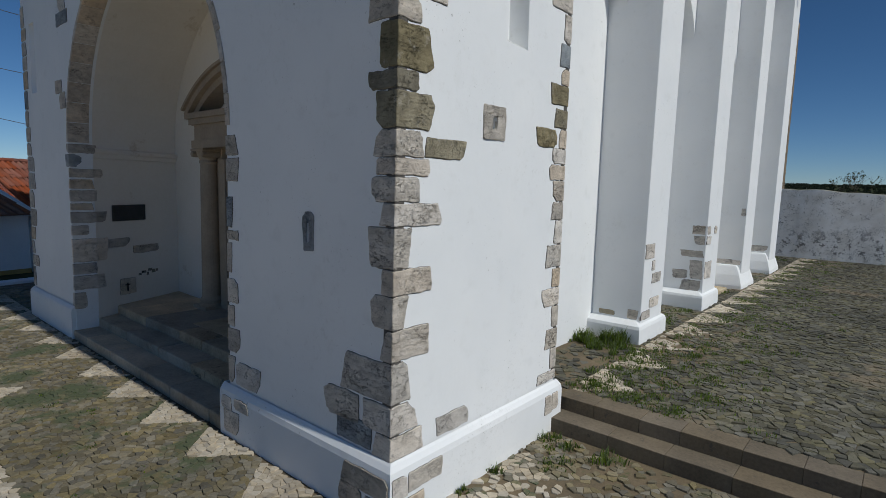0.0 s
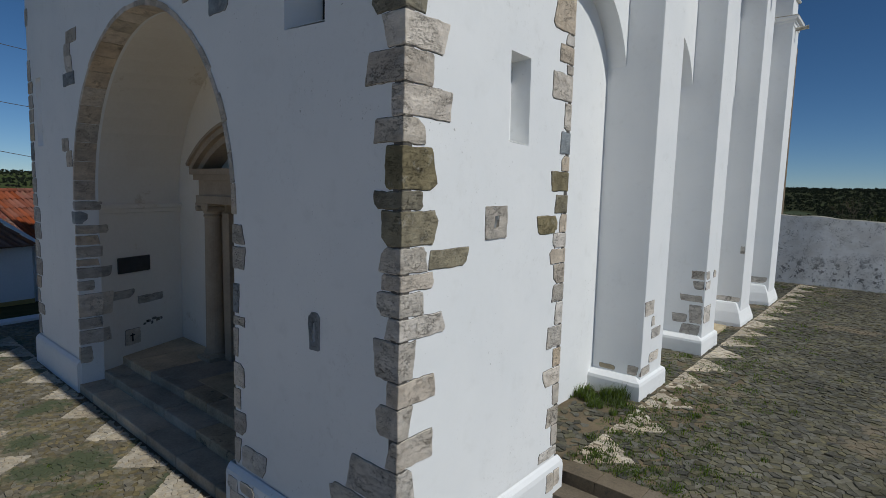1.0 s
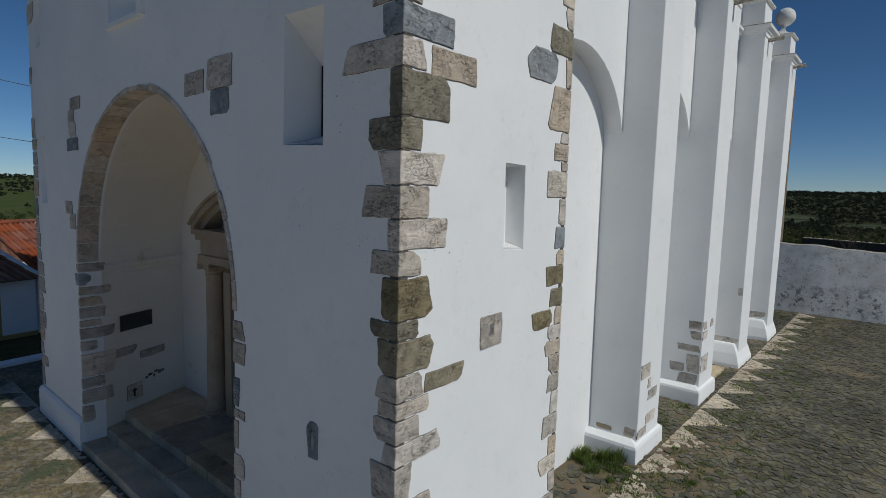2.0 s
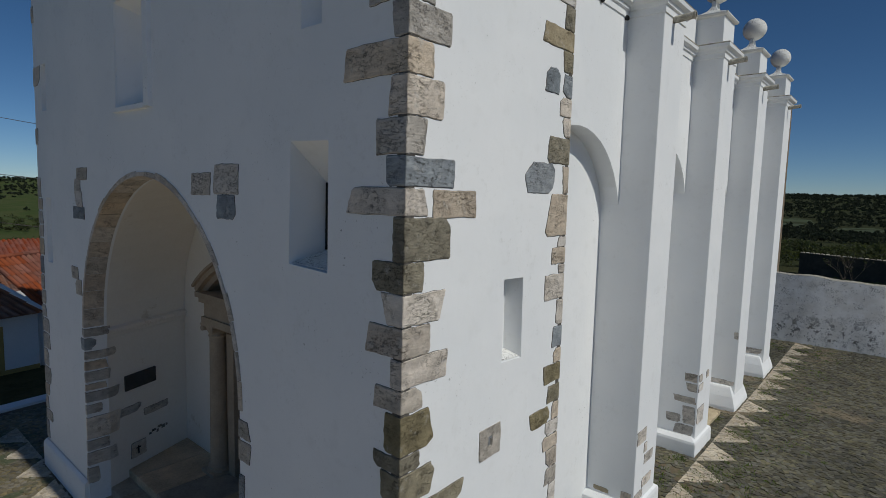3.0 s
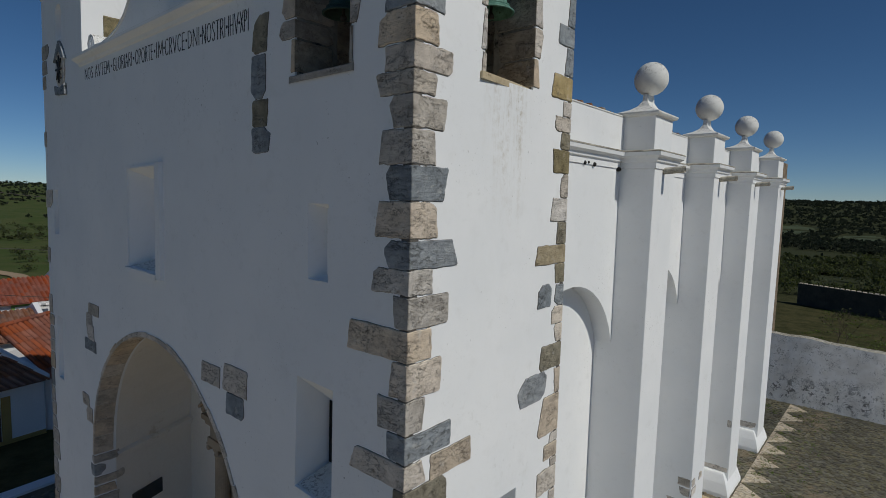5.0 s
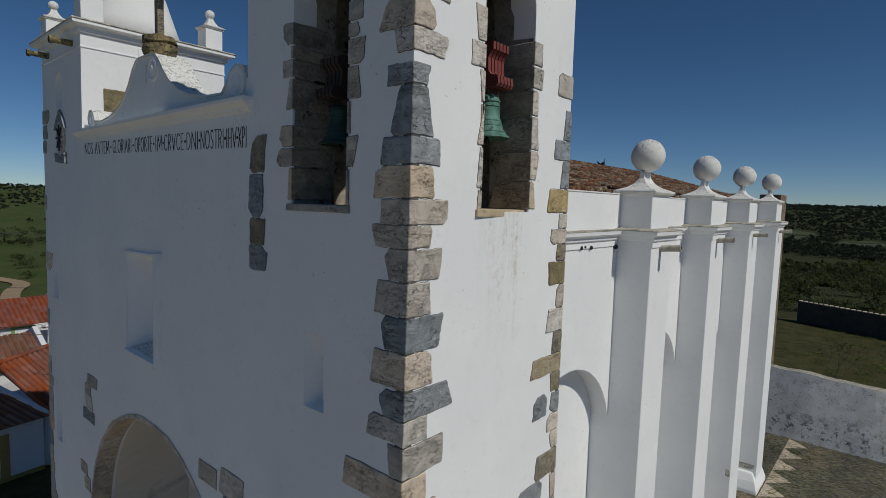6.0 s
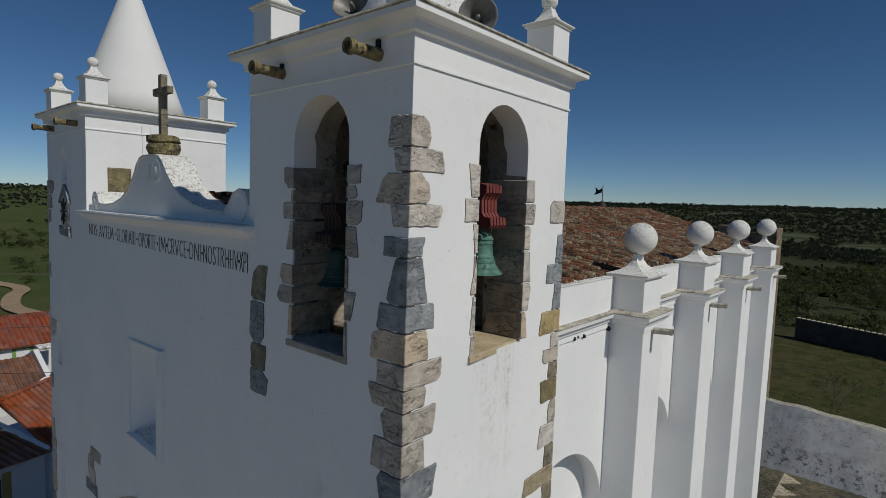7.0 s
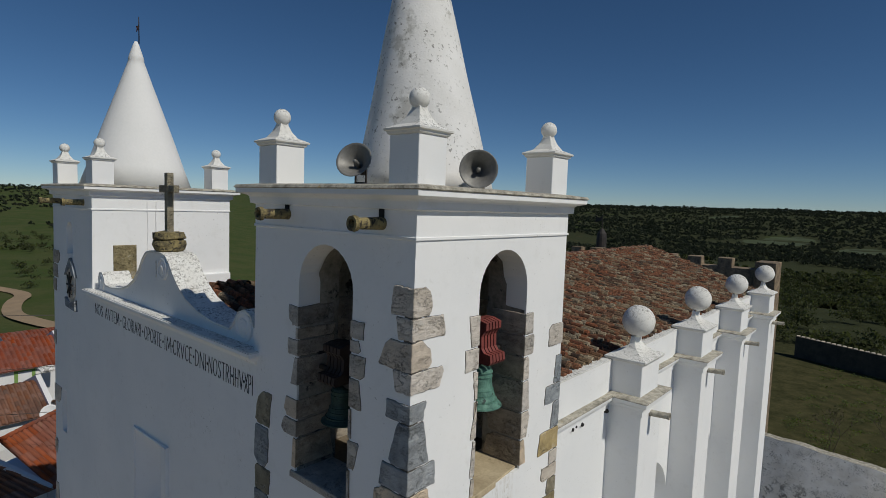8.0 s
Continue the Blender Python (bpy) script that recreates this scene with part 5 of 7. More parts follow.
def buttress(y):
    b = thing("buttress", "tall whitewashed buttress with moulded cap and ball finial", "buttress", "buttresses along the nave")
    b.location = (0, y, 0)
    X = -0.12
    bm = bmesh.new()
    box(bm, -1.1, X, 0, BW, G1 - 0.2, EAVE + 0.02, 0.012, lambda c: Vector((c.x - (0.05 * (1 - c.z / 9) if c.x > -0.6 else 0), c.y, c.z)))
    part("shaft", bm, WHITE, b)
    bm = bmesh.new()
    if y < 12:
        foot = [(0.13, G1 - 0.2), (0.12, G1 + 0.24), (0.105, G1 + 0.29), (0.03, G1 + 0.34), (0.0, G1 + 0.36)]
    else:
        foot = [(0.23, G1 - 0.2), (0.21, G1 + 0.05), (0.13, G1 + 0.32), (0.045, G1 + 0.52), (0.02, G1 + 0.56), (0.0, G1 + 0.57)]
    band(bm, foot, -1.1, X - (0.11 if y < 12 else 0.17), -0.05 if y < 12 else -0.1, BW)
    part("plinth", bm, WHITE, b)
    bm = bmesh.new()
    band(bm, [(o_, z) for o_, z in EAVE_PROF], -1.0, X, 0, BW)
    part("cap_cornice", bm, WHITE, b)
    bm = bmesh.new()
    band(bm, [(0.13, EAVE + 0.272), (0.135, EAVE + 0.285), (0.12, EAVE + 0.30), (-0.05, EAVE + 0.32)], -1.0, X, 0, BW)
    part("ledge", bm, LICHEN, b, "lichened ledge")
    bm = bmesh.new()
    box(bm, -0.78, X - 0.06, 0.08, BW - 0.08, EAVE + 0.25, PARA + 0.02, 0.01)
    part("pedestal", bm, WHITE, b)
    bm = bmesh.new()
    band(bm, [(0.0, PARA), (0.05, PARA + 0.02), (0.07, PARA + 0.05), (0.07, PARA + 0.075), (-0.1, PARA + 0.14), (-0.2, PARA + 0.21), (-0.255, PARA + 0.30), (-0.265, PARA + 0.42)], -0.78, X - 0.06, 0.08, BW - 0.08)
    part("finial_cap", bm, WHITE_CAP, b, "lichen-spotted pyramid cap")
    bm = bmesh.new()
    bmesh.ops.create_uvsphere(bm, u_segments=28, v_segments=16, radius=0.285, matrix=Matrix.Translation((-0.45, BW / 2, 10.67)))
    for v in bm.verts:
        v.co += v.normal * noise.noise(v.co * 4 + Vector((y, 0, 0))) * 0.008
    part("ball", bm, WHITE_CAP, b, smooth=True)
    bm = bmesh.new()
    turn = Euler((radians(86), 0, radians(90))).to_matrix()
    spin(bm, [(0.058, -0.1), (0.056, 0.31), (0.062, 0.32), (0.062, 0.35), (0.045, 0.35), (0.043, 0.15), (0, 0.15)], 14, (X, BW * 0.42, EAVE - 0.02), turn)
    part("drain_pipe", bm, LICHEN, b, "mossy clay drain pipe", smooth=False)
    return b


for i, y in enumerate(BUTT):
    b = buttress(y)
    b.location.z = 0.02 * i


shafts = [next(c for c in o.children if c.name.startswith("shaft")) for o in scene.objects if o.name.startswith("buttress")]

# ---- land ----


def land_z(x, y):
    """Hilltop round the church, a valley about it, wooded hills far beyond."""
    dx, dy = max(-13 - x, 0, x - 14), max(-12 - y, 0, y - 24)
    r = math.hypot(dx, dy)
    north = min(max((y + 0.45 * x) / 60, 0), 1)
    s = min(max((r - 2 - 26 * north) / (95 + 150 * north), 0), 1)
    z = -0.25 - (13.0 + 7.0 * north) * s * s * (3 - 2 * s)
    z += (min(r, 200) / 200) * (2.2 * noise.noise(Vector((x / 60, y / 60, 0))) + 1.0 * noise.noise(Vector((x / 21, y / 21, 3))))
    f = min(max((r - 330) / 900, 0), 1)
    f = f * f * (3 - 2 * f)
    rise = 27 + 10 * noise.noise(Vector((x / 520, y / 520, 5))) + 6 * noise.noise(Vector((x / 160, y / 160, 9)))
    rise *= 0.72 if x < -0.8 * abs(y) else 1.0
    west = f * (rise + 12)
    g = min(max((r - 420) / 2300, 0), 1)
    g = g * g * (3 - 2 * g)
    east = g * (58 + 8 * noise.noise(Vector((x / 900, y / 900, 5)))) + min(r / 900, 1) * 5 * noise.noise(Vector((x / 260, y / 260, 9)))
    return z + west * (1 - north) + east * north


def land_mat():
    m, nt, bsdf = shader("country")
    coords(nt)
    big, mid, fine = noise_fac(nt, 0.011, 4.0), noise_fac(nt, 0.06, 5.0), noise_fac(nt, 1.1, 6.0, 0.7)
    sep = nt.nodes.new("ShaderNodeSeparateXYZ")
    nt.links.new(nt.nodes["co"].outputs["Object"], sep.inputs[0])
    west = remap(nt, maths(nt, "ADD", sep.outputs["X"], maths(nt, "MULTIPLY", sep.outputs["Y"], 0.9)), -20.0, -75.0)
    col = blend(nt, remap(nt, fine, 0.3, 0.7), (0.030, 0.037, 0.018), (0.052, 0.058, 0.028))
    col = blend(nt, remap(nt, mid, 0.56, 0.72), col, (0.06, 0.056, 0.028))
    col = blend(nt, remap(nt, big, 0.63, 0.68), col, (0.065, 0.095, 0.024))
    meadow = blend(nt, remap(nt, mid, 0.42, 0.6), (0.058, 0.088, 0.026), (0.10, 0.105, 0.045))
    meadow = blend(nt, remap(nt, fine, 0.25, 0.75), meadow, (0.055, 0.075, 0.026))
    slope = blend(nt, remap(nt, fine, 0.35, 0.65), (0.04, 0.043, 0.018), (0.085, 0.078, 0.036))
    col = blend(nt, remap(nt, sep.outputs["Y"], 64.0, 52.0), col, slope)
    col = blend(nt, west, col, meadow)
    nt.links.new(col, bsdf.inputs["Base Color"])
    bsdf.inputs["Roughness"].default_value = 1.0
    bsdf.inputs["Specular IOR Level"].default_value = 0.05
    relief(nt, bsdf, fine, 0.6, 0.3)
    return m


COUNTRY = land_mat()
bm = bmesh.new()
radii = [0.0]
r = 4.0
while r < 4500:
    radii.append(r)
    r *= 1.075
prev = None
for k, r in enumerate(radii):
    if k == 0:
        cur = [bm.verts.new((-3, 6, -0.25))]
    else:
        cur = []
        for i in range(180):
            a = 2 * math.pi * i / 180
            x, y = -3 + r * math.cos(a), 6 + r * math.sin(a)
            cur.append(bm.verts.new((x, y, land_z(x, y))))
    if prev:
        for i in range(180):
            j = (i + 1) % 180
            if len(prev) == 1:
                bm.faces.new((prev[0], cur[i], cur[j]))
            else:
                bm.faces.new((prev[i], cur[i], cur[j], prev[j]))
    prev = cur
tagged(link("ground", bm, COUNTRY, True), "green fields and dark wooded hills round the hilltop", "ground", kind="structure")

# ---- square, yard and their steps ----
bm = bmesh.new()
box(bm, -14.9, 12.0, -4.44, 2.9, -0.6, G0 - 0.012)
tagged(link("pavement", bm, EARTH), "brown earth bedding of the cobbled church square", "pavement", kind="structure")
# out of view: pale ground added to bounce light onto front and porch
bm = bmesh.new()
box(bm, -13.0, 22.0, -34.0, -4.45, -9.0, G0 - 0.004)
tagged(link("forecourt", bm, BOUNCE_GROUND), "unseen pale paving before the church, added to bounce light onto it", "pavement", kind="structure")
# never in view: pale ground added to brighten yard wall and buttresses
bm = bmesh.new()
box(bm, 5.01, 26.0, 2.9, 24.0, -6.0, G1 - 0.004)
tagged(link("yard_gravel", bm, BOUNCE_GROUND), "unseen pale ground beside the yard, added to bounce light back", "pavement", kind="structure")
bm = bmesh.new()
box(bm, -1.2, 5.0, 2.9, 23.3, -0.6, G1 - 0.012)
tagged(link("yard_pavement", bm, EARTH), "earth bedding of the raised cobbled churchyard", "pavement", kind="structure")
ysteps = thing("yard_steps", "two low stone steps up to the churchyard", "steps")
for y0, y1, z in ((2.50, 2.84, G0 + 0.165), (2.80, 3.12, G1)):
    x = 0.0
    while x < 11:
        w = rng.uniform(0.38, 0.8)
        bm = bmesh.new()
        box(bm, x + 0.001, x + w - 0.001, y0, y1, -0.1, z + rng.uniform(-0.004, 0.004), 0.007)
        for v in bm.verts:
            v.co.y += 0.015 * noise.noise(v.co * 2.3)
            v.co.z += 0.008 * noise.noise(v.co * 3.0)
        part("step_stone", bm, KERB, ysteps)
        x += w
bm = bmesh.new()
seg = 60
lo, hi, lo2, hi2 = [], [], [], []
for i in range(seg + 1):
    x = -1.4 + 16 * i / seg
    top = 3.2 - 0.10 * max(x, 0) * 0.6 + 0.05 * noise.noise(Vector((x * 1.3, 0, 0)))
    for lst, y, z in ((lo, 22.66 - 0.02 * x, 0.0), (hi, 23.18 - 0.02 * x + 0.03 * noise.noise(Vector((x, 2, 0))), top), (hi2, 23.55, top + 0.02), (lo2, 23.75, 0.0)):
        lst.append(bm.verts.new((x, y, z)))
for i in range(seg):
    for a, b in ((lo, hi), (hi, hi2), (hi2, lo2)):
        bm.faces.new((a[i], a[i + 1], b[i + 1], b[i])).material_index = 1 if a is hi else 0
tagged(link("yard_wall", bm, [YARD, LICHEN]), "old white yard wall with black peeling stains", "wall", kind="structure")

# ---- stones showing through the limewash ----
# on the front: from, to, foot, head, stone
FRONT_STONES = [
    (-8.16, -7.62, 6.25, 6.46, "g"), (-8.30, -7.99, 6.05, 6.26, "g"), (-8.27, -7.9, 5.77, 6.05, "p"), (-8.4, -7.83, 5.56, 5.78, "s"),
    (-8.6, -8.27, 4.46, 4.68, "g"), (-8.40, -8.10, 4.18, 4.46, "g"), (-3.72, -3.27, 6.06, 6.33, "p"), (-3.15, -2.62, 6.08, 6.42, "p"),
    (-3.08, -2.66, 5.79, 6.07, "s"), (-2.46, -2.17, 10.03, 10.43, "o"), (-2.48, -2.2, 9.54, 10.01, "s"), (-2.45, -2.18, 9.24, 9.53, "o"),
    (-2.47, -2.13, 8.96, 9.23, "s"), (-0.87, -0.38, 0.92, 1.19, "g"), (-0.66, -0.25, 0.74, 0.97, "s"),
    (-2.45, -1.98, 0.75, 1.01, "p"),
]
for u0, u1, v0, v1, kind in FRONT_STONES:
    wall_stone(tower_front if u0 > -2.5 else front, front_xf, u0, u1, v0, v1, kind, 0.025)
# on the side of the near tower
SIDE_STONES = [
    (0.27, 0.79, 3.24, 3.41, "o"), (0.49, 0.96, 0.74, 0.92, "p"), (2.01, 2.42, 3.46, 3.66, "o"), (0.30, 0.87, 5.92, 6.17, "b"),
    (1.75, 2.30, 6.17, 6.50, "s"), (2.09, 2.36, 7.27, 7.54, "s"),
]
for u0, u1, v0, v1, kind in SIDE_STONES:
    wall_stone(tower_side, side_xf, u0, u1, v0, v1, kind, 0.03)
# the pierced stones round the slots
for xf, u0, u1, v0, v1, s0, s1, t0, t1, owner in (
        (side_xf, 1.06, 1.41, 3.46, 3.78, 1.19, 1.27, 3.55, 3.68, tower_side),
        (front_xf, -1.205, -1.055, 2.38, 2.74, -1.155, -1.105, 2.46, 2.66, tower_front)):
    bm = bmesh.new()
    panel(bm, rough_ring(u0, u1, v0, v1, 0.012), [(rough_ring(s0, s1, t0, t1, 0.008), None)], 0.03, lambda u, v, d: xf(u, v, d - 0.012))
    for v in bm.verts:
        v.co += Vector(noise.noise_vector(v.co * 9)) * 0.008
    part("pierced_stone", bm, STONE["s" if owner == tower_front else "g"], owner, "pierced grey stone")


def plinth_front(u, v, d):
    return (u, bat(v) - 0.07 + d, v)


def plinth_side(u, v, d):
    return (0.078 - d, u, v)


tower_plinth = next(o for o in tower.children if o.name.startswith("plinth"))
for xf, u0, u1, v0, v1, kind in (
        (plinth_front, -0.52, 0.04, 0.40, 0.60, "g"), (plinth_front, -0.55, -0.27, 0.16, 0.40, "b"), (plinth_front, -0.2, 0.06, 0.17, 0.37, "p"),
        (plinth_side, 0.05, 0.48, 0.42, 0.60, "g"), (plinth_side, -0.14, 0.03, 0.4, 0.6, "p"), (plinth_side, -0.1, 0.26, 0.18, 0.38, "b"),
        (plinth_side, 2.3, 2.47, 0.38, 0.6, "p"), (plinth_side, 2.48, 2.62, 0.4, 0.6, "p"),
        (plinth_front, -2.6, -2.3, 0.2, 0.46, "p"), (plinth_front, -2.65, -2.45, 0.46, 0.6, "p"), (plinth_front, -2.38, -2.1, 0.5, 0.62, "p")):
    wall_stone(tower_plinth, xf, u0, u1, v0, v1, kind, 0.018)


# inside the porch, on the side wall
def porch_xf(u, v, d):
    return (MID - ARCH_R - 0.004 - SPLAY * (u - 0.26) - d, u, v)


for u0, u1, v0, v1, kind in ((0.47, 0.92, 1.72, 1.87, "g"), (1.02, 1.56, 1.55, 1.70, "g"), (0.68, 1.02, 0.78, 1.08, "p")):
    wall_stone(front, porch_xf, u0, u1, v0, v1, kind, 0.02)
for fu, fv, fw, fh in ((1.10, 1.10, 0.06, 0.04), (1.17, 1.13, 0.09, 0.05), (1.27, 1.08, 0.05, 0.06), (1.30, 1.16, 0.10, 0.045), (1.40, 1.11, 0.07, 0.07), (1.49, 1.13, 0.05, 0.05)):
    bm = bmesh.new()
    slab(bm, rough_ring(fu, fu + fw, fv, fv + fh, 0.02), porch_xf, 0.004, 0.006)
    part("flaked_plaster", bm, GRIME_SHADE, front, "dark flaked patch of plaster")
bm = bmesh.new()
panel(bm, rect(0.835, 0.865, 0.84, 1.0), [], 0.01, lambda u, v, d: porch_xf(u, v, d - 0.016))
panel(bm, rect(0.80, 0.90, 0.95, 0.975), [], 0.01, lambda u, v, d: porch_xf(u, v, d - 0.018))
part("keyhole_slot", bm, DARK_GAP, front)

# round the belfry openings: edge, foot, head, width on the face, stone
BELL_F_L = [(11.29, 11.51, 0.16, "g"), (10.97, 11.15, 0.16, "g"), (10.65, 10.96, 0.07, "g"), (10.28, 10.5, 0.22, "b"), (10.08, 10.27, 0.26, "g"), (9.74, 10.07, 0.05, "b"), (11.15, 11.28, 0.02, "g")]
BELL_F_R = [(11.34, 11.52, 0.17, "g"), (11.2, 11.33, 0.12, "g"), (10.96, 11.19, 0.19, "g"), (10.66, 10.95, 0.14, "g"), (10.05, 10.34, 0.12, "g"), (9.7, 10.04, 0.02, "g"), (10.35, 10.65, 0.02, "g")]
BELL_S_L = [(11.25, 11.57, 0.12, "p"), (11.01, 11.24, 0.19, "p"), (10.7, 11.0, 0.04, "p"), (10.3, 10.69, 0.03, "p"), (9.9, 10.29, 0.04, "p"), (9.7, 9.89, 0.04, "p")]
BELL_S_R = [(11.22, 11.47, 0.15, "g"), (10.98, 11.21, 0.18, "g"), (10.7, 10.97, 0.1, "p"), (10.34, 10.69, 0.12, "p"), (10.02, 10.33, 0.13, "p"), (9.71, 10.01, 0.08, "b")]
for rows, e, sgn, is_front in ((BELL_F_L, -1.68, -1, True), (BELL_F_R, -0.80, 1, True), (BELL_S_L, 0.93, -1, False), (BELL_S_R, 1.80, 1, False)):
    for z0, z1, w, kind in rows:
        if is_front:
            fa = lambda u, v, d, e=e, sgn=sgn: (e + sgn * u, bat(v) + d, v)
            fb = lambda u, v, d, e=e, sgn=sgn: (e + sgn * d, bat(v) + u, v)
        else:
            fa = lambda u, v, d, e=e, sgn=sgn: (-d, e + sgn * u, v)
            fb = lambda u, v, d, e=e, sgn=sgn: (-u, e + sgn * d, v)
        # inner face takes the darker copy: the reveal's shade painted into the stone
        corner_stone(tower_front if is_front else tower_side, fa, fb, z0, z1, w, 0.47, kind, 0.012, None, "d")
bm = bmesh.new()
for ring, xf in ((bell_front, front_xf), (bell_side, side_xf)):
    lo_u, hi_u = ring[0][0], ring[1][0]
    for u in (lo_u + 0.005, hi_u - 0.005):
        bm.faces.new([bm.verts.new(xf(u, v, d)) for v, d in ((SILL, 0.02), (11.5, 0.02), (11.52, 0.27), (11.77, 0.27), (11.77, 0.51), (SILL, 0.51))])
part("reveal_masonry", bm, GRIME_SHADE, tower, "belfry opening masonry, grimy and coloured dark for shade")
bm = bmesh.new()
slab(bm, [(-0.12, 0.86), (0.5, 0.86), (0.5, 1.87), (-0.04, 1.87), (-0.09, 1.35)], lambda u, v, d: (-u - 0.09, v, SILL - d + 0.004), 0.02, 0.05)
part("sill", bm, OCHRE_STONE, tower_side, "worn ochre stone sill")
bm = bmesh.new()
slab(bm, [(-1.76, -0.04), (-0.76, -0.04), (-0.76, 0.48), (-1.7, 0.48)], lambda u, v, d: (u, v, SILL - d + 0.004), 0.02, 0.05)
part("sill", bm, STONE["g"], tower_front, "grey stone sill")
bm = bmesh.new()
panel(bm, rect(0.25, 0.38, 10.84, 11.03), [], 0.02, lambda u, v, d: (-1.668 - d, u, v))
part("putlog_hole", bm, DARK_GAP, tower_front, "dark square hole in the masonry")
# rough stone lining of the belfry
# dark stone and plaster: grime plus the belfry's shade, put into the colour
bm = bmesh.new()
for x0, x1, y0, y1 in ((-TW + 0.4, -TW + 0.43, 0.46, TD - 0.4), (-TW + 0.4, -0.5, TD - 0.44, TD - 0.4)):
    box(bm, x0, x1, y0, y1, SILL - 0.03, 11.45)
part("belfry_lining", bm, STONE["d"], tower, "rough belfry walls, grimy and coloured dark for shade")
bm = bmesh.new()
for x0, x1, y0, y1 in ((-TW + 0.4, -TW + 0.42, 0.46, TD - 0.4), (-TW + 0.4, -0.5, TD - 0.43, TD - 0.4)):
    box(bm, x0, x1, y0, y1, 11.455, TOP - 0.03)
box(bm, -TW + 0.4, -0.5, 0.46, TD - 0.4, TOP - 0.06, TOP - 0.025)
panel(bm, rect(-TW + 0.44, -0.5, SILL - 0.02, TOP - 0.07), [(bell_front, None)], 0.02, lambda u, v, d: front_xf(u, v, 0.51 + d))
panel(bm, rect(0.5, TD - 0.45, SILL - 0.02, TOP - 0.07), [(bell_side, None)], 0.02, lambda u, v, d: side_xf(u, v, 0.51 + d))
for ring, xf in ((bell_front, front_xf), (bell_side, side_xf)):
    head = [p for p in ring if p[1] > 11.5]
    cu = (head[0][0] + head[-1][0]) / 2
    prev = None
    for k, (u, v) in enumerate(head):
        # outer edge stays white, deeper in the shade is painted on
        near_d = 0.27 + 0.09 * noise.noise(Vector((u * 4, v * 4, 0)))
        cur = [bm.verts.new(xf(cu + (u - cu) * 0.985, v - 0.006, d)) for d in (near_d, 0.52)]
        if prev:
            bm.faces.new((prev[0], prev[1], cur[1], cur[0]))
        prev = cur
part("belfry_plaster", bm, GRIME_SHADE, tower, "belfry plaster, grimy and coloured dark for shade")

# on the buttresses: buttress, face, from, to, foot, head
for k, face, u0, u1, v0, v1, kind in (
        (0, "f", -0.9, -0.62, 0.86, 0.94, "t"), (0, "f", -0.38, -0.22, 0.85, 1.0, "g"), (0, "s", 0.0, 0.42, 1.88, 2.12, "p"), (0, "s", 0.35, 0.5, 1.66, 1.82, "p"),
        (0, "s", 0.4, 0.82, 1.43, 1.6, "g"), (0, "s", 0.35, 0.78, 1.0, 1.17, "p"), (0, "s", 0.0, 0.4, 0.84, 0.98, "p"),
        (1, "f", -0.44, -0.2, 2.08, 2.26, "g"), (1, "f", -0.41, -0.2, 1.86, 2.04, "g"), (1, "f", -0.67, -0.2, 1.58, 1.72, "g"), (1, "f", -0.8, -0.5, 1.08, 1.27, "g"),
        (1, "f", -0.45, -0.19, 1.1, 1.5, "p"), (1, "f", -0.62, -0.2, 0.84, 1.06, "g"), (1, "s", 0.02, 0.26, 2.08, 2.26, "p"), (1, "s", 0.02, 0.34, 1.86, 2.04, "p"),
        (1, "s", 0.02, 0.5, 1.1, 1.48, "p"), (1, "s", 0.55, 0.75, 2.08, 2.24, "p"), (2, "f", -0.78, -0.2, 1.05, 1.17, "p"), (2, "f", -0.28, -0.17, 2.37, 2.56, "g"), (3, "f", -0.76, -0.25, 1.09, 1.28, "g")):
    y = BUTT[k]
    if face == "f":
        xf = lambda u, v, d: (u, d, v)
    else:
        xf = lambda u, v, d: (-0.164 + 0.0055 * (v - 0.47) - d, u, v)
    st = wall_stone(shafts[k], xf, u0, u1, v0, v1, kind, 0.018, 0.008)

# medallion on the far tower
med = thing("wall_medallion", "grey stone medallion with dark iron spokes on the tower", "medallion")
bm = bmesh.new()


def med_xf(u, v, d):
    return (-9.42 + u, bat(10.8 + v) + d, 10.8 + v)


slab(bm, [(0.25 * math.cos(a) * 1.05, 0.36 * math.sin(a)) for a in [2 * math.pi * i / 20 for i in range(20)]], med_xf, 0.03, 0.02)
part("disc", bm, STONE["g"], med)
for ring in ([(-0.34, 0.16), (-0.2, 0.34), (0.0, 0.54), (0.2, 0.36), (0.34, 0.16), (0.2, 0.2), (0.0, 0.36), (-0.2, 0.22)], [(-0.32, -0.28), (0.0, -0.36), (0.3, -0.28), (0.34, -0.5), (0.0, -0.48), (-0.26, -0.46)]):
    bm = bmesh.new()
    slab(bm, ring, med_xf, 0.05, 0.02)
    part("border_stone", bm, STONE["s"], med)
bm = bmesh.new()
for i in range(4):
    a = math.pi * i / 4
    c, s = math.cos(a), math.sin(a)
    pts = [(c * r - s * w, (s * r + c * w) * 1.35) for r, w in ((-0.19, -0.012), (0.19, -0.012), (0.19, 0.012), (-0.19, 0.012))]
    panel(bm, pts, [], 0.02, lambda u, v, d: med_xf(u, v, d - 0.055))
part("spokes", bm, IRON, med, "dark iron spokes")

# ---- the nave roof ----
RIDGE_Z, EDGE_X, EDGE_Z = 11.15, -0.86, 9.97
roof = thing("nave_roof", "weathered brown and grey clay tile roof of the nave", "roof", kind="structure")
# near-black sheet below the tiles: shade of their channels put into colour
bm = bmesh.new()
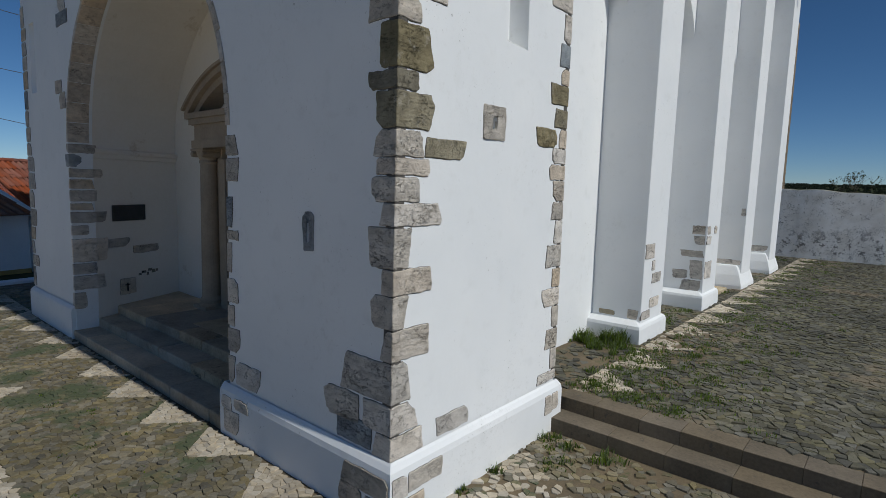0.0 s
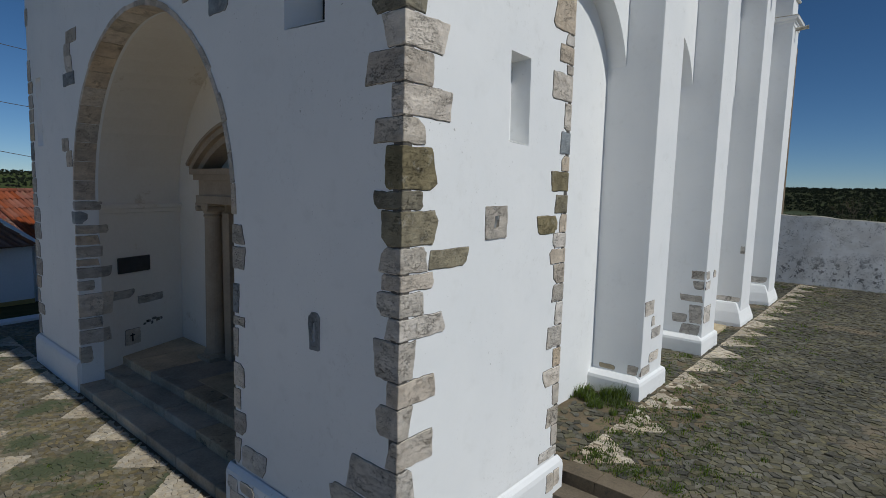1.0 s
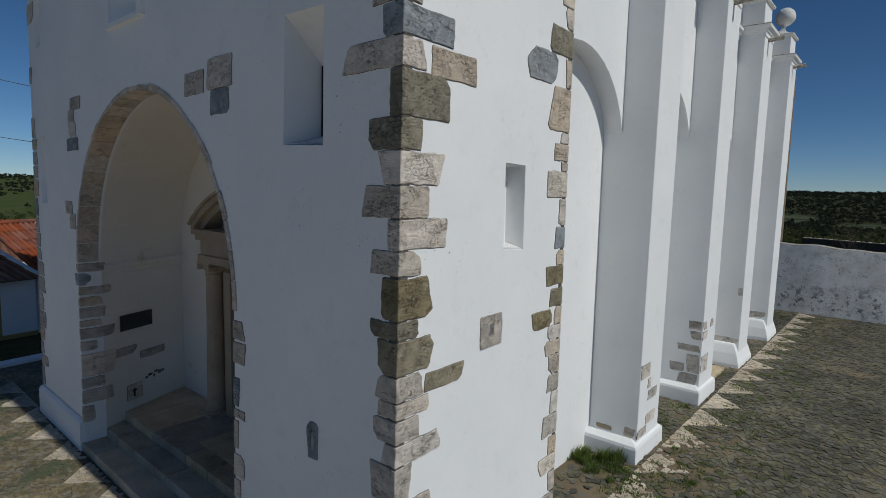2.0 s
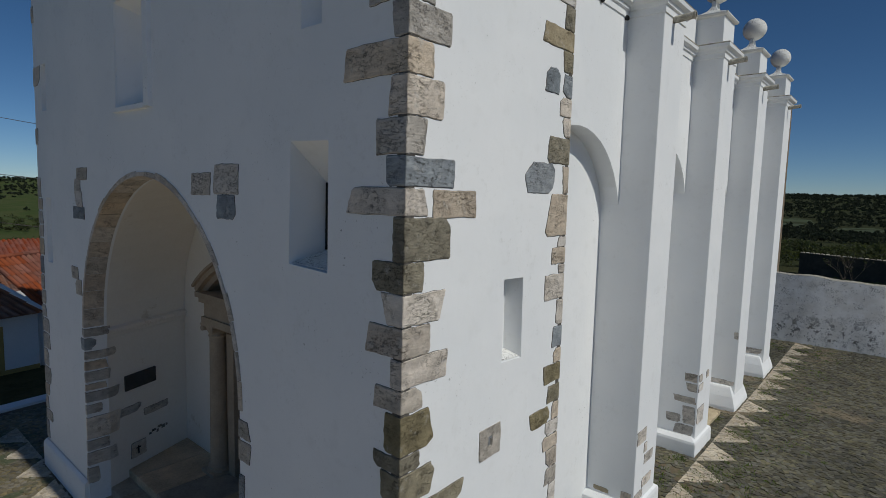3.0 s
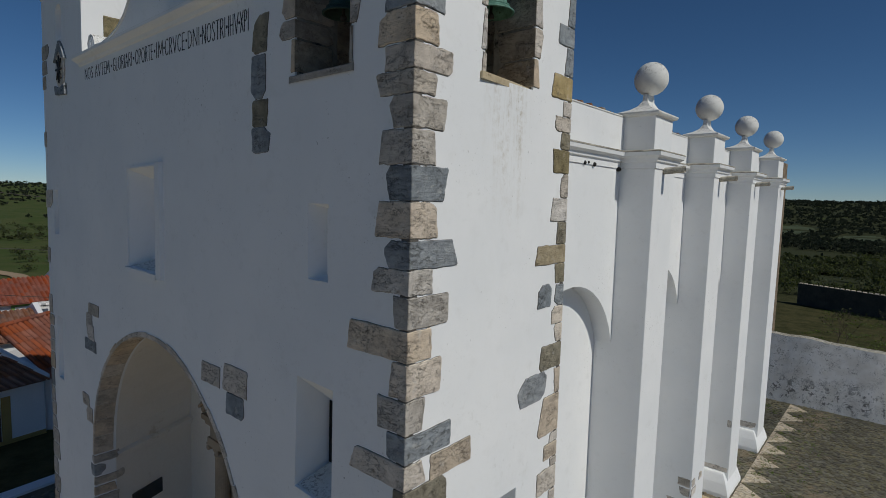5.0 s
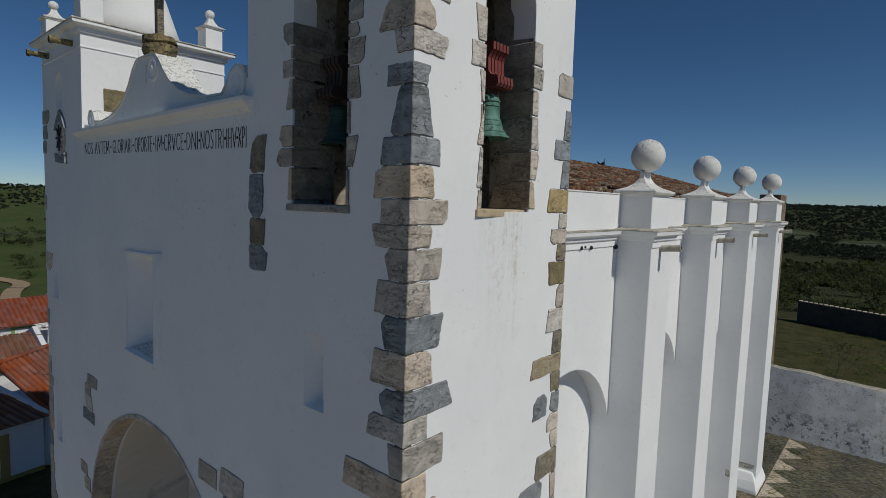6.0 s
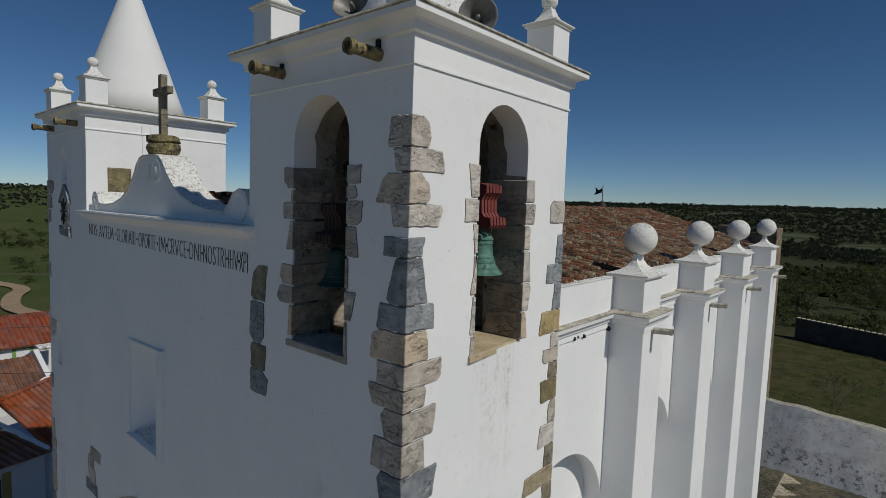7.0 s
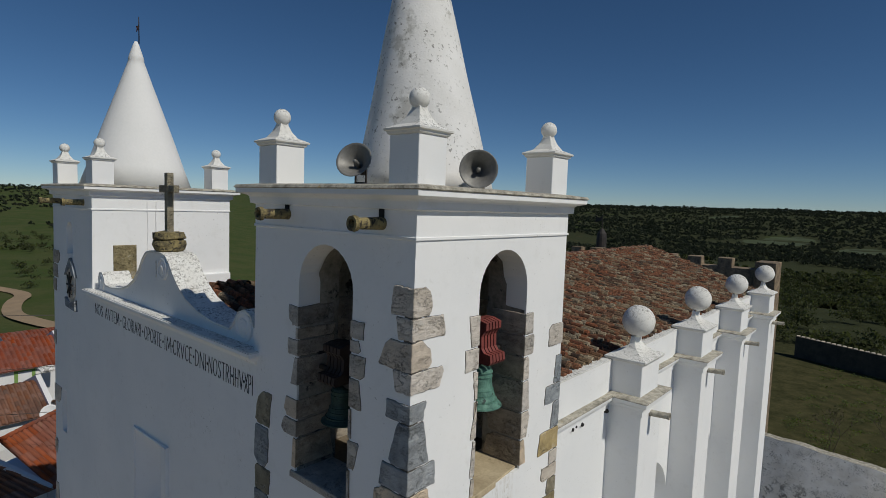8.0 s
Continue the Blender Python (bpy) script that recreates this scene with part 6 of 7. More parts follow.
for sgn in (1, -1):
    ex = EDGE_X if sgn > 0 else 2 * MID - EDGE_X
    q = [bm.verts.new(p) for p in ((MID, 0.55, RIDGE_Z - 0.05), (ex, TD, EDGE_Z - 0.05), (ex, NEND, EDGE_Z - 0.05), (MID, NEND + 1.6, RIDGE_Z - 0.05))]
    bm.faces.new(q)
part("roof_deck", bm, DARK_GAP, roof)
verts, faces = [], []
prof = [(math.cos(a), math.sin(a)) for a in [math.pi * i / 6 for i in range(7)]]
for sgn in (1, -1):
    ex = EDGE_X if sgn > 0 else 2 * MID - EDGE_X
    run = abs(ex - MID)
    slope = math.atan2(RIDGE_Z - EDGE_Z, run)
    rows = int(run / math.cos(slope) / 0.16)
    cols = int((NEND + 1.6 - 0.6) / 0.185)
    for c in range(cols):
        for r in range(rows + 1):
            y = 0.65 + c * 0.185 + rng.uniform(-0.016, 0.016)
            dist = r * 0.16 + rng.uniform(-0.06, 0.06)
            x = ex - sgn * dist * math.cos(slope)
            if y < TD + 0.05 and not (LT1 + 0.1 < x < -TW - 0.1):
                continue
            if y > NEND + 1.6 * (dist / 4.6):
                continue
            if sgn < 0 and y > 9:
                continue
            z = EDGE_Z + dist * math.sin(slope) + rng.uniform(-0.012, 0.025)
            yaw = rng.uniform(-0.11, 0.11)
            base = len(verts)
            for l, rad, dz in ((0.0, 0.069, 0.022), (0.24, 0.058, -0.008)):
                for pu, pv in prof:
                    verts.append((x - sgn * l * math.cos(slope), y + pu * rad + yaw * l, z + l * math.sin(slope) + pv * rad * 1.25 + dz))
            for l, rad, dz in ((0.0, 0.056, 0.008),):
                for pu, pv in prof:
                    verts.append((x - sgn * l * math.cos(slope), y + pu * rad, z + pv * rad * 0.9 + dz))
            for i in range(6):
                faces.append((base + i, base + i + 1, base + 8 + i, base + 7 + i))
                faces.append((base + i, base + i + 1, base + 15 + i, base + 14 + i))
me = bpy.data.meshes.new("roof_tiles")
me.from_pydata(verts, [], faces)
me.materials.append(TILE)
ob = new("roof_tiles", me)
ob.parent = roof
tagged(ob, "weathered clay barrel tiles", kind="stuff")
y = 2.7
while y < NEND + 1.5:
    bm = bmesh.new()
    vs = []
    for l, rad in ((0.0, 0.12), (0.4, 0.1)):
        for pu, pv in prof:
            vs.append(bm.verts.new((MID + pu * rad, y + l, RIDGE_Z + 0.02 + pv * rad * 0.8 - 0.01 * (l > 0))))
    for i in range(6):
        bm.faces.new((vs[i], vs[i + 1], vs[i + 8], vs[i + 7]))
    part("ridge_tile", bm, TILE_DARK, roof)
    y += 0.38

# ---- cobbles ----


def cobble_cells(x0, x1, y0, y1, sx, sy, seed, skew=0.0):
    """Cells of an uneven paving: centre and outline."""
    r = random.Random(seed)
    nx, ny = int((x1 - x0) / sx), int((y1 - y0) / sy)
    pts = {(i, j): (x0 + (i + 0.5 + (0.5 if j % 2 else 0) + r.uniform(-0.5, 0.5)) * sx, y0 + (j + 0.5 + r.uniform(-0.5, 0.5)) * sy) for i in range(-2, nx + 2) for j in range(-2, ny + 2)}
    for i in range(nx):
        for j in range(ny):
            cx, cy = pts[i, j]
            poly = [(cx - 2 * sx, cy - 2 * sy), (cx + 2 * sx, cy - 2 * sy), (cx + 2 * sx, cy + 2 * sy), (cx - 2 * sx, cy + 2 * sy)]
            for di in (-2, -1, 0, 1, 2):
                for dj in (-1, 0, 1):
                    q = pts.get((i + di, j + dj))
                    if q and (di or dj):
                        poly = clip(poly, (cx + q[0]) / 2, (cy + q[1]) / 2, q[0] - cx, q[1] - cy)
            if len(poly) > 2:
                yield cx, cy, poly


def cobble_mesh(poly, cx, cy, z, gap, r):
    """One stone: a foot ring, a shoulder ring and a slightly domed top."""
    h = r.uniform(-0.008, 0.014)
    tx, ty = r.uniform(-0.08, 0.08), r.uniform(-0.08, 0.08)
    vs, n = [], len(poly)
    for f, dz in ((1 - gap, -0.03), (1 - gap * 1.15, h - 0.006), (1 - gap * 2.2, h)):
        for x, y in poly:
            u, v = (x - cx) * f, (y - cy) * f
            vs.append((cx + u, cy + v, z + dz + (tx * u + ty * v if dz > -0.02 else 0)))
    fs = [(k * n + i, k * n + (i + 1) % n, (k + 1) * n + (i + 1) % n, (k + 1) * n + i) for k in range(2) for i in range(n)]
    fs.append(tuple(range(2 * n, 3 * n)))
    return vs, fs


def triangles(row):
    """White triangles along a wall. row: axis, wall line, outward sign, first tip, pitch, depth, count."""
    axis, line, sign, tip, pitch, deep, count = row
    out = []
    for k in range(count):
        c = tip + k * pitch
        pts = [(c - pitch / 2, line), (c, line + sign * deep), (c + pitch / 2, line)]
        out.append([p if axis == "x" else (p[1], p[0]) for p in pts])
    return out


def split_cell(poly, tri):
    """Parts of a cell inside and outside a triangle."""
    inside, outside = poly, []
    mx, my = sum(p[0] for p in tri) / 3, sum(p[1] for p in tri) / 3
    for i in range(3):
        a, b = tri[i], tri[(i + 1) % 3]
        nx, ny = b[1] - a[1], a[0] - b[0]
        if (mx - a[0]) * nx + (my - a[1]) * ny > 0:
            nx, ny = -nx, -ny
        rest = clip(inside, a[0], a[1], -nx, -ny)
        if len(rest) > 2:
            outside.append(rest)
        inside = clip(inside, a[0], a[1], nx, ny)
        if len(inside) < 3:
            return None, [poly]
    return inside, outside


def area_of(poly):
    return abs(sum(a[0] * b[1] - b[0] * a[1] for a, b in zip(poly, poly[1:] + poly[:1]))) / 2


def with_triangles(cells, tris):
    """Cuts the paving along the white triangles: centre, outline, white or not."""
    for cx, cy, poly in cells:
        hit = [t for t in tris if min(p[0] for p in t) - 0.2 < cx < max(p[0] for p in t) + 0.2 and min(p[1] for p in t) - 0.2 < cy < max(p[1] for p in t) + 0.2]
        pieces = [poly]
        for t in hit:
            left = []
            for p in pieces:
                inn, out = split_cell(p, t)
                if inn and area_of(inn) > 0.0008:
                    yield sum(q[0] for q in inn) / len(inn), sum(q[1] for q in inn) / len(inn), inn, True
                left += out if inn else [p]
            pieces = left
        for p in pieces:
            if area_of(p) > 0.0008:
                yield sum(q[0] for q in p) / len(p), sum(q[1] for q in p) / len(p), p, False


FRONT_ROWS = triangles(("x", -0.13, -1, -12.73, 1.145, 0.6, 12)) + triangles(("x", -2.05, 1, -12.73, 1.145, 0.72, 7))
YARD_ROWS = triangles(("y", -0.03, 1, 3.59, 1.235, 0.69, 16))


def pave(parent, cells, z, white, single, gap, plain, plain_single):
    """Lays the cobbles: those of a near stretch as parts, the rest joined."""
    r = random.Random(3)
    data = {False: ([], []), True: ([], [])}
    count = 0
    for cx, cy, poly, w in cells:
        if white(cx, cy):
            w = True
        bare = 0.42 if 0.1 < cx < 1.7 and -0.6 < cy < 2.5 else 0.25 if cx < 1.0 and 3.1 < cy < 8.5 else -0.25
        worn = noise.noise(Vector((cx * 1.4, cy * 1.4, 8))) * 0.5 + bare
        if r.random() < (worn * 1.3 if not w else worn * 0.9 if cy > 2.9 else 0.0):
            continue
        vs, fs = cobble_mesh(poly, cx, cy, z, gap, r)
        if single(cx, cy) and count < 300:
            me = bpy.data.meshes.new("cobble")
            me.from_pydata(vs, [], fs)
            me.materials.append(COBBLE_PALE_OBJ if w else plain_single)
            ob = new("cobble", me)
            ob.parent = parent
            count += 1
        else:
            V, Fc = data[w]
            b = len(V)
            V.extend(vs)
            Fc.extend(tuple(b + i for i in f) for f in fs)
    for w, label, mat in ((False, "dark slate cobbles", plain), (True, "pale limestone cobbles laid in triangles", COBBLE_PALE)):
        me = bpy.data.meshes.new("cobbles")
        me.from_pydata(data[w][0], [], data[w][1])
        me.materials.append(mat)
        ob = new("cobbles", me)
        ob.parent = parent
        tagged(ob, label, kind="stuff")


def outside(x, y):
    """Clear of the church and its steps."""
    if y > -0.2 and -10.8 < x < 0.06:
        return False
    return True


def loose_white(x, y):
    # past the second row all pale, carried on unseen for bounce into the porch
    if y < -2.05:
        return True
    return 0.1 < x < 0.95 and -0.6 < y < 1.9 - x * 0.6 and rng.random() < 0.55


square = bpy.data.objects["pavement"]
yard = bpy.data.objects["yard_pavement"]
pave(square, with_triangles((c for c in cobble_cells(-14.5, 6.4, -4.4, 2.5, 0.085, 0.07, 11) if outside(c[0], c[1])), FRONT_ROWS), G0, loose_white,
     lambda x, y: -2.0 < x < 0.0 and -1.3 < y, 0.045, SQUARE, SQUARE_OBJ)
pave(yard, with_triangles((c for c in cobble_cells(-1.0, 4.6, 3.12, 23.1, 0.12, 0.078, 12) if c[0] > -0.1 or (c[1] < 5.7 and c[0] > -0.9) or (any(b + BW + 0.15 < c[1] < d - 0.15 for b, d in zip(BUTT, BUTT[1:] + [25])) and c[0] > -0.95)), YARD_ROWS), G1, lambda x, y: False,
     lambda x, y: 0.6 < x < 2.4 and y < 4.8, 0.05, COBBLE, COBBLE_OBJ)

# stone doorstep of a side door between two buttresses
doorstep = thing("doorstep", "worn pale stone doorstep against the nave wall", "doorstep")
bm = bmesh.new()
box(bm, -1.06, -0.33, 10.8, 12.4, G1 - 0.1, G1 + 0.09, 0.02)
for v in bm.verts:
    v.co += Vector(noise.noise_vector(v.co * 3)) * 0.012
part("slab", bm, OCHRE_STONE, doorstep)

# ---- grass ----


def grass(name, label, tufts, seed):
    """tufts: x, y, z, radius, blades, height."""
    r = random.Random(seed)
    V, Fc = [], []
    for x, y, z, rad, count, high in tufts:
        for _ in range(count):
            a, q = r.uniform(0, 6.283), rad * math.sqrt(r.random())
            bx, by = x + q * math.cos(a), y + q * math.sin(a)
            h = high * r.uniform(0.4, 1.1) * (1 - 0.5 * q / rad)
            t = r.uniform(0, 6.283)
            lx, ly = math.cos(t) * h * r.uniform(0.1, 0.6), math.sin(t) * h * r.uniform(0.1, 0.6)
            w = r.uniform(0.004, 0.009)
            px, py = -math.sin(t + 0.8) * w, math.cos(t + 0.8) * w
            b = len(V)
            V += [(bx - px, by - py, z), (bx + px, by + py, z), (bx + lx * 0.4 - px * 0.8, by + ly * 0.4 - py * 0.8, z + h * 0.6), (bx + lx * 0.4 + px * 0.8, by + ly * 0.4 + py * 0.8, z + h * 0.6), (bx + lx, by + ly, z + h * 0.95)]
            Fc += [(b, b + 1, b + 3, b + 2), (b + 2, b + 3, b + 4)]
    me = bpy.data.meshes.new(name)
    me.from_pydata(V, [], Fc)
    me.materials.append(BLADE)
    tagged(new(name, me), label, "grass", kind="stuff")


tufts = [(-0.75, 5.45, G1, 0.28, 700, 0.24), (-0.45, 5.5, G1, 0.3, 900, 0.3), (-0.6, 5.25, G1, 0.3, 500, 0.2), (-0.3, 5.2, G1, 0.3, 420, 0.15), (-0.95, 5.2, G1, 0.15, 80, 0.14), (-0.1, 5.15, G1, 0.3, 160, 0.12), (0.15, 4.5, G1, 0.28, 150, 0.10), (0.05, 3.7, G1, 0.22, 150, 0.12), (0.3, 3.35, G1, 0.2, 140, 0.12), (0.0, 3.2, G1, 0.12, 50, 0.1),
         (0.5, 4.2, G1, 0.3, 90, 0.07), (0.28, 2.2, G0, 0.22, 150, 0.13), (0.55, 2.1, G0, 0.25, 130, 0.12), (0.95, 2.35, G0, 0.2, 120, 0.16), (0.45, 1.8, G0, 0.2, 70, 0.08), (0.14, 1.25, G0, 0.08, 70, 0.12), (0.13, 0.72, G0, 0.06, 50, 0.1), (0.12, 0.3, G0, 0.1, 60, 0.08)]
gr = random.Random(5)
split = []
for x, y, z, rad, count, high in tufts:
    for _ in range(6):
        a, q = gr.uniform(0, 6.283), rad * 1.15 * math.sqrt(gr.random())
        split.append((x + q * math.cos(a), y + q * math.sin(a), z, rad * gr.uniform(0.2, 0.55), max(8, count // 6), high * gr.uniform(0.4, 1.35)))
tufts = split
for _ in range(420):
    y = 3.2 + 19 * gr.random() ** 1.7
    x = abs(gr.gauss(0.45, 0.65)) + 0.1
    tufts.append((x, y, G1, gr.uniform(0.06, 0.22), gr.randint(12, 45), gr.uniform(0.03, 0.09)))
for _ in range(60):
    tufts.append((gr.uniform(-0.85, -0.2), gr.choice([gr.uniform(7.1, 9.2), gr.uniform(10.7, 12.9), gr.uniform(14.4, 16.9), gr.uniform(18.5, 22)]), G1, 0.15, gr.randint(15, 40), 0.08))
for _ in range(60):
    tufts.append((gr.uniform(-13, 1.5), gr.uniform(-3, -0.9), G0, gr.uniform(0.03, 0.1), gr.randint(8, 22), 0.045))
grass("grass", "green grass tufts growing between cobbles and along the walls", tufts, 9)

# mud nests under the eaves
for y, z, r in ((4.5, 9.12, 0.032), (4.62, 9.13, 0.022), (4.82, 9.11, 0.034), (5.76, 9.09, 0.05)):
    bm = bmesh.new()
    bmesh.ops.create_icosphere(bm, subdivisions=2, radius=r, matrix=Matrix.Translation((NX + 0.02, y, z)))
    for v in bm.verts:
        v.co += Vector(noise.noise_vector(v.co * 14)) * r * 0.35
    tagged(link("mud_nest", bm, DARK_GAP), "small dark mud nest under the white eaves", "nest", "nests under the eaves")

# ---- beyond the yard: castle wall, lower boundary wall ----
castle = thing("castle_wall", "ruined brown stone wall with battlements behind the church", "castle wall", kind="structure")
bm = bmesh.new()
box(bm, -16.0, -2.1, 25.2, 26.2, -2.0, 10.15)
for v in bm.verts:
    v.co.x += 0.06 * noise.noise(v.co)
part("curtain_wall", bm, FAR_STONE, castle)
cx = -15.6
cr = random.Random(21)
while cx < -2.9:
    w = cr.uniform(0.55, 0.8)
    h = cr.uniform(0.4, 0.75)
    bm = bmesh.new()
    box(bm, cx, cx + w, 25.22, 25.75, 10.1, 10.15 + h, 0.03)
    for v in bm.verts:
        v.co += Vector(noise.noise_vector(v.co * 1.7)) * 0.05
    part("merlon", bm, FAR_STONE, castle)
    cx += w + cr.uniform(0.45, 0.75)
bm = bmesh.new()
box(bm, -2.2, -1.34, 24.9, 26.2, -1.0, 10.55, 0.03)
part("corner_pier", bm, FAR_STONE, castle, "rough brown stone corner pier")

vane = thing("lantern_vane", "small dark lantern with a weather vane above the roof", "weather vane")
vane.location = (-10.2, 26.0, 9.6)
bm = bmesh.new()
spin(bm, [(0.28, 0.0), (0.28, 1.5), (0.25, 1.75), (0.12, 1.95), (0.03, 2.05), (0.0, 2.06)], 12)
part("lantern", bm, IRON, vane)
bm = bmesh.new()
spin(bm, [(0.025, 1.95), (0.02, 2.9), (0.0, 2.92)], 6)
part("rod", bm, IRON, vane)
bm = bmesh.new()
panel(bm, [(-0.5, 2.35), (-0.05, 2.5), (-0.05, 2.75), (-0.25, 2.62), (-0.45, 2.8), (-0.4, 2.55)], [], 0.02, lambda u, v, d: (u, d, v))
part("vane_plate", bm, IRON, vane)

lower = thing("boundary_wall", "dark boundary wall with a pale tiled coping", "wall")
bm = bmesh.new()
box(bm, -4.3, 30.0, 56.0, 56.5, -4.0, 1.62)
for v in bm.verts:
    v.co.y -= (v.co.x + 4.0) * 0.45
part("wall_body", bm, DARK_WALL, lower)
cx = -4.3
while cx < 14:
    bm = bmesh.new()
    yy = 56.25 - (cx + 4.0) * 0.45
    box(bm, cx + 0.05, cx + 0.33, yy - 0.28, yy + 0.2, 1.62, 1.68, 0.02)
    part("coping_tile", bm, COBBLE_PALE_OBJ, lower)
    cx += 0.4

# ---- the village ----


def tiled_quad(verts, faces, a, b, c, d, pitch=0.24, r=None):
    """Barrel-tile ribs on a roof slope: a-b is the eave, d-c the ridge."""
    a, b, c, d = (Vector(p) for p in (a, b, c, d))
    n = max(2, int((b - a).length / pitch))
    normal = (b - a).cross(d - a).normalized()
    if normal.z < 0:
        normal = -normal
    rows = max(2, int((d - a).length / 0.42))
    for i in range(n):
        t = (i + 0.5) / n
        lo, hi = a.lerp(b, t), d.lerp(c, t)
        side = (b - a).normalized() * pitch * 0.42
        for k in range(rows):
            p, q = lo.lerp(hi, k / rows), lo.lerp(hi, (k + 1.08) / rows)
            base = len(verts)
            for e, sc, up in ((p, 1.0, 0.035), (q, 0.8, 0.01)):
                for u, v in ((-1, 0), (-0.6, 0.7), (0, 1), (0.6, 0.7), (1, 0)):
                    verts.append(tuple(e + side * u * sc + normal * (v * pitch * 0.33 * sc + up)))
            for m in range(4):
                faces.append((base + m, base + m + 1, base + 6 + m, base + 5 + m))


def roof_slope(name, parent, a, b, c, d, mat, pitch=0.24):
    verts, faces = [tuple(p) for p in (a, b, c, d)], [(0, 1, 2, 3)]
    tiled_quad(verts, faces, a, b, c, d, pitch)
    me = bpy.data.meshes.new(name)
    me.from_pydata(verts, [], faces)
    me.materials.append(mat)
    ob = new(name, me)
    ob.parent = parent
    return ob


# the nearest house, its wall to the square
hA = thing("house", "low white house with brown tiled roof and ochre base", "house", "village houses")
E0 = Vector((-20.05, 2.1, 1.66))
run = Vector((0.16, -0.985, -0.02))
E1 = E0 + run * 9
up = Vector((-0.40, -0.70, 0.60))
B1 = E0 + up * 3.4
roof_slope("roof", hA, E1, E0, B1, B1 + run * 6, TILE_DARK)
bm = bmesh.new()
w0, w1 = E0 + Vector((-0.35, -0.15, 0)), E1 + Vector((-0.35, 0, 0))
q = []
for p in (w0, w1):
    for z in (-1.2, 1.6):
        q.append(bm.verts.new((p.x, p.y, z)))
        q.append(bm.verts.new((p.x - 4.0, p.y + 1.2, z)))
for f in ((0, 2, 6, 4), (0, 1, 3, 2), (4, 6, 7, 5), (1, 5, 7, 3), (2, 3, 7, 6)):
    bm.faces.new([q[i] for i in f])
part("wall", bm, HOUSE_WHITE, hA)


def strip(a, b, z0, z1, out, dz=0.0):
    """A thin board on a wall between two plan points."""
    d = Vector((b[0] - a[0], b[1] - a[1], 0)).normalized()
    n = Vector((-d.y, d.x, 0)) * out
    bm = bmesh.new()
    ps = []
    for p in (a, b):
        for z in (z0, z1):
            ps.append(bm.verts.new((p[0], p[1], z)))
            ps.append(bm.verts.new((p[0] + n.x, p[1] + n.y, z)))
    for f in ((0, 2, 6, 4), (1, 5, 7, 3), (0, 1, 3, 2), (4, 6, 7, 5), (2, 3, 7, 6), (0, 4, 5, 1)):
        bm.faces.new([ps[i] for i in f])
    return bm


part("base_band", strip((w0.x + 0.01, w0.y), (w1.x + 0.01, w1.y), -1.2, -0.25, 0.03), OCHRE, hA, "ochre painted base band")
dd = (w1 - w0).normalized()
da, db = w0 + dd * 1.05, w0 + dd * 1.32
part("corner_band", strip((da.x + 0.01, da.y), (db.x + 0.01, db.y), -0.3, 1.3, 0.03), OCHRE, hA, "ochre painted band")
da, db = w0 + dd * 1.35, w0 + dd * 2.3
part("door", strip((da.x + 0.01, da.y), (db.x + 0.01, db.y), -0.6, 1.1, 0.02), WOOD, hA, "dark doorway")
bm = bmesh.new()
vd = [E0 + Vector((-0.1, 0, 0.02)), B1 + Vector((0, 0, 0.02))]
across = Vector((0.10, -0.12, 0))
vs = []
for p in vd:
    for o in (Vector((0, 0, 0)), across * 1.2):
        for z in (-0.03, 0.14):
            vs.append(bm.verts.new(p + o + Vector((0, 0, z))))
for f in ((0, 1, 3, 2), (4, 6, 7, 5), (0, 4, 5, 1), (2, 3, 7, 6), (1, 5, 7, 3), (0, 2, 6, 4)):
    bm.faces.new([vs[i] for i in f])
part("verge", bm, HOUSE_WHITE, hA, "white plastered verge")

hB = thing("house", "house with a bright orange tiled roof beside the square", "house", "village houses")
along = Vector((-0.63, 0.77, 0.0))
R0 = Vector((-21.35, 0.75, 3.5))
roof_slope("roof", hB, E0, E0 + along * 10, R0 + along * 10, R0, TILE_NEW)
bm = bmesh.new()
for k in range(26):
    p = R0 + along * (k * 0.4)
    spin(bm, [(0.1, 0), (0.085, 0.42)], 8, p + Vector((0, 0, 0.04)), along.to_track_quat("Z", "Y").to_matrix())
part("ridge", bm, TILE_NEW, hB)
bm = bmesh.new()
c = [E0 + Vector((-0.5, 0.1, 0)), E0 + along * 10 + Vector((-0.4, 0, 0)), R0 + along * 10 + Vector((-2, -1.5, 0)), R0 + Vector((-2.2, -1.6, 0))]
lo = [bm.verts.new((p.x, p.y, -2.0)) for p in c]
hi = [bm.verts.new((p.x, p.y, 1.55)) for p in c]
for i in range(4):
    bm.faces.new((lo[i], lo[(i + 1) % 4], hi[(i + 1) % 4], hi[i]))
part("wall", bm, HOUSE_WHITE, hB)


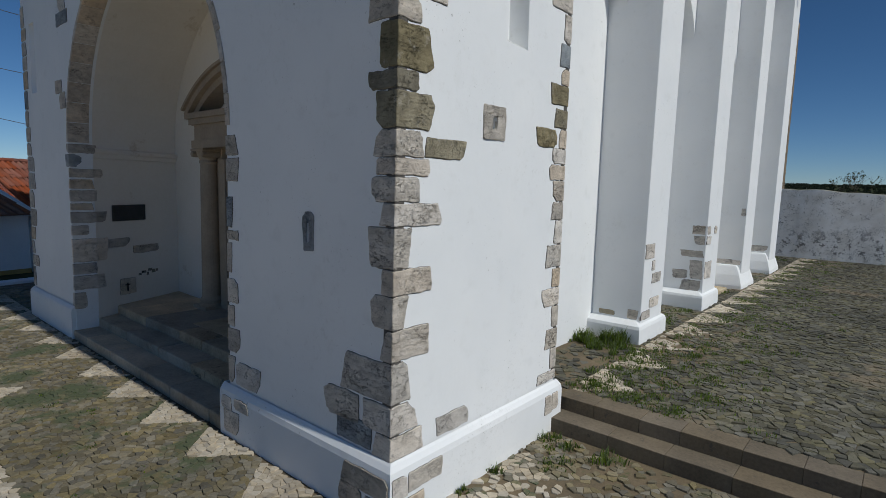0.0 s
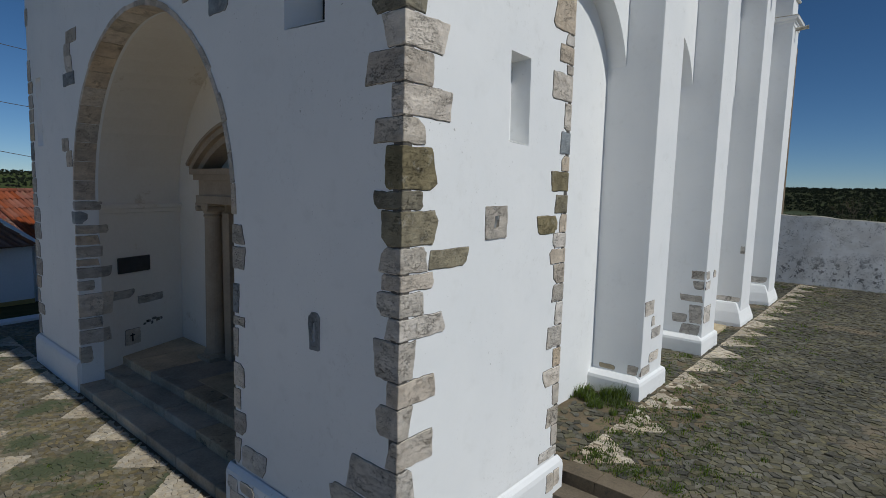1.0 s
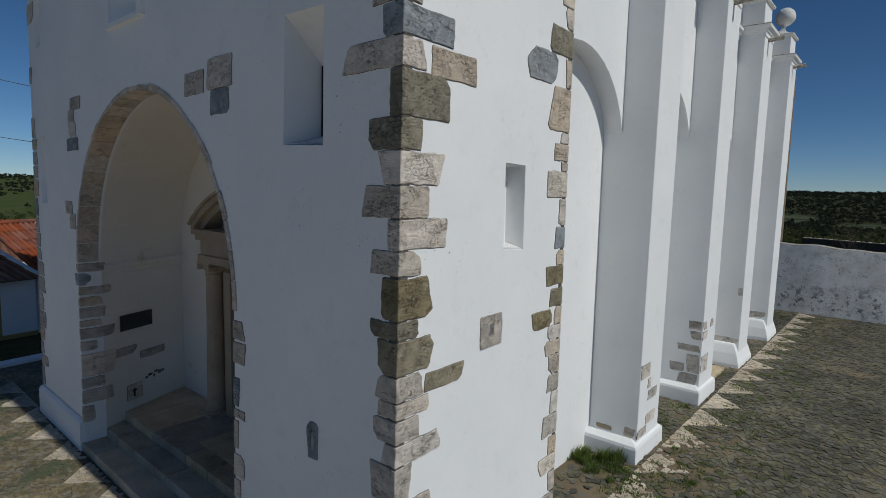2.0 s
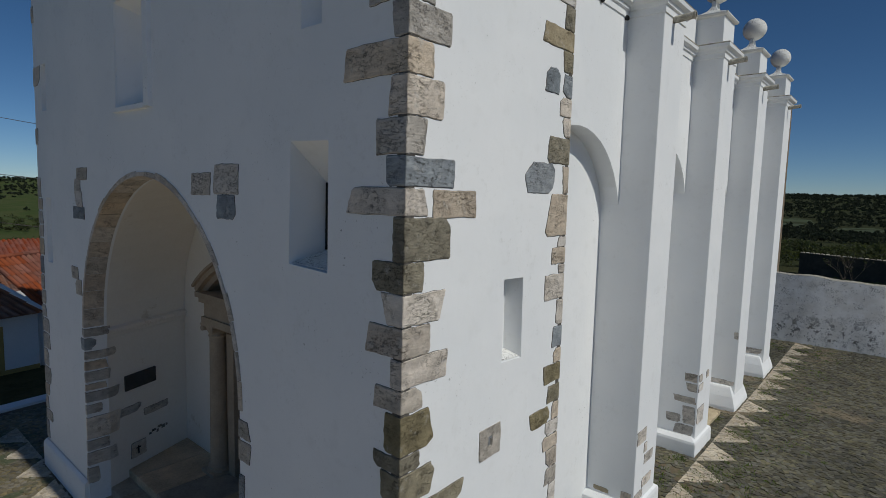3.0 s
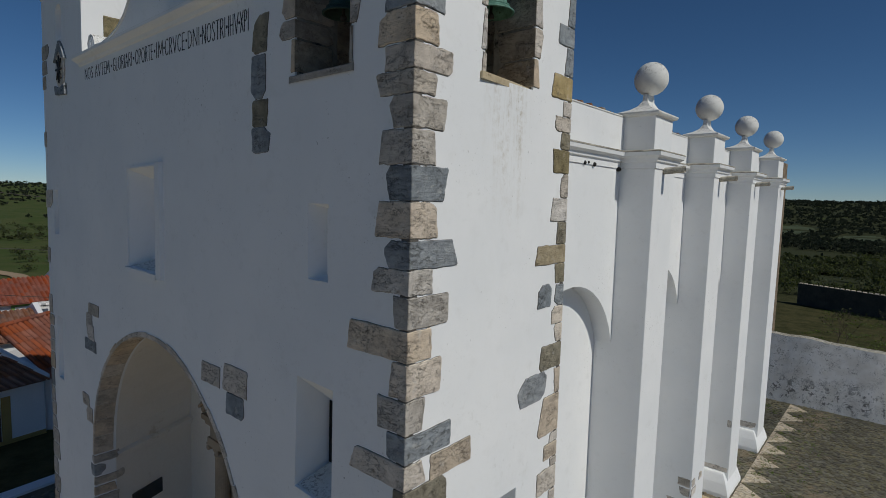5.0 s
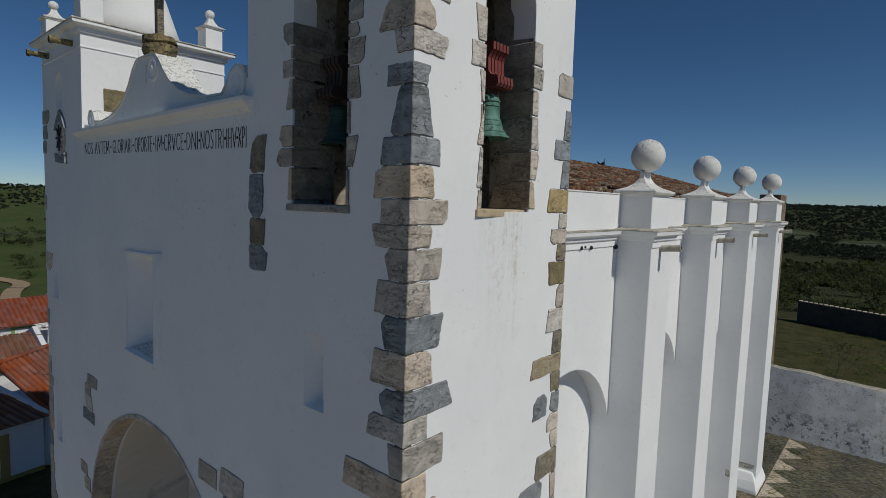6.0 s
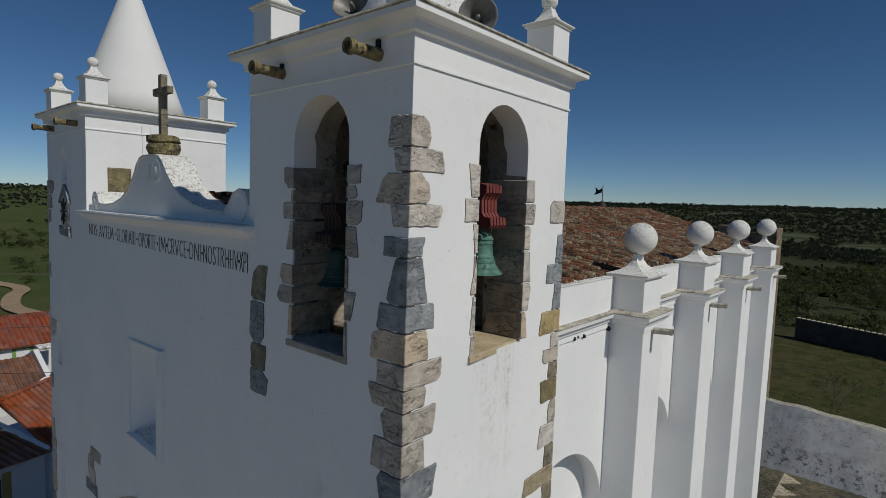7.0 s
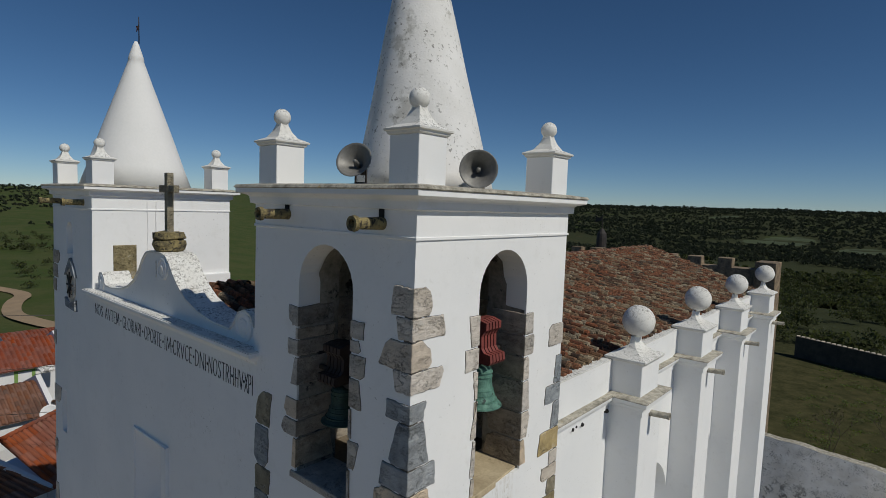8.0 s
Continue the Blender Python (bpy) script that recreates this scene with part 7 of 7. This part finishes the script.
def house(x0, x1, y0, y1, base, eave, ridge, tiles, label, green_window=False, gable=False, chimney=None):
    """A gabled house, its ridge along y."""
    h = thing("house", label, "house", "village houses")
    xm = (x0 + x1) / 2
    bm = bmesh.new()
    box(bm, x0, x1, y0, y1, base, eave)
    for y in (y0, y1):
        bm.faces.new([bm.verts.new(p) for p in ((x0, y, eave), (x1, y, eave), (xm, y, ridge))])
    part("wall", bm, HOUSE_WHITE, h)
    roof_slope("roof", h, (x1 + 0.3, y0 - 0.2, eave - 0.08), (x1 + 0.3, y1 + 0.2, eave - 0.08), (xm, y1 + 0.2, ridge + 0.05), (xm, y0 - 0.2, ridge + 0.05), tiles, 0.26)
    roof_slope("roof", h, (x0 - 0.3, y0 - 0.2, eave - 0.08), (x0 - 0.3, y1 + 0.2, eave - 0.08), (xm, y1 + 0.2, ridge + 0.05), (xm, y0 - 0.2, ridge + 0.05), tiles, 0.26)
    if green_window:
        wy = y1 - 2.0
        win = new("window")
        win.parent = h
        bm = bmesh.new()
        panel(bm, rect(wy - 0.55, wy + 0.55, eave - 1.15, eave - 0.12), [(rect(wy - 0.36, wy + 0.36, eave - 1.0, eave - 0.25), None)], 0.06, lambda u, v, d: (x1 + 0.05 - d, u, v))
        part("window_frame", bm, GREEN, win, "green window surround")
        bm = bmesh.new()
        box(bm, x1 - 0.02, x1 + 0.012, wy - 0.36, wy + 0.36, eave - 1.0, eave - 0.25)
        part("pane", bm, HOUSE_WHITE, win)
    if gable:
        bm = bmesh.new()
        for y in (y1 + 0.2,):
            pts = [(x1 + 0.35, eave - 0.3), (x1 + 0.35, eave + 0.15), (xm, ridge + 0.4), (x0 - 0.3, eave + 0.15), (x0 - 0.3, eave - 0.3)]
            panel(bm, pts, [], 0.25, lambda u, v, d: (u, y + d, v))
        part("gable_parapet", bm, HOUSE_WHITE, h, "white gable parapet")
    if chimney:
        bm = bmesh.new()
        cx, cy, s, top = chimney
        box(bm, cx - s, cx + s, cy - s, cy + s, eave - 0.2, top, 0.03)
        box(bm, cx - s * 1.15, cx + s * 1.15, cy - s * 1.15, cy + s * 1.15, top, top + 0.12, 0.02)
        part("chimney", bm, YARD, h, "grey chimney stack")
    return h


GREEN = surface("green_paint", (0.22, 0.36, 0.10), (0.15, 0.27, 0.07), 2.0, 20.0, 0.7, 0.1)
house(-45.0, -39.0, -2.0, 7.1, -3.5, 1.4, 2.5, TILE_RED, "white house with red tiled roof and green-framed window", True, True, (-38.0, 6.05, 0.38, 1.3))
house(-37.0, -31.2, -4.0, 4.4, -3.0, 0.8, 1.75, TILE_DARK, "old white house with brown tiles and gable parapet", False, True)
house(-33.5, -28.2, 4.9, 9.5, -3.0, 0.55, 1.35, TILE, "low outbuilding with white parapet and old tiles", False, True)
house(-55.0, -49.0, 6.3, 13.0, -5.0, 0.3, 0.9, TILE_RED, "house with orange tiled roof behind the others")
house(-60.0, -53.0, -6.0, 2.5, -5.0, -0.2, 0.8, TILE_DARK, "white house with brown tiled roof")
house(-47.0, -41.0, 12.5, 20.0, -4.5, -0.6, 0.4, TILE_RED, "white house with orange tiled roof")

dish = thing("satellite_dish", "small pale satellite dish on a village roof", "satellite dish")
dish.location = (-29.0, 4.07, 1.2)
bm = bmesh.new()
spin(bm, [(0.0, -0.06), (0.2, -0.045), (0.34, 0.0), (0.42, 0.05), (0.42, 0.06), (0.34, 0.015), (0.2, -0.03), (0.0, -0.045)], 20, (0, 0, 0.3), Vector((0.85, -0.3, 0.42)).to_track_quat("Z", "Y").to_matrix())
part("reflector", bm, HOUSE_WHITE, dish, smooth=True)
bm = bmesh.new()
spin(bm, [(0.025, -0.9), (0.025, 0.3), (0.0, 0.31)], 8)
part("mast", bm, IRON, dish)

# street and low white kerb wall below the square
bm = bmesh.new()
pts = [(-15.25, 6.5), (-15.1, 1.1), (-14.9, -0.4), (-14.0, -3.0), (-13.3, -7.0)]
for a, b in zip(pts, pts[1:]):
    d = Vector((b[0] - a[0], b[1] - a[1], 0)).normalized()
    n = Vector((-d.y, d.x, 0)) * 0.22
    vs = []
    for p in (a, b):
        for o in (-1, 1):
            for z in (-0.6, 0.2):
                vs.append(bm.verts.new((p[0] + n.x * o, p[1] + n.y * o, z)))
    for f in ((0, 1, 3, 2), (4, 6, 7, 5), (0, 4, 5, 1), (2, 3, 7, 6), (1, 5, 7, 3)):
        bm.faces.new([vs[i] for i in f])
tagged(link("kerb", bm, HOUSE_WHITE), "low whitewashed kerb wall along the square", "kerb", kind="structure")
bm = bmesh.new()
bm.faces.new([bm.verts.new(p) for p in ((-15.8, -14, -0.42), (-15.8, 14, -0.42), (-19.6, 14, -0.6), (-19.0, -14, -0.6))])
tagged(link("road", bm, ASPHALT), "narrow grey village street", "road", kind="structure")

# overhead wires
for k, (p, q) in enumerate((((-20, -3.0, 8.9), (-19.5, 9.0, 7.9)), ((-20, -3.0, 7.0), (-19.5, 9.0, 6.1)), ((-20, -3.0, 5.7), (-19.5, 9.0, 3.9)))):
    bm = bmesh.new()
    p, q = Vector(p), Vector(q)
    prev = None
    for i in range(17):
        t = i / 16
        c = p.lerp(q, t) - Vector((0, 0, 0.25 * math.sin(math.pi * t)))
        cur = [bm.verts.new(c + Vector((dx, 0, dz))) for dx, dz in ((-0.012, 0), (0.012, 0), (0, 0.018))]
        if prev:
            for m in range(3):
                bm.faces.new((prev[m], prev[(m + 1) % 3], cur[(m + 1) % 3], cur[m]))
        prev = cur
    tagged(link("overhead_wire", bm, IRON), "thin dark overhead wire across the street", "wire", "overhead wires")

# dirt track and far town
bm = bmesh.new()
track = [(-100, 40), (-112, 27), (-120, 24.5), (-132, 22.5), (-142, 23.5), (-152, 26), (-160, 30), (-172, 29), (-190, 20), (-215, 8)]
for _ in range(3):
    track = [track[0]] + [(a[0] * u + b[0] * (1 - u), a[1] * u + b[1] * (1 - u)) for a, b in zip(track, track[1:]) for u in (0.75, 0.25)] + [track[-1]]
fine = []
for a, b in zip(track, track[1:]):
    for i in range(2):
        fine.append((a[0] + (b[0] - a[0]) * i / 2, a[1] + (b[1] - a[1]) * i / 2))
prev = None
for i, (x, y) in enumerate(fine[:-1]):
    dx, dy = fine[i + 1][0] - x, fine[i + 1][1] - y
    l = math.hypot(dx, dy)
    nx, ny = -dy / l * 1.7, dx / l * 1.7
    cur = [bm.verts.new((x + nx * s, y + ny * s, max(land_z(x + nx * s * 1.3, y + ny * s * 1.3), land_z(x, y)) + 0.35)) for s in (-1, 1)]
    if prev:
        bm.faces.new((prev[0], prev[1], cur[1], cur[0]))
    prev = cur
DIRT = surface("dirt_track", (0.36, 0.26, 0.16), (0.26, 0.19, 0.12), 0.3, 4.0, 1.0, 0.4)
tagged(link("dirt_track", bm, DIRT), "winding pale dirt track through the fields", "track", kind="structure")
bm = bmesh.new()
tr = random.Random(4)
for i in range(60):
    a = radians(tr.uniform(160.5, 168.5))
    d = 2300 + tr.uniform(-40, 40)
    x, y = d * math.cos(a), d * math.sin(a)
    z = land_z(x, y)
    w = tr.uniform(5, 14)
    box(bm, x - w, x + w, y - w, y + w, z - 5, z + tr.uniform(3, 9))
# white walls greyed: the haze of distance put into their colour
HAZED_TOWN = surface("hazed_town_walls", (0.36, 0.37, 0.38), (0.24, 0.25, 0.26), 0.05, 0.3, 0.9, 0.0)
tagged(link("far_town", bm, HAZED_TOWN), "distant white town on the horizon, greyed by painted haze", "town", kind="stuff")

# ---- trees ----


def crowns(name, label, spots, seed, mat, leaf=0.3, tight=1.0):
    """Uneven crowns of small leaf clumps on short trunks. spots: x, y, z, radius, height, clumps."""
    r = np.random.RandomState(seed)
    V, Fc = [], []
    for x, y, z, rad, high, n in spots:
        lobes = r.normal(0, 0.45 * tight, (4, 3)) * (rad, rad, high * 0.3) + (x, y, z + high * 0.62 * tight)
        for _ in range(n):
            c = lobes[r.randint(4)] + r.normal(0, 0.33 * tight, 3) * (rad, rad, high * 0.32)
            s = rad * r.uniform(0.5, 1.0) * leaf * (math.sqrt(24 / n) if leaf > 0.4 and n > 24 else 1.0)
            u, v = r.normal(0, 1, 3), r.normal(0, 1, 3)
            u *= s / np.linalg.norm(u)
            v *= s * 0.8 / np.linalg.norm(v)
            b = len(V)
            V += [tuple(c - u), tuple(c + v), tuple(c + u), tuple(c - v + (0, 0, s * 0.4))]
            Fc += [(b, b + 1, b + 2), (b, b + 2, b + 3)]
    me = bpy.data.meshes.new(name)
    me.from_pydata(V, [], Fc)
    me.materials.append(mat)
    tagged(new(name, me), label, "woods", kind="stuff")


wr = random.Random(31)
FIELDS = [(-118, 790, 34, 120), (-30, 690, 24, 70), (-360, 1500, 30, 90)]   # clearings: middle, half sizes


def in_field(x, y, grow=1.0):
    for fx, fy, a, b in FIELDS:
        if ((x - fx) / a / grow) ** 2 + ((y - fy) / b / grow) ** 2 < 1 + 0.5 * noise.noise(Vector((x / 45, y / 45, 4))):
            return True
    return False


MEADOW = surface("far_meadow", (0.055, 0.075, 0.022), (0.032, 0.046, 0.016), 0.03, 0.4, 1.0, 0.0)
for fx, fy, a, b in FIELDS:
    bm = bmesh.new()
    grid = {}
    for i in range(-16, 17):
        for j in range(-16, 17):
            x, y = fx + a * 1.3 * i / 16, fy + b * 1.3 * j / 16
            if in_field(x, y):
                grid[i, j] = bm.verts.new((x, y, land_z(x, y) + 0.5))
    for i, j in list(grid):
        q = [grid.get(p) for p in ((i, j), (i + 1, j), (i + 1, j + 1), (i, j + 1))]
        if all(q):
            bm.faces.new(q)
    tagged(link("meadow", bm, MEADOW, True), "small green clearing between distant dark woods", "meadow", "clearings in the woods", kind="structure")
far = []
while len(far) < 15000:
    a = radians(wr.uniform(82, 124))
    d = 120 * math.exp(wr.uniform(0, 3.2))
    x, y = 3 + d * math.cos(a), -3 + d * math.sin(a)
    if in_field(x, y, 1.05) or (noise.noise(Vector((x / 110, y / 110, 2))) > 0.36 and d < 900):
        continue
    s = wr.uniform(1.0, 2.4) * (1 + d / 900)
    far.append((x, y, land_z(x, y), s, s * wr.uniform(1.2, 1.9), 16 if d > 320 else 110))
for _ in range(2600):
    a = radians(wr.uniform(155, 176))
    d = 300 * math.exp(wr.uniform(0, 2.0))
    x, y = 3 + d * math.cos(a), -3 + d * math.sin(a)
    if noise.noise(Vector((x / 150, y / 90, 7))) < (0.05 if d < 700 else -0.6):
        continue
    s = wr.uniform(1.4, 2.6) * (1 + d / 1400)
    far.append((x, y, land_z(x, y), s, s * 1.4, 14))
crowns("valley_woods", "dark green trees scattered through the valley", [t for t in far if math.hypot(t[0], t[1]) < 420], 11, LEAF, 0.5, 0.6)
crowns("far_woods", "dark green wooded hillsides", [t for t in far if math.hypot(t[0], t[1]) >= 420], 1, FAR_LEAF, 0.5, 0.6)
olive = []
for i in range(26):
    for j in range(9):
        x, y = -175 - i * 9 + wr.uniform(-2, 2), 8 + j * 9 + wr.uniform(-2, 2) + i * 1.2
        if wr.random() < 0.6 and noise.noise(Vector((x / 40, y / 40, 1))) > -0.15:
            olive.append((x, y, land_z(x, y) - 0.3, wr.uniform(1.5, 2.6), wr.uniform(3.0, 4.2), 170))
crowns("olive_grove", "rows of grey-green olive trees in the fields", olive, 2, LEAF, 0.16)
near = []
for _ in range(110):
    x, y = wr.uniform(-26, 30), wr.uniform(60, 150)
    near.append((x, y, land_z(x, y) - 0.4, wr.uniform(1.2, 2.6), wr.uniform(1.6, 3.2), 420))
crowns("thicket", "dense dark thicket of trees beyond the boundary wall", near, 3, LEAF, 0.13)
weeds = []
for _ in range(900):
    x, y = wr.uniform(-2, 24), wr.uniform(24.4, 56)
    weeds.append((x, y, land_z(x, y) - 0.05, wr.uniform(0.2, 0.6), wr.uniform(0.08, 0.3), 40))
crowns("weeds", "low weeds and scrub on the slope behind the yard", weeds, 6, BLADE, 0.12)


def shrub(x, y, z, high, seed):
    """A thin bare bush with a few leaves."""
    r = random.Random(seed)
    s = thing("shrub", "thin half-bare shrub behind the yard wall", "shrub", "shrubs behind the wall")
    s.location = (x, y, z)
    bm = bmesh.new()
    tips = []

    def limb(p, d, l, w, n):
        q = p + d * l
        side = d.orthogonal().normalized()
        other = d.cross(side)
        a = [bm.verts.new(p + (side * math.cos(t) + other * math.sin(t)) * w) for t in (0, 2.1, 4.2)]
        b = [bm.verts.new(q + (side * math.cos(t) + other * math.sin(t)) * w * 0.6) for t in (0, 2.1, 4.2)]
        for i in range(3):
            bm.faces.new((a[i], a[(i + 1) % 3], b[(i + 1) % 3], b[i]))
        tips.append(q)
        if n:
            for _ in range(3):
                limb(q, (d + Vector((r.uniform(-0.7, 0.7), r.uniform(-0.7, 0.7), r.uniform(-0.1, 0.5)))).normalized(), l * r.uniform(0.55, 0.8), w * 0.6, n - 1)
    for _ in range(3):
        limb(Vector((r.uniform(-0.2, 0.2), 0, 0)), Vector((r.uniform(-0.4, 0.4), r.uniform(-0.3, 0.3), 1)).normalized(), high * 0.42, 0.02, 3)
    part("branches", bm, BARK, s)
    bm = bmesh.new()
    for p in tips:
        if r.random() < 0.6:
            for _ in range(3):
                c = p + Vector([r.uniform(-0.06, 0.06) for _ in range(3)])
                bm.faces.new([bm.verts.new(c + Vector([r.uniform(-0.05, 0.05) for _ in range(3)])) for _ in range(3)])
    part("leaves", bm, LEAF, s)


shrub(1.0, 27.0, 1.9, 2.0, 1)
shrub(3.0, 27.5, 2.1, 1.9, 2)
